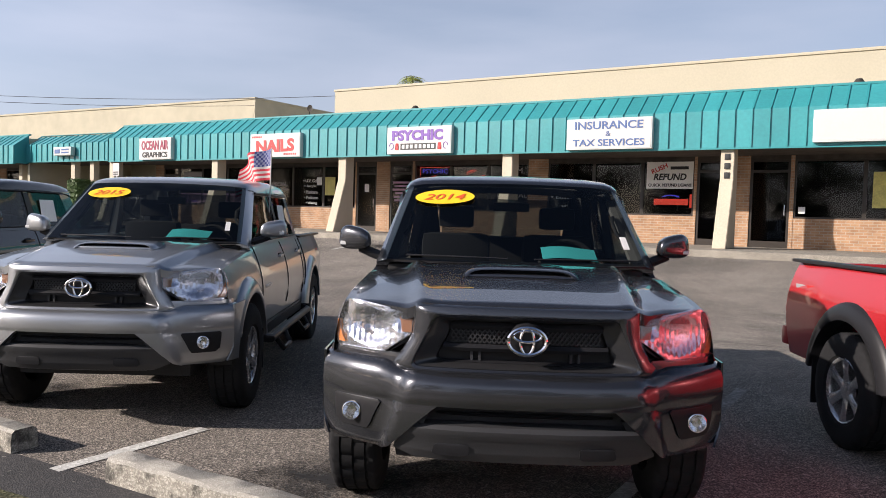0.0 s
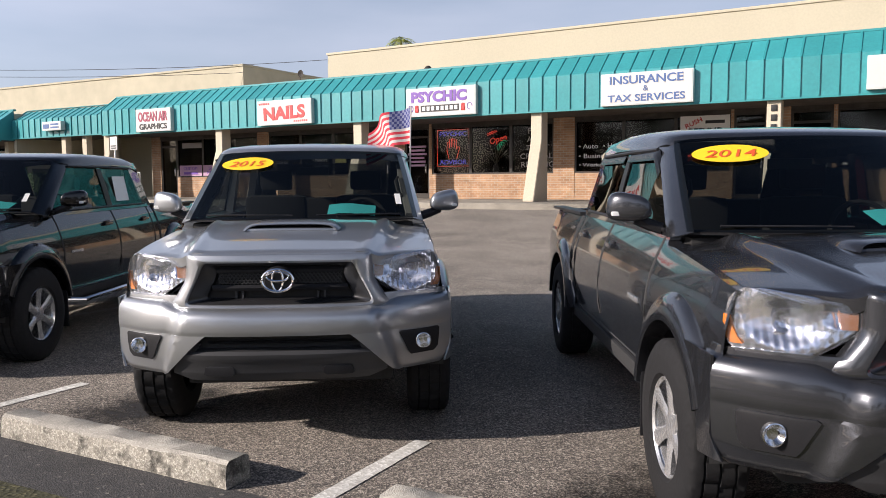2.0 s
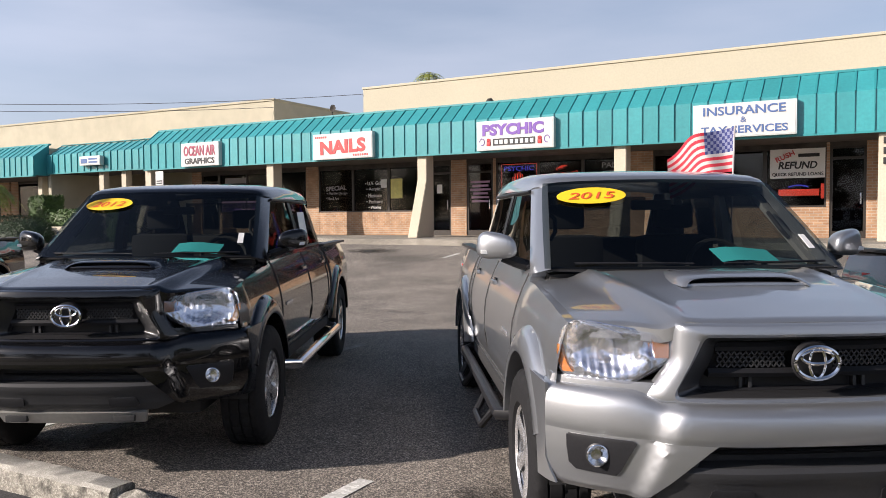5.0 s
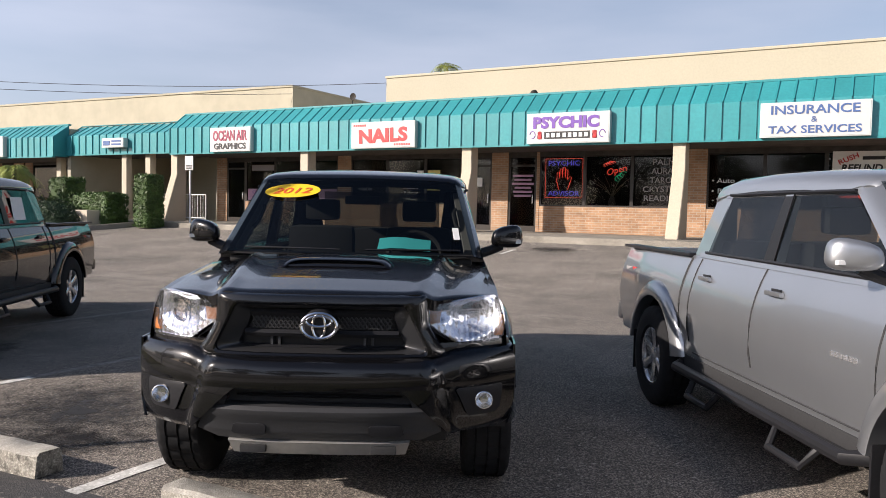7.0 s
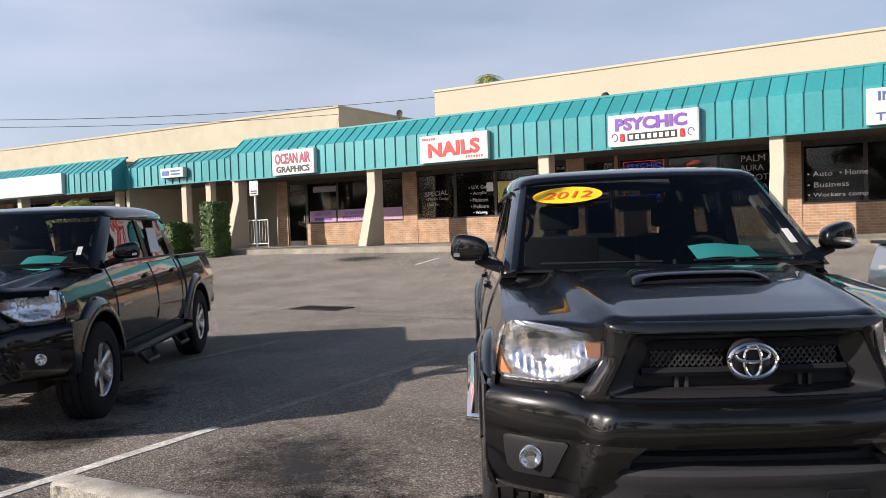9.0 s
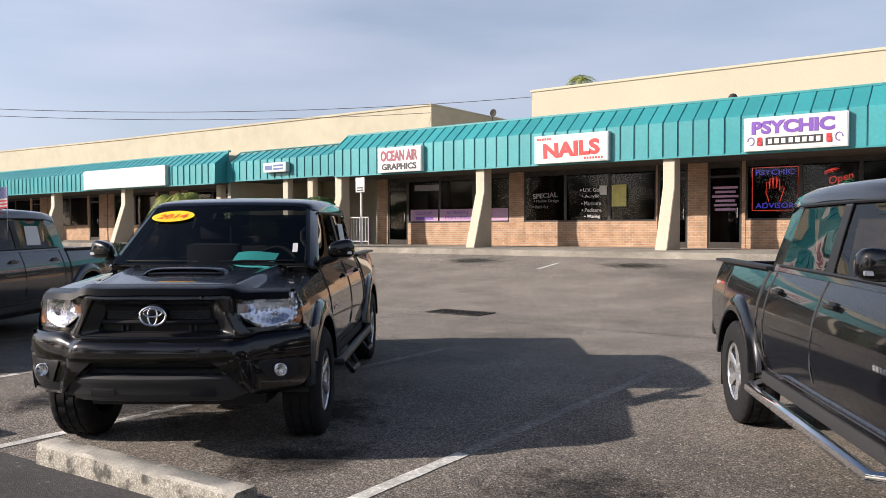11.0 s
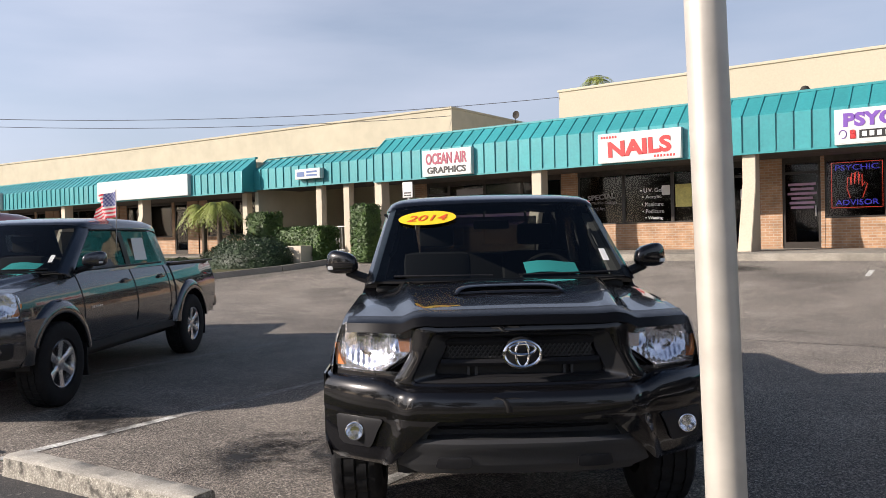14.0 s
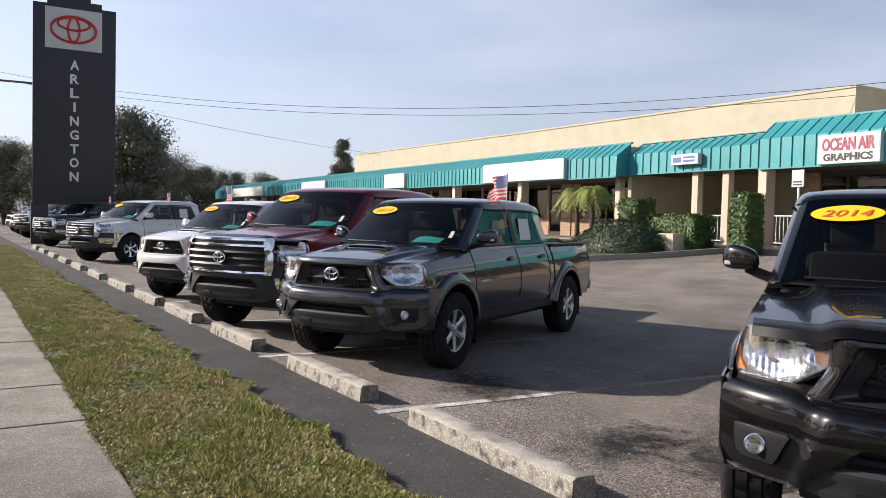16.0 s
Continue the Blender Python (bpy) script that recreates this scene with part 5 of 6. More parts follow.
pickup("pickup_truck", -18.5, 2.03, 32.0, GREY, "dark grey double-cab pickup with a flag on its window", "2014", flag_side=1)
pickup("pickup_truck", 3.30, 2.74, 31.0, REDPAINT, "bright red pickup with black wheel flares", "", flare=BLACKPLAST, papers=False)
pickup("pickup_truck", -20.95, 1.60, 33.0, BARCELONA, "dark red full-size pickup with chrome grille", "2014", full=True, deflector=True, scale=1.10)
pickup("pickup_truck", -24.9, 1.42, 33.0, WHITEPAINT, "white double-cab pickup with a flag on its window", "2014", flag_side=-1)
pickup("pickup_truck", -35.9, 0.90, 33.0, WHITEPAINT, "white full-size pickup with chrome grille", "2014", full=True, scale=1.06, flag_side=1)
pickup("pickup_truck", -46.0, 0.15, 33.0, GREY, "dark full-size pickup with chrome grille", "", full=True, scale=1.06, flag_side=1)
pickup("pickup_truck", -56.5, -0.6, 33.0, SILVER, "silver full-size pickup parked far down the row", "", full=True, scale=1.1)
pickup("pickup_truck", -62.5, -0.9, 33.0, WHITEPAINT, "white pickup parked far down the row", "")
pickup("pickup_truck", -68.0, -1.2, 33.0, SILVER, "silver pickup parked far down the row", "")


# ---- shops ----
FRONT, SHOP, WALKZ, AWN0, AWN1 = 20.75, 23.2, 0.85, 3.44, 4.40

walkway = boxed(-30.0, 30.0, 18.9, SHOP + 0.1, 0.3, WALKZ, 0.02)
tagged(part("walkway", walkway, PAVING), "raised concrete shop walkway with kerb edge", "walkway", kind="structure")
walkway = boxed(-110, -30.01, 18.9, SHOP + 0.1, 0.3, WALKZ, 0.02)
tagged(part("walkway", walkway, PAVING), "raised concrete shop walkway with kerb edge", "walkway", kind="structure")

# upper walls behind the awnings
def upper_wall(name, x0, x1, y0, z1, m, label):
    b = boxed(x0, x1, y0, y0 + 25, 0.5, z1)
    box(b, x0 - 0.05, x1 + 0.05, y0 - 0.06, y0 + 25, z1, z1 + 0.12, 0.02)
    return tagged(part(name, b, m), label, "wall", kind="structure")


upper_wall("wall_high", -28.95, 60, 35.6, 8.6, CREAM, "cream stucco upper store wall")
b = bmesh.new()
prism(b, [(-35.9, 36.05), (-66.0, 35.05), (-95.0, 33.15), (-95.0, 60.0), (-35.9, 60.0)], "z", 0.5, 8.62)
prism(b, [(-35.85, 35.98), (-66.0, 34.98), (-95.1, 33.08), (-95.1, 60.0), (-35.85, 60.0)], "z", 8.62, 8.74)
tagged(part("wall_west", b, CREAM_OLD), "weathered cream stucco upper wall with streaks", "wall", kind="structure")
tagged(part("roof_deck", boxed(-100, 60, 21.6, 46.0, 4.6, 4.75), CREAM_OLD), "flat roof deck over the shops", "roof", kind="structure")


def awning(name, x0, x1, y0, zb, zk, zt, run, label, panel=0.42):
    root = thing(name, label, "awning", pose(0, 0, 0))
    n = round((x1 - x0) / panel)
    w = (x1 - x0) / n
    b = bmesh.new()
    prof = [(0.10, zb), (0.0, zb), (0.0, zk - 0.02), (0.012, zk), (run, zt), (run + 0.10, zt)]
    grid(b, [[(xx, yy, zz) for yy, zz in prof] for xx in (-w / 2 + 0.003, w / 2 - 0.003)])
    thick(b, 0.02)
    me = bpy.data.meshes.new("panel")
    b.to_mesh(me)
    b.free()
    me.materials.append(TEAL)
    b = bmesh.new()
    for (ya, za), (yb, zb_) in zip(prof[1:5], prof[2:5]):
        bar(b, (0, ya - 0.012, za), (0, yb - 0.012, zb_ + 0.008), 0.026, 0.05, (0, 1, 0.001) if abs(yb - ya) < 0.05 else (1, 0, 0))
    ms = bpy.data.meshes.new("seam")
    b.to_mesh(ms)
    b.free()
    ms.materials.append(TEAL_DARK)
    for i in range(n):
        p = new("panel", me)
        p.parent = root
        p.location = (x0 + w * (i + 0.5), y0 + 0.004 * math.sin(i * 2.1), 0)
        s = new("seam", ms)
        s.parent = root
        s.location = (x0 + w * i, y0, 0)
    b = boxed(x0, x1, y0 - 0.02, y0 + 0.12, zb - 0.05, zb)
    box(b, x0, x1, y0 + run - 0.02, y0 + run + 0.12, zt, zt + 0.06)
    part("edge_trim", b, TEAL_DARK, root)
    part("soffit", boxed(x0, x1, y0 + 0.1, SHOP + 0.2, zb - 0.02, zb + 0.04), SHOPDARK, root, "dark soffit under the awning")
    for xx in (x0, x1):
        b = prism(bmesh.new(), [(y0 + yy, zz) for yy, zz in prof[1:5]] + [(y0 + run, zb)], "x", xx - 0.01, xx + 0.01)
        part("end_cheek", b, TEAL_DARK, root)
    return root


awning("awning", -29.0, 26.0, FRONT, AWN0, AWN1, 4.97, 0.75, "long teal standing-seam metal awning over the shop fronts")
awning("awning", -35.4, -29.0, FRONT + 0.12, 3.50, 4.28, 4.72, 0.75, "lower teal metal awning over the passage")
awning("awning", -108.0, -35.4, FRONT - 0.5, 3.40, 4.22, 4.75, 0.75, "teal metal awning over the far row of shops")


def shop_sign(x0, x1, z0, z1, label, y=20.58, depth=0.22):
    root = thing("shop_sign", label, "sign", pose((x0 + x1) / 2, y, (z0 + z1) / 2), "signs on the awning")
    w, h = (x1 - x0) / 2, (z1 - z0) / 2
    part("cabinet", boxed(-w, w, 0.006, depth, -h, h, 0.015), SIGNBOX, root, "pale metal sign cabinet")
    part("face", boxed(-w + 0.03, w - 0.03, 0, 0.02, -h + 0.03, h - 0.03), WHITE, root, "white sign face")
    return root


s = shop_sign(-7.9, -5.455, 3.445, 4.30, "white box sign lettered for insurance and tax services")
lettering("lettering", "INSURANCE", 0, -0.006, 0.24, 1.95, 0.22, BLUE, s, bold=0.018)
lettering("lettering", "&", 0, -0.006, 0.0, 0.14, 0.14, BLUE, s)
lettering("lettering", "TAX SERVICES", 0, -0.006, -0.24, 2.05, 0.19, BLUE, s, bold=0.018)
s = shop_sign(-14.17, -11.725, 3.44, 4.30, "white box sign with purple lettering and red hands")
lettering("lettering", "PSYCHIC", -0.05, -0.006, 0.16, 1.95, 0.34, PURPLE, s, bold=0.05)
part("number_strip", boxed(-0.68, 0.66, -0.008, 0, -0.30, -0.10), INK, s, "black strip with a row of white bars")
for i in range(8):
    xx = -0.62 + 0.158 * i + (0.02 if i > 2 else 0)
    part("number_bar", boxed(xx, xx + 0.10, -0.014, -0.008, -0.26, -0.14), WHITELET, s)
for xx in (-0.82, 0.80):
    b = boxed(xx - 0.06, xx + 0.06, -0.012, 0, -0.30, -0.18, 0.02)
    for k in range(4):
        box(b, xx - 0.06 + 0.031 * k, xx - 0.036 + 0.031 * k, -0.012, 0, -0.20, -0.08 - 0.01 * abs(k - 1.5))
    part("hand_mark", b, RED, s, "red hand mark")
    sx = -1 if xx < 0 else 1
    part("scroll_mark", tube(bmesh.new(), [(xx + sx * (0.22 + 0.08 * math.cos(t)), -0.004, -0.18 + 0.10 * math.sin(t)) for t in np.linspace(0, 5, 14)], 0.012, 5), PURPLE, s)
s = shop_sign(-20.37, -17.94, 3.43, 4.275, "white box sign with slanted red lettering")
lettering("lettering", "NAILS", 0.02, -0.006, -0.02, 1.85, 0.46, RED, s, bold=0.045, turn=-2)
for k in range(6):
    part("word_bar", boxed(-1.12 + 0.085 * k, -1.065 + 0.085 * k, -0.008, 0, 0.28, 0.345), RED, s)
for k in range(7):
    part("number_bar", boxed(0.45 + 0.09 * k, 0.50 + 0.09 * k, -0.008, 0, -0.35, -0.285), RED, s)
s = shop_sign(-26.72, -24.76, 3.44, 4.31, "white box sign for a graphics shop")
lettering("lettering", "OCEAN AIR", 0, -0.006, 0.14, 1.65, 0.38, MAROON, s, bold=0.035)
lettering("lettering", "GRAPHICS", 0, -0.006, -0.24, 1.55, 0.22, INK, s, bold=0.03)
shop_sign(-1.55, 1.6, 3.50, 4.28, "blank white box sign on the teal awning")
s = shop_sign(-32.8, -31.5, 3.72, 4.10, "small white and blue box sign", 20.62)
part("word_bar", boxed(-0.55, -0.15, -0.01, 0, -0.10, 0.08), BLUE, s)
part("word_bar", boxed(-0.05, 0.5, -0.008, 0, 0.03, 0.10), BLUE, s)
part("word_bar", boxed(-0.05, 0.5, -0.008, 0, -0.10, -0.03), BLUE, s)
for x0, x1 in ((-45.3, -38.6), (-57.6, -54.6), (-74.5, -68.8), (-100.5, -86.5)):
    shop_sign(x0, x1, 3.40, 4.30, "blank white box sign on the teal awning", 20.08)


def column(x, y=21.0, top=3.42):
    """A leaning buttress column: upright on one side, splayed towards the lot."""
    root = thing("column", "cream painted slanted column at the walkway edge", "column", pose(x, y, WALKZ), "columns along the walkway")
    h = top - WALKZ
    b = bmesh.new()
    prism(b, [(-0.75, 0), (0.30, 0), (0.30, h), (-0.14, h), (-0.14, h * 0.70)], "x", -0.17, 0.17)
    bmesh.ops.bevel(b, geom=b.edges[:], offset=0.015, segments=2, affect="EDGES")
    part("shaft", b, COLUMN, root)
    return root


for x in (-3.55, -9.9, -16.25, -22.55, -28.9, 2.8, 9.1, 15.4):
    c = column(x)
    if x == -3.55:
        for k in range(4):
            b = boxed(-0.07, 0.07, -0.165, -0.14, 2.28 - 0.24 * k, 2.44 - 0.24 * k, 0.01)
            part("number_bar", b, INK, c, "plain black bar on the column")
for x in (-42.5, -49.0, -55.5, -62, -68.5, -75, -81.5, -88, -94.5):
    column(x, 20.6)


def shopfront(x0, x1, glazed, door, label, sill=1.68, head=3.30):
    """A shop wall: brick below, panes between bronze mullions, brick piers at the ends; door = (x0, x1)."""
    root = thing("shop_front", label, "shop front", pose(0, 0, 0), kind="structure")
    spans = [(x0, x1)]
    if door:
        spans = [(x0, door[0]), (door[1], x1)]
    for a, c in spans:
        if c - a > 0.05:
            b = boxed(a, c, SHOP, SHOP + 0.2, WALKZ, sill)
            part("brick_base", b, BRICK, root, "tan brick base wall")
            cuts = [(max(a, g0), min(c, g1)) for g0, g1 in glazed if min(c, g1) - max(a, g0) > 0.1]
            at_ = a
            for lo, hi in sorted(cuts) + [(c, c)]:
                if lo - at_ > 0.04:
                    part("brick_pier", boxed(at_, lo, SHOP - 0.012, SHOP + 0.2, WALKZ, 3.42), BRICK, root, "tan brick pier")
                at_ = hi
            for lo, hi in cuts:
                n = max(1, round((hi - lo) / 1.65))
                for k in range(n):
                    p0, p1 = lo + (hi - lo) * k / n, lo + (hi - lo) * (k + 1) / n
                    b = bmesh.new()
                    for q in ((p0, p0 + 0.05, sill, head), (p1 - 0.05, p1, sill, head), (p0 + 0.05, p1 - 0.05, sill, sill + 0.05), (p0 + 0.05, p1 - 0.05, head - 0.05, head)):
                        box(b, q[0], q[1], SHOP + 0.02, SHOP + 0.10, q[2], q[3])
                    wdw = part("window", b, DARKFRAME, root, "bronze window frame")
                    part("pane", boxed(p0 + 0.05, p1 - 0.05, SHOP + 0.055, SHOP + 0.065, sill + 0.05, head - 0.05), SHOPGLASS, wdw, shadow=False)
    if door:
        b = bmesh.new()
        for q in ((door[0], door[0] + 0.07, WALKZ, head), (door[1] - 0.07, door[1], WALKZ, head), (door[0] + 0.07, door[1] - 0.07, WALKZ, WALKZ + 0.18), (door[0] + 0.07, door[1] - 0.07, 2.95, 3.02), (door[0] + 0.07, door[1] - 0.07, head - 0.06, head)):
            box(b, q[0], q[1], SHOP + 0.02, SHOP + 0.10, q[2], q[3])
        d = part("door", b, DARKFRAME, root, "bronze glazed shop door")
        part("pane", boxed(door[0] + 0.07, door[1] - 0.07, SHOP + 0.055, SHOP + 0.065, WALKZ + 0.18, 2.95), SHOPGLASS, d, shadow=False)
        part("pane", boxed(door[0] + 0.07, door[1] - 0.07, SHOP + 0.055, SHOP + 0.065, 3.02, head - 0.06), SHOPGLASS, d, shadow=False)
        part("handle", boxed(door[1] - 0.14, door[1] - 0.11, SHOP - 0.03, SHOP + 0.03, 1.75, 2.05, 0.01), ALLOY, d)
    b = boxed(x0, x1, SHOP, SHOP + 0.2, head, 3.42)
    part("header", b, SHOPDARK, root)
    # room behind, coloured near black as if unlit
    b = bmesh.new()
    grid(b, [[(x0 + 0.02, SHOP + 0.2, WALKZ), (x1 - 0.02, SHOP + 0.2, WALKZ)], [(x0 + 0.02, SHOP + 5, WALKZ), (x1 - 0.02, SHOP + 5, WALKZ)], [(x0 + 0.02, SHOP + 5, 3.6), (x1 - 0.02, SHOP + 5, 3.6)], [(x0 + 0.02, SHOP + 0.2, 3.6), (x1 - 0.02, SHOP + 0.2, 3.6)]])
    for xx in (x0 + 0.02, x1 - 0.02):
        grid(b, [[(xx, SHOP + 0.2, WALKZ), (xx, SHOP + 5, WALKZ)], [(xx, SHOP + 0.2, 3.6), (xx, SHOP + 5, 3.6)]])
    part("room", b, SHOPDARK, root, "shop interior coloured dark as unlit")
    return root


shopfront(-29.0, -22.3, [(-27.45, -22.85)], (-28.45, -27.45), "graphics shop front with lilac banners in the window")
shopfront(-22.3, -16.45, [(-22.25, -17.5)], (-17.45, -16.5), "nail salon front with white lettering on dark glass")
shopfront(-16.45, -10.0, [(-14.8, -10.3)], (-15.9, -14.9), "psychic parlour front with neon signs")
shopfront(-10.0, -3.7, [(-9.6, -4.95)], (-4.87, -4.0), "insurance office front with banners in the window")
shopfront(-3.7, 3.0, [(-2.25, 2.9)], (-3.4, -2.35), "vacant shop front with dark glass")
shopfront(3.0, 16.0, [(4, 15.5)], None, "shop front with dark glass")
for x0 in (-41.9, -48.4, -54.9, -61.4, -67.9, -74.4, -80.9, -87.4, -93.9, -100.4):
    shopfront(x0, x0 + 6.4, [(x0 + 0.6, x0 + 4.4)], (x0 + 4.6, x0 + 5.6), "far shop front with dark glass")


# ---- passage, planting and street furniture ----
tagged(part("passage_wall", boxed(-35.4, -29.0, 26.5, 26.7, 0.5, 4.6), CREAM), "cream rear wall of the passage", "wall", kind="structure")
tagged(part("passage_wall", boxed(-35.5, -35.3, 21.0, 26.5, 0.5, 4.6), CREAM_OLD), "cream side wall of the passage", "wall", kind="structure")
tagged(part("passage_wall", boxed(-29.05, -28.95, 23.2, 26.5, 0.5, 4.6), CREAM_OLD), "cream side wall of the passage", "wall", kind="structure")
for x in (-32.0, -36.2, -30.6):
    t = thing("post", "square cream post under the passage awning", "post", pose(x, 21.2, WALKZ), "passage posts")
    part("shaft", boxed(-0.14, 0.14, -0.14, 0.14, 0, 2.62, 0.012), COLUMN, t)
    part("base", boxed(-0.18, 0.18, -0.18, 0.18, 0, 0.08, 0.01), COLUMN, t)

rail = thing("railing", "white metal railing beside the passage ramp", "railing", pose(-31.0, 22.2, WALKZ))
part("top_rail", tube(bmesh.new(), [(-1.2, 0, 1.05), (2.4, 0, 1.05)], 0.022), WHITELET, rail)
part("bottom_rail", tube(bmesh.new(), [(-1.2, 0, 0.12), (2.4, 0, 0.12)], 0.018), WHITELET, rail)
for xx in (-1.2, 0.0, 1.2, 2.4):
    part("rail_post", tube(bmesh.new(), [(xx, 0, 0.0), (xx, 0, 1.05)], 0.02, 6), WHITELET, rail)
for k in range(25):
    part("baluster", tube(bmesh.new(), [(-1.2 + 0.15 * k, 0, 0.12), (-1.2 + 0.15 * k, 0, 1.05)], 0.010, 6), WHITELET, rail)

b = bmesh.new()
prism(b, [(-28.3, 18.89), (-29.3, 16.5), (-30.7, 14.6), (-33.5, 13.6), (-39.0, 13.4), (-39.0, 18.89)], "z", 0.0, 0.30)
for v in b.verts:
    if v.co.z > 0.1:
        v.co.z = ground_z(v.co.y) + 0.14
tagged(part("planting_bed", b, GRASSBASE), "kerbed planting bed of dark soil", "planting bed", kind="structure")
b = bmesh.new()
ring = [(-28.3, 18.85), (-29.3, 16.5), (-30.7, 14.6), (-33.5, 13.6), (-39.0, 13.4)]
for p, q in zip(ring, ring[1:]):
    bar(b, (*p, ground_z(p[1]) + 0.09), (*q, ground_z(q[1]) + 0.09), 0.16, 0.18)
tagged(part("bed_kerb", b, CONCRETE), "pale concrete kerb round the planting bed", "kerb", kind="structure")


def leaves(bm, n, place, size, rng, droop=0.0):
    """Many small leaves: place(rng) gives a centre and an outward way."""
    for _ in range(n):
        c, nrm = place(rng)
        a = Vector((rng.uniform(-1, 1), rng.uniform(-1, 1), rng.uniform(-1, 1))).normalized()
        u = (a + nrm * 0.4).normalized()
        w = u.cross(nrm + Vector((0.01, 0.02, 0.03))).normalized()
        s = size * rng.uniform(0.6, 1.4)
        vs = [bm.verts.new(c - u * s), bm.verts.new(c + w * s * 0.45), bm.verts.new(c + u * s - Vector((0, 0, droop * s))), bm.verts.new(c - w * s * 0.45)]
        bm.faces.new(vs)


def box_hedge(x, y, z0, sx, sy, sz, label, seed, n=5200, name="hedge"):
    root = thing(name, label, "hedge", pose(x, y, z0))
    rng = random.Random(seed)
    def place(r):
        p = [r.uniform(-1, 1) for _ in range(3)]
        k = r.randrange(3)
        p[k] = math.copysign(1, p[k]) * r.uniform(0.90, 1.05)
        if p[2] < -0.95:
            p[2] = -0.9
        bump_ = 1 + 0.06 * noise.noise((p[0] * 2 + seed, p[1] * 2, p[2] * 2))
        nrm = Vector((0, 0, 0))
        nrm[k] = p[k]
        return Vector((p[0] * sx / 2 * bump_, p[1] * sy / 2 * bump_, (p[2] + 1) * sz / 2 * bump_)), nrm
    b = bmesh.new()
    leaves(b, n, place, 0.055, rng)
    part("foliage", b, LEAF, root, "dense clipped small leaves")
    part("core", boxed(-sx * 0.45, sx * 0.45, -sy * 0.45, sy * 0.45, 0, sz * 0.95, 0.05), LEAF, root)
    return root


def mound(x, y, z0, rx, ry, h, label, seed, n=6000):
    root = thing("shrub", label, "shrub", pose(x, y, z0))
    rng = random.Random(seed)
    def place(r):
        t, f = r.uniform(0, 2 * math.pi), math.acos(r.uniform(0, 1))
        d = Vector((math.sin(f) * math.cos(t), math.sin(f) * math.sin(t), math.cos(f)))
        k = 1 + 0.14 * noise.noise((d * 2.2 + Vector((seed, 0, 0)))) + r.uniform(-0.06, 0.04)
        return Vector((d.x * rx * k, d.y * ry * k, d.z * h * k)), d
    b = bmesh.new()
    leaves(b, int(n * 1.7), place, 0.038, rng)
    part("foliage", b, LEAF_MOUND, root, "dense dark green leaves")
    b = bmesh.new()
    bmesh.ops.create_icosphere(b, subdivisions=3, radius=1)
    for v in b.verts:
        v.co = (v.co.x * rx * 0.9, v.co.y * ry * 0.9, max(-0.05, v.co.z * h * 0.9))
    part("core", b, LEAF_MOUND, root)


box_hedge(-27.5, 18.5, 0.66, 0.64, 0.75, 1.80, "tall clipped green box hedge beside a column", 3)
box_hedge(-30.05, 18.4, 0.68, 2.1, 0.9, 1.15, "low clipped green hedge in the planting bed", 4, 6000)
box_hedge(-33.1, 19.3, 0.7, 1.0, 0.9, 1.7, "clipped green hedge behind the palm", 5)
mound(-31.4, 17.0, 0.45, 2.0, 1.2, 1.15, "broad rounded dark green shrub", 6)
mound(-34.9, 15.6, 0.36, 0.9, 0.7, 0.6, "small rounded green shrub", 7, 2500)
mound(-33.0, 15.4, 0.36, 0.8, 0.6, 0.55, "small rounded green shrub", 8, 2500)
pl = thing("planter", "white painted masonry planter box among the hedges", "planter", pose(-29.75, 17.75, 0.57))
part("box", boxed(-0.35, 0.35, -0.3, 0.3, 0, 0.66, 0.03), COLUMN, pl)


def palm(x, y, z0, h, spread, label, seed, n=34, name="palm"):
    root = thing(name, label, "palm", pose(x, y, z0))
    rng = random.Random(seed)
    b = bmesh.new()
    lean = rng.uniform(-0.15, 0.15)
    tube(b, [(lean * (k / 6) ** 2, 0, h * k / 6) for k in range(7)], 0.10, 10, 0.75)
    part("trunk", b, BARK, root, "rough brown palm trunk")
    b = bmesh.new()
    top = Vector((lean, 0, h))
    for i in range(n):
        t, up = rng.uniform(0, 2 * math.pi), rng.uniform(0.1, 1.25)
        d = Vector((math.cos(t), math.sin(t), 0))
        pts = []
        length = spread * rng.uniform(0.8, 1.15)
        for k in range(12):
            u = k / 11
            pts.append(top + d * length * u * math.cos(up * 0.55) + Vector((0, 0, length * (math.sin(up) * u - (0.95 + 0.45 * up) * u * u))))
        for k in range(1, 12):
            p, dd = pts[k], (pts[k] - pts[k - 1]).normalized()
            sd = dd.cross(Vector((0, 0, 1))).normalized()
            for s in (1, -1):
                ll = spread * 0.26 * math.sin(math.pi * (0.12 + 0.85 * k / 11)) + 0.05
                for j in (0.0, 0.5):
                    q = p - dd * j * length / 11
                    tip = q + (sd * s * 0.75 + dd * 0.6 + Vector((0, 0, -0.42))).normalized() * ll
                    vs = [b.verts.new(q - dd * 0.018), b.verts.new(q + dd * 0.018), b.verts.new(tip)]
                    b.faces.new(vs)
    part("fronds", b, PALMLEAF, root, "arching feathery yellow-green fronds")


palm(-32.7, 16.9, 0.5, 2.15, 1.10, "pygmy date palm with arching yellow-green fronds", 11, 40)
palm(-33.9, 17.2, 0.5, 2.1, 1.05, "pygmy date palm with drooping fronds", 12, 36)
palm(-32.6, 49.1, 0.0, 11.75, 1.7, "distant palm behind the store wall", 13, 30)

post = thing("sign_post", "white parking sign on a thin post", "sign post", pose(-26.35, 19.3, WALKZ))
part("post", tube(bmesh.new(), [(0, 0, 0), (0, 0, 2.0)], 0.035, 8), WHITELET, post)
plate = part("plate", boxed(-0.2, 0.2, -0.06, -0.04, 1.85, 2.35, 0.02), WHITE, post, "white sign plate")
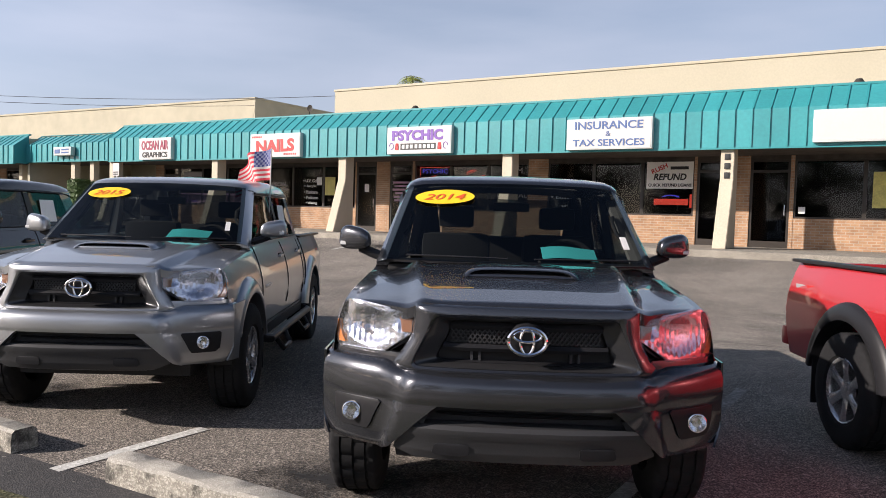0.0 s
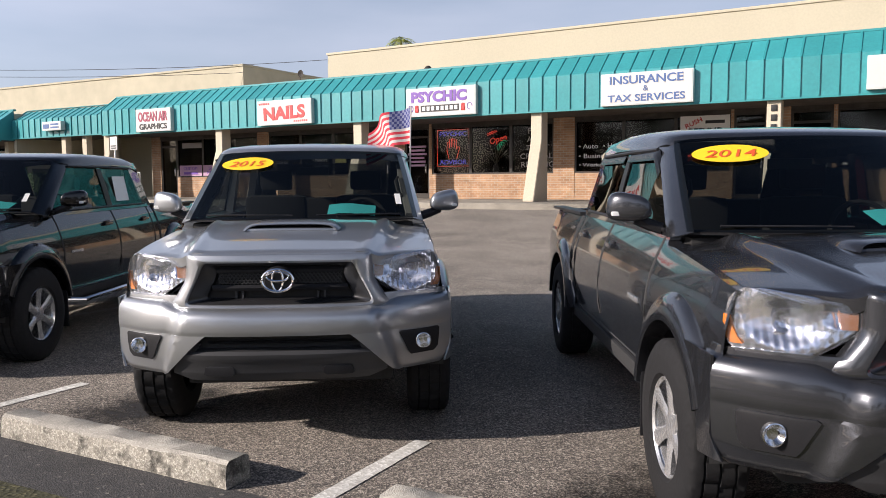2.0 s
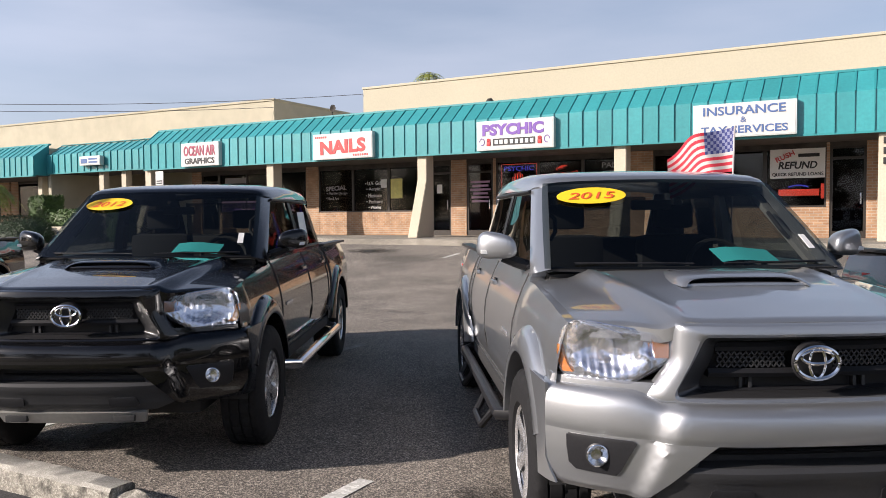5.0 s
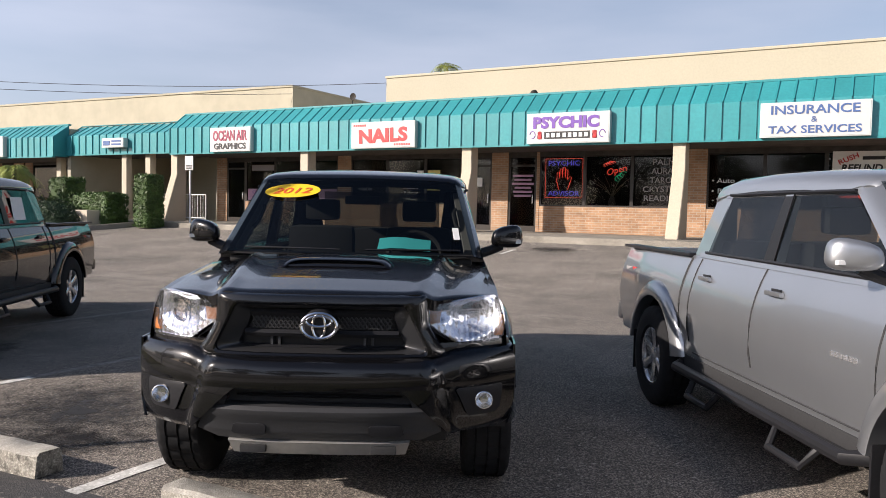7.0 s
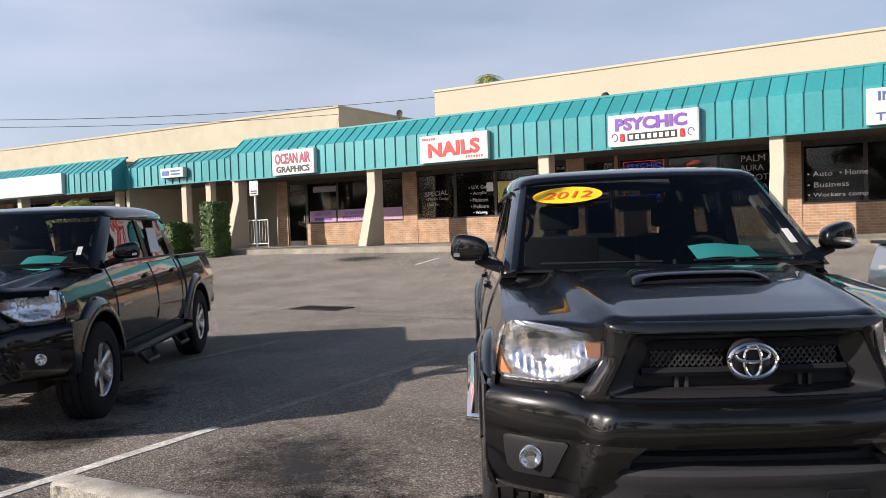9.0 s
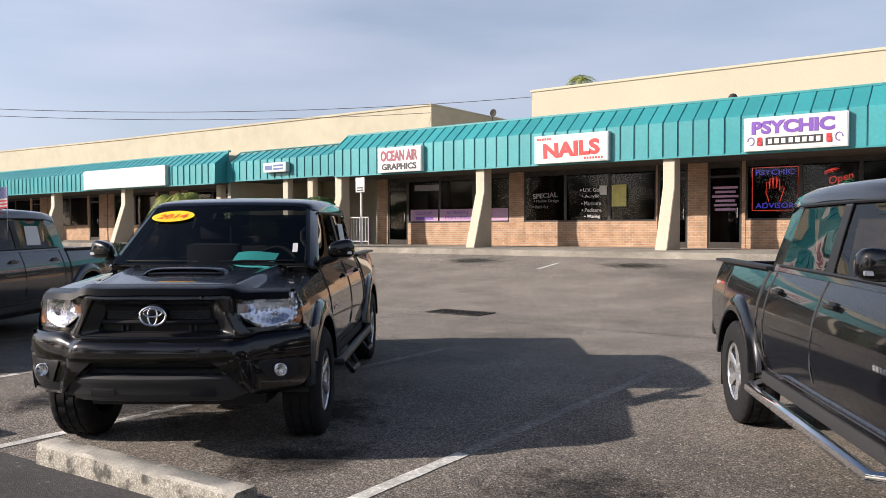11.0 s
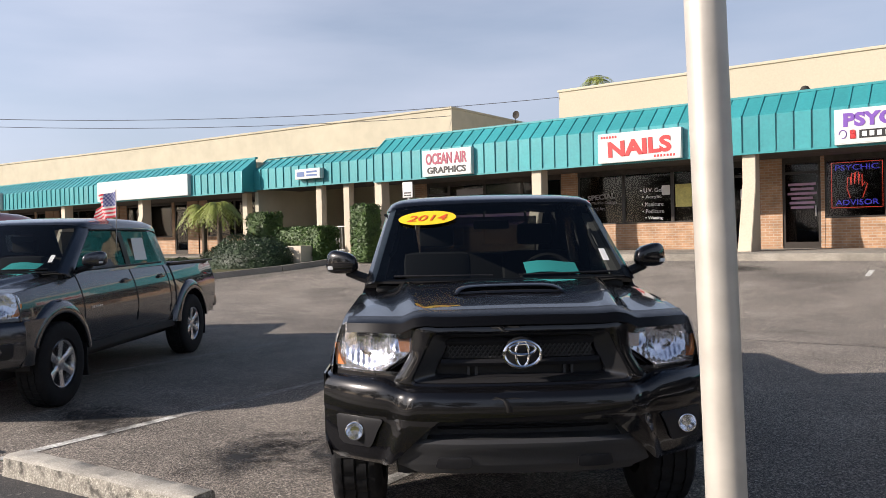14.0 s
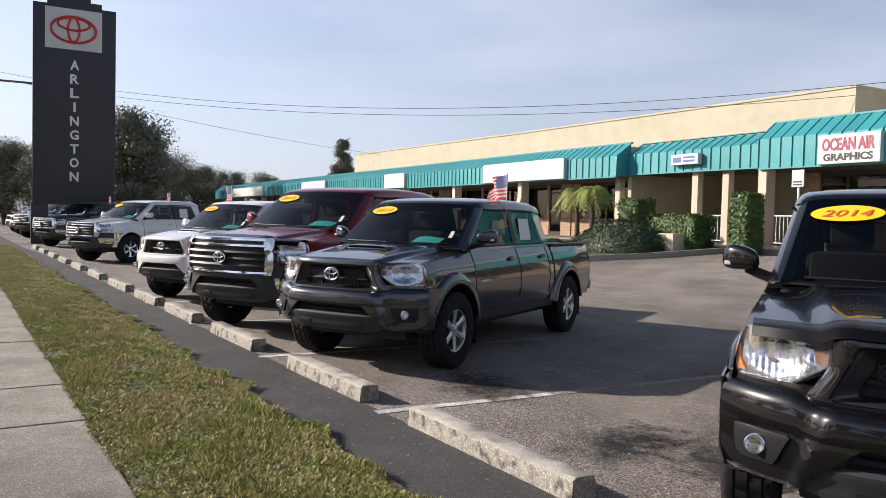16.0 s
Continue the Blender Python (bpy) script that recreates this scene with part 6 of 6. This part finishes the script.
part("symbol", boxed(-0.14, 0.14, -0.068, -0.06, 2.12, 2.28), SIGNBOX, plate, "pale square symbol")
for k in range(2):
    part("word_bar", boxed(-0.14, 0.14, -0.068, -0.06, 1.90 + 0.08 * k, 1.94 + 0.08 * k), INK, plate)

# galvanised pole by the stalls, with a framed sign across it
gp = thing("sign_pole", "galvanised steel sign pole beside the wheel stops", "pole", pose(-11.512, 0.649, 0.0, 0.84, -1.24, 0))
part("pole", lathe(bmesh.new(), [(-0.1, 0.031), (3.6, 0.030), (3.62, 0.001)], 24, "Z"), GALV, gp)
part("collar", lathe(bmesh.new(), [(0.0, 0.06), (0.04, 0.06), (0.06, 0.04)], 24, "Z"), GALV, gp)
fr = part("sign_panel", boxed(0.04, 0.065, -0.27, 0.27, 2.135, 2.85, 0.010), GREYPLAST, gp, "dark framed sign panel")
part("sign_back", boxed(0.065, 0.069, -0.24, 0.24, 2.165, 2.82), GALV, fr)
for z in (2.25, 2.7):
    part("bracket", boxed(-0.05, 0.04, -0.05, 0.05, z, z + 0.04, 0.004), GALV, gp)

# dealer pylon
tw = thing("pylon_sign", "tall black pylon sign with white lettering", "sign", pose(-50.0, 1.35, 0.0))
part("panel", boxed(-0.35, 0.35, -1.55, 1.78, 1.75, 10.5, 0.03), TOWER, tw, "black sign panel")
for y in (-1.2, 1.45):
    part("leg", boxed(-0.3, 0.3, y - 0.40, y + 0.28, 0.0, 1.75, 0.02), TOWER, tw)
part("cap", boxed(-0.25, 0.25, -1.0, 1.2, 10.5, 10.75, 0.03), TOWER, tw)
part("cap_top", boxed(-0.2, 0.2, -0.55, 0.75, 10.75, 11.15, 0.03), TOWER, tw)
lf = part("logo_face", boxed(0.35, 0.38, -1.08, 1.20, 8.58, 10.36, 0.01), WHITE, tw, "white logo panel")
def ringy(cy, cz, ay, az, r):
    b = bmesh.new()
    tube(b, [(0.40, cy + ay * math.cos(t), cz + az * math.sin(t)) for t in (2 * math.pi * k / 40 for k in range(41))], r, 6)
    part("logo_ring", b, RED, lf, "red oval ring")
ringy(0.05, 9.45, 0.90, 0.56, 0.06)
ringy(0.05, 9.45, 0.23, 0.53, 0.05)
ringy(0.05, 9.70, 0.64, 0.27, 0.05)
for i, ch in enumerate("ARLINGTON"):
    ob = part("letter", text_mesh(ch, 0.36 if ch != "I" else 0.09, 0.42, 0.03, 0.03), WHITELET, tw, "white letter")
    ob.location, ob.rotation_euler = (0.36, 0.10 , 7.92 - 0.615 * i), (0, 0, radians(90))


# ---- trees ----
def tree(x, y, z0, h, r, label, seed, n=11000, conifer=False, name="tree"):
    root = thing(name, label, "tree", pose(x, y, z0), "trees beyond the lot")
    rng = random.Random(seed)
    b = bmesh.new()
    tube(b, [(0.15 * math.sin(k * 1.3 + seed), 0.1 * math.cos(k), h * 0.62 * k / 6) for k in range(7)], 0.035 * h, 10, 0.45)
    clumps = []
    for k in range(26 if not conifer else 30):
        t = rng.uniform(0, 2 * math.pi)
        u = rng.uniform(0.12, 1.0)
        rad = r * (rng.uniform(0.25, 0.85) * math.sin(math.pi * min(1, (1.15 - u) * 0.9)) if not conifer else 0.8 * (1.02 - u))
        c = Vector((math.cos(t) * rad, math.sin(t) * rad, h * (0.06 + 0.90 * u)))
        clumps.append((c, r * (rng.uniform(0.24, 0.42) if not conifer else 0.26)))
        tube(b, [(0, 0, h * 0.3 + 0.25 * h * u * 0.6), c * 0.55 + Vector((0, 0, h * 0.14)), c], 0.012 * h, 6, 0.3)
    part("trunk", b, BARK, root, "dark forked trunk and limbs")
    def place(q):
        c, rr = q.choice(clumps)
        d = Vector((q.gauss(0, 1), q.gauss(0, 1), q.gauss(0, 1))).normalized()
        return c + Vector((d.x, d.y, d.z * 0.75)) * rr * q.uniform(0.35, 1.2) * (1 + 0.55 * noise.noise(d * 2.5 + c)), d
    b = bmesh.new()
    leaves(b, int(n * 1.9), place, 0.0135 * h, rng)
    part("crown", b, LEAF_HAZED, root, "loose crown in haze-greyed green")


for i, (x, y, h, r) in enumerate(((-92, 8.0, 11.5, 5.0), (-95, 9.6, 9.8, 4.8), (-98, 4.0, 9.0, 4.5), (-92, -2.0, 7.5, 3.6), (-130, 17.5, 8.6, 4.0), (-104, -7, 9.0, 4.6), (-118, -15, 10, 5), (-112, 1.0, 8.5, 5.0), (-142, 26, 8.0, 4.0), (-135, 28, 8.0, 4.0), (-150, 38, 8.5, 4.5), (-108, 11, 10.0, 5.0), (-122, 17.0, 9.0, 5.0), (-130, 22, 8.4, 5.0))):
    tree(x, y, 0.0, h, r, "dark live oak with a loose uneven crown", 40 + i)
tree(-166, 59, 0.0, 17.5, 5.0, "tall dark pine beyond the shops", 71, 9000, True)
# Row out of view behind the camera, added to darken paint and glass reflections.
for i in range(14):
    tree(-75 + 9.5 * i, -26 - 3 * math.sin(i * 1.9), 0.0, 8.5 + 1.6 * math.sin(i * 2.7), 5.2, "roadside oak across the street, out of view, for reflections", 90 + i, 8000)


# ---- wires, roof gear ----
def wire(p, q, drop, label):
    p, q = Vector(p), Vector(q)
    n = 40
    pts = [p.lerp(q, k / n) - Vector((0, 0, 4 * drop * (k / n) * (1 - k / n))) for k in range(n + 1)]
    tagged(part("overhead_wire", tube(bmesh.new(), pts, 0.016, 5), WIRE), label, "wire", "overhead wires")


wire((-28.95, 35.55, 8.35), (-80, -2, 11.9), 2.15, "thin black overhead utility wire")
wire((-35.9, 36.0, 8.2), (-80, -2, 11.35), 1.75, "thin black overhead utility wire")
wire((-98, 60, 9.0), (-80, 5.9, 10.2), 1.2, "thin black overhead utility wire")
pole = thing("utility_pole", "brown wooden utility pole", "utility pole", pose(-80, 1.5, 0))
part("shaft", tube(bmesh.new(), [(0, 0, 0), (0, 0, 12.3)], 0.16, 10, 0.8), BARK, pole)
part("crossarm", boxed(-0.06, 0.06, -3.7, 4.6, 11.2, 11.35, 0.01), BARK, pole)

for x, y, z in ((-15.4, 24.0, 4.75), (-0.85, 24.0, 4.75)):
    v = thing("roof_vent", "small grey metal roof vent", "roof vent", pose(x, y, z), "roof vents")
    part("pipe", lathe(bmesh.new(), [(0, 0.09), (0.55, 0.09)], 14, "Z"), IRON, v)
    part("hood", lathe(bmesh.new(), [(0.5, 0.2), (0.6, 0.2), (0.78, 0.08), (0.80, 0.001)], 14, "Z"), IRON, v)
dish = thing("satellite_dish", "small dark satellite dish on the roof", "satellite dish", pose(-32.6, 37.5, 6.0))
part("mast", tube(bmesh.new(), [(0, 0, -1.25), (0, 0, 2.0)], 0.03), IRON, dish)
part("reflector", lathe(bmesh.new(), [(0.0, 0.001), (-0.03, 0.12), (-0.08, 0.22)], 18, "Y", (0.1, 0, 2.05)), IRON, dish)


# ---- window dressing ----
G = SHOP - 0.004


def in_window(name, label, category="window lettering"):
    return thing(name, label, category, pose(0, G, 0))


w = in_window("window_lettering", "white vinyl lettering on the nail salon glass")
lettering("lettering", "SPECIAL", -21.42, 0, 2.58, 0.95, 0.17, GREYLET, w, 0.02, turn=-3)
lettering("lettering", "• Marble Design", -21.38, 0, 2.38, 0.95, 0.12, GREYLET, w)
lettering("lettering", "• Hand Art", -21.60, 0, 2.20, 0.60, 0.11, GREYLET, w)
for k, txt in enumerate(("U.V. Gel", "Acrylic", "Manicure", "Pedicure", "Waxing")):
    lettering("lettering", "• " + txt, -19.75 + 0.02 * k, 0, 2.72 - 0.22 * k, 0.12 * len(txt) * 0.62 + 0.1, 0.13, WHITELET, w)
w = in_window("poster", "yellow poster taped inside the window", "poster")
part("sheet", boxed(-18.98, -18.48, 0, 0.006, 2.16, 2.86), YELLOWPAPER, w)
w = in_window("notice", "white paper notice taped to the glass", "notice")
part("sheet", boxed(-19.40, -19.15, 0, 0.006, 2.55, 2.85), PAPER, w)
w = in_window("window_banner", "lilac banner along the graphics shop windows", "banner")
part("sheet", boxed(-27.3, -25.98, 0, 0.006, 1.74, 2.18), PINKBAND, w)
part("sheet", boxed(-25.9, -24.3, 0, 0.006, 1.74, 2.18), PINKBAND, w)
part("sheet", boxed(-24.2, -22.9, 0, 0.006, 1.74, 2.18), PINKBAND, w)
lettering("lettering", "CUSTOM", -26.65, -0.006, 2.05, 0.8, 0.12, PURPLE, w)
part("word_bar", boxed(-27.05, -26.2, -0.008, 0, 1.80, 1.90), PURPLE, w)
lettering("lettering", "SCREEN", -25.1, -0.006, 2.05, 0.95, 0.13, PURPLE, w)
lettering("lettering", "PRINTING", -25.1, -0.006, 1.87, 1.1, 0.13, PURPLE, w)
w = in_window("window_plaque", "pale oval plaque hung inside the window", "plaque")
part("plate", boxed(-27.1, -25.95, 0.0, 0.008, 2.90, 3.12, 0.003), GREYLET, w)
w = in_window("window_lettering", "faint white line lettering on the parlour window")
for k, txt in enumerate(("PALM", "AURA", "TAROT", "CRYSTAL", "READING")):
    lettering("lettering", txt, -10.85 - 0.04 * (k % 2), 0, 3.05 - 0.27 * k, 0.16 * len(txt), 0.17, GREYLET, w)
w = in_window("door_lettering", "faded pink lettering on the parlour door")
for k in range(6):
    hw = (0.36, 0.30, 0.38, 0.28, 0.33, 0.30)[k]
    part("word_bar", boxed(-15.38 - hw, -15.38 + hw, 0, 0.006, 2.62 - 0.13 * k, 2.69 - 0.13 * k), PINKBAND, w)

neon = thing("neon_sign", "lit red and blue neon sign with a palm", "neon sign", pose(-14.02, SHOP + 0.12, 2.58))
b = bmesh.new()
tube(b, [(-0.62, 0, -0.62), (0.62, 0, -0.62), (0.62, 0, 0.62), (-0.62, 0, 0.62), (-0.62, 0, -0.62)], 0.012, 6)
part("border", b, NEONRED, neon, "glowing red border tube")
b = bmesh.new()
tube(b, [(-0.16, 0, -0.36), (-0.24, 0, -0.10), (-0.22, 0, 0.20), (-0.16, 0, 0.20), (-0.14, 0, 0.0), (-0.13, 0, 0.30), (-0.06, 0, 0.30), (-0.05, 0, 0.02), (-0.03, 0, 0.34), (0.04, 0, 0.34), (0.05, 0, 0.02), (0.07, 0, 0.28), (0.13, 0, 0.28), (0.13, 0, -0.05), (0.20, 0, 0.06), (0.26, 0, 0.02), (0.14, 0, -0.36)], 0.013, 6)
part("palm_outline", b, NEONRED, neon, "glowing red open-hand outline")
lettering("lettering", "PSYCHIC", 0, 0, 0.48, 1.05, 0.15, NEONBLUE, neon)
lettering("lettering", "ADVISOR", 0, 0, -0.48, 1.05, 0.15, NEONBLUE, neon)
neon = thing("neon_sign", "lit red and green neon open sign", "neon sign", pose(-12.3, SHOP + 0.12, 2.75))
lettering("lettering", "Open", 0, 0, 0.05, 0.62, 0.26, NEONRED, neon, shear=0.2, turn=-14)
for k in range(3):
    part("swirl", tube(bmesh.new(), [(0.05 + 0.08 * k + 0.10 * math.cos(t), 0, -0.18 + 0.06 * k + 0.09 * math.sin(t)) for t in np.linspace(0.5, 4.5, 10)], 0.012, 5), NEONGREEN, neon)
    part("swirl", tube(bmesh.new(), [(-0.30 + 0.07 * k + 0.12 * math.cos(t), 0, 0.24 + 0.03 * k + 0.05 * math.sin(t)) for t in np.linspace(0.3, 4.2, 10)], 0.012, 5), NEONRED, neon)
vase = thing("vase", "pale vase with bare twigs on the window ledge", "vase", pose(-12.5, SHOP + 0.35, WALKZ))
part("stand", boxed(-0.3, 0.3, -0.12, 0.12, 0, 0.84), SHOPDARK, vase)
part("jar", lathe(bmesh.new(), [(0.84, 0.07), (0.95, 0.12), (1.08, 0.10), (1.18, 0.05)], 16, "Z"), GREYLET, vase)
b = bmesh.new()
rng = random.Random(5)
for k in range(14):
    t, u = rng.uniform(-1, 1), rng.uniform(0.5, 1.0)
    tube(b, [(0, 0, 1.15), (0.25 * t, 0.02, 1.15 + 0.4 * u), (0.65 * t, 0.03, 1.15 + 0.75 * u)], 0.008, 5)
part("twig", b, COLUMN, vase)

w = in_window("window_lettering", "white lettering on the insurance office glass")
lettering("lettering", "• Auto", -9.15, 0, 2.50, 0.62, 0.14, WHITELET, w)
lettering("lettering", "• Home", -8.33, 0, 2.50, 0.68, 0.14, WHITELET, w)
lettering("lettering", "• Business", -8.95, 0, 2.20, 1.02, 0.14, WHITELET, w)
lettering("lettering", "• Workers comp", -8.72, 0, 1.91, 1.45, 0.15, WHITELET, w)
w = in_window("banner", "white tax refund banner hung in the window", "banner")
part("sheet", boxed(-6.36, -4.98, 0, 0.006, 2.48, 3.28), PAPER, w)
lettering("lettering", "RUSH", -5.98, -0.008, 3.08, 0.5, 0.14, RED, w, 0.02, turn=-24)
part("word_bar", boxed(-5.65, -5.12, -0.008, 0, 3.05, 3.14), INK, w)
lettering("lettering", "REFUND", -5.66, -0.008, 2.83, 0.98, 0.20, INK, w, 0.03, 0.2)
lettering("lettering", "QUICK REFUND LOANS", -5.66, -0.008, 2.58, 1.28, 0.11, INK, w, 0.02)
w = thing("neon_sign", "red and blue lit sign in the office window", "neon sign", pose(-5.55, SHOP + 0.10, 2.08))
part("word_bar", boxed(-0.60, 0.42, 0, 0.02, -0.08, 0.10, 0.008), NEONRED, w)
part("word_bar", boxed(0.46, 0.56, 0, 0.02, -0.16, 0.24, 0.008), NEONRED, w)
part("arc", tube(bmesh.new(), [(-0.35 + 0.5 * k / 8, 0.01, 0.16 + 0.05 * math.sin(math.pi * k / 8)) for k in range(9)], 0.02, 6), NEONBLUE, w)
w = in_window("poster", "yellow poster in the vacant shop window", "poster")
part("sheet", boxed(-0.35, 0.25, 0, 0.006, 2.0, 2.95), YELLOWPAPER, w)
w = in_window("notice", "small white notice on the door glass", "notice")
part("sheet", boxed(-2.12, -1.95, 0, 0.006, 1.82, 2.0), PAPER, w)
w = in_window("notice", "white paper notice on the salon door", "notice")
part("sheet", boxed(-17.05, -16.85, 0, 0.006, 2.3, 2.6), PAPER, w)


# ---- grass blades ----
rg = np.random.default_rng(3)
waves = [(f * math.cos(q), f * math.sin(q), p) for f, q, p in zip(rg.uniform(1.5, 16, 22), rg.uniform(0, 6.28, 22), rg.uniform(0, 6.28, 22))]


def patchy(x, y):
    """Uneven clumps, about 0 with a spread of 1."""
    return sum(np.sin(a * x + b * y + p) for a, b, p in waves) / 3.3


n = 420000
gx = -11.9 - 34 * rg.random(n) ** 2.2
ga = -0.14 + 0.067 * (gx + 15.76)
gb = 1.26 + 0.0735 * (gx + 15.15)
gb = gb + 0.07 * patchy(gx * 1.3, gx * 0.4 + 7)
gv = rg.random(n)
gy = ga + (gb - ga) * gv
flat = ga, 1.22 + 0.0735 * (gx + 15.15)
gv = (gy - flat[0]) / (flat[1] - flat[0])
clump = patchy(gx, gy)
keep = clump + 0.9 * rg.standard_normal(n) > -1.6
gx, gy, gv, clump = gx[keep], gy[keep], gv[keep], clump[keep]
n = len(gx)
gz = 0.047 + 0.05 * np.sin(np.pi * np.clip(gv, 0, 1))
th, lean = rg.random(n) * 2 * np.pi, rg.random(n) * 2 * np.pi
hh = (0.006 + 0.018 * rg.random(n)) * np.clip(1 + 0.4 * clump, 0.6, 1.9)
far = 1 + 0.05 * np.maximum(-gx - 16, 0)
wd, ln = (0.004 + 0.005 * rg.random(n)) * far, (0.008 + 0.030 * rg.random(n)) * far
p0 = np.stack([gx - wd * np.cos(th), gy - wd * np.sin(th), gz - 0.005], 1)
p1 = np.stack([gx + wd * np.cos(th), gy + wd * np.sin(th), gz - 0.005], 1)
p2 = np.stack([gx + ln * np.cos(lean), gy + ln * np.sin(lean), gz + hh], 1)
co = np.stack([p0, p1, p2], 1).reshape(-1, 3)
me = bpy.data.meshes.new("grass")
me.from_pydata(co.tolist(), [], np.arange(n * 3).reshape(-1, 3).tolist())
me.materials.append(GRASS)
tagged(new("grass", me), "short dry yellow-green grass blades", "grass", kind="stuff")
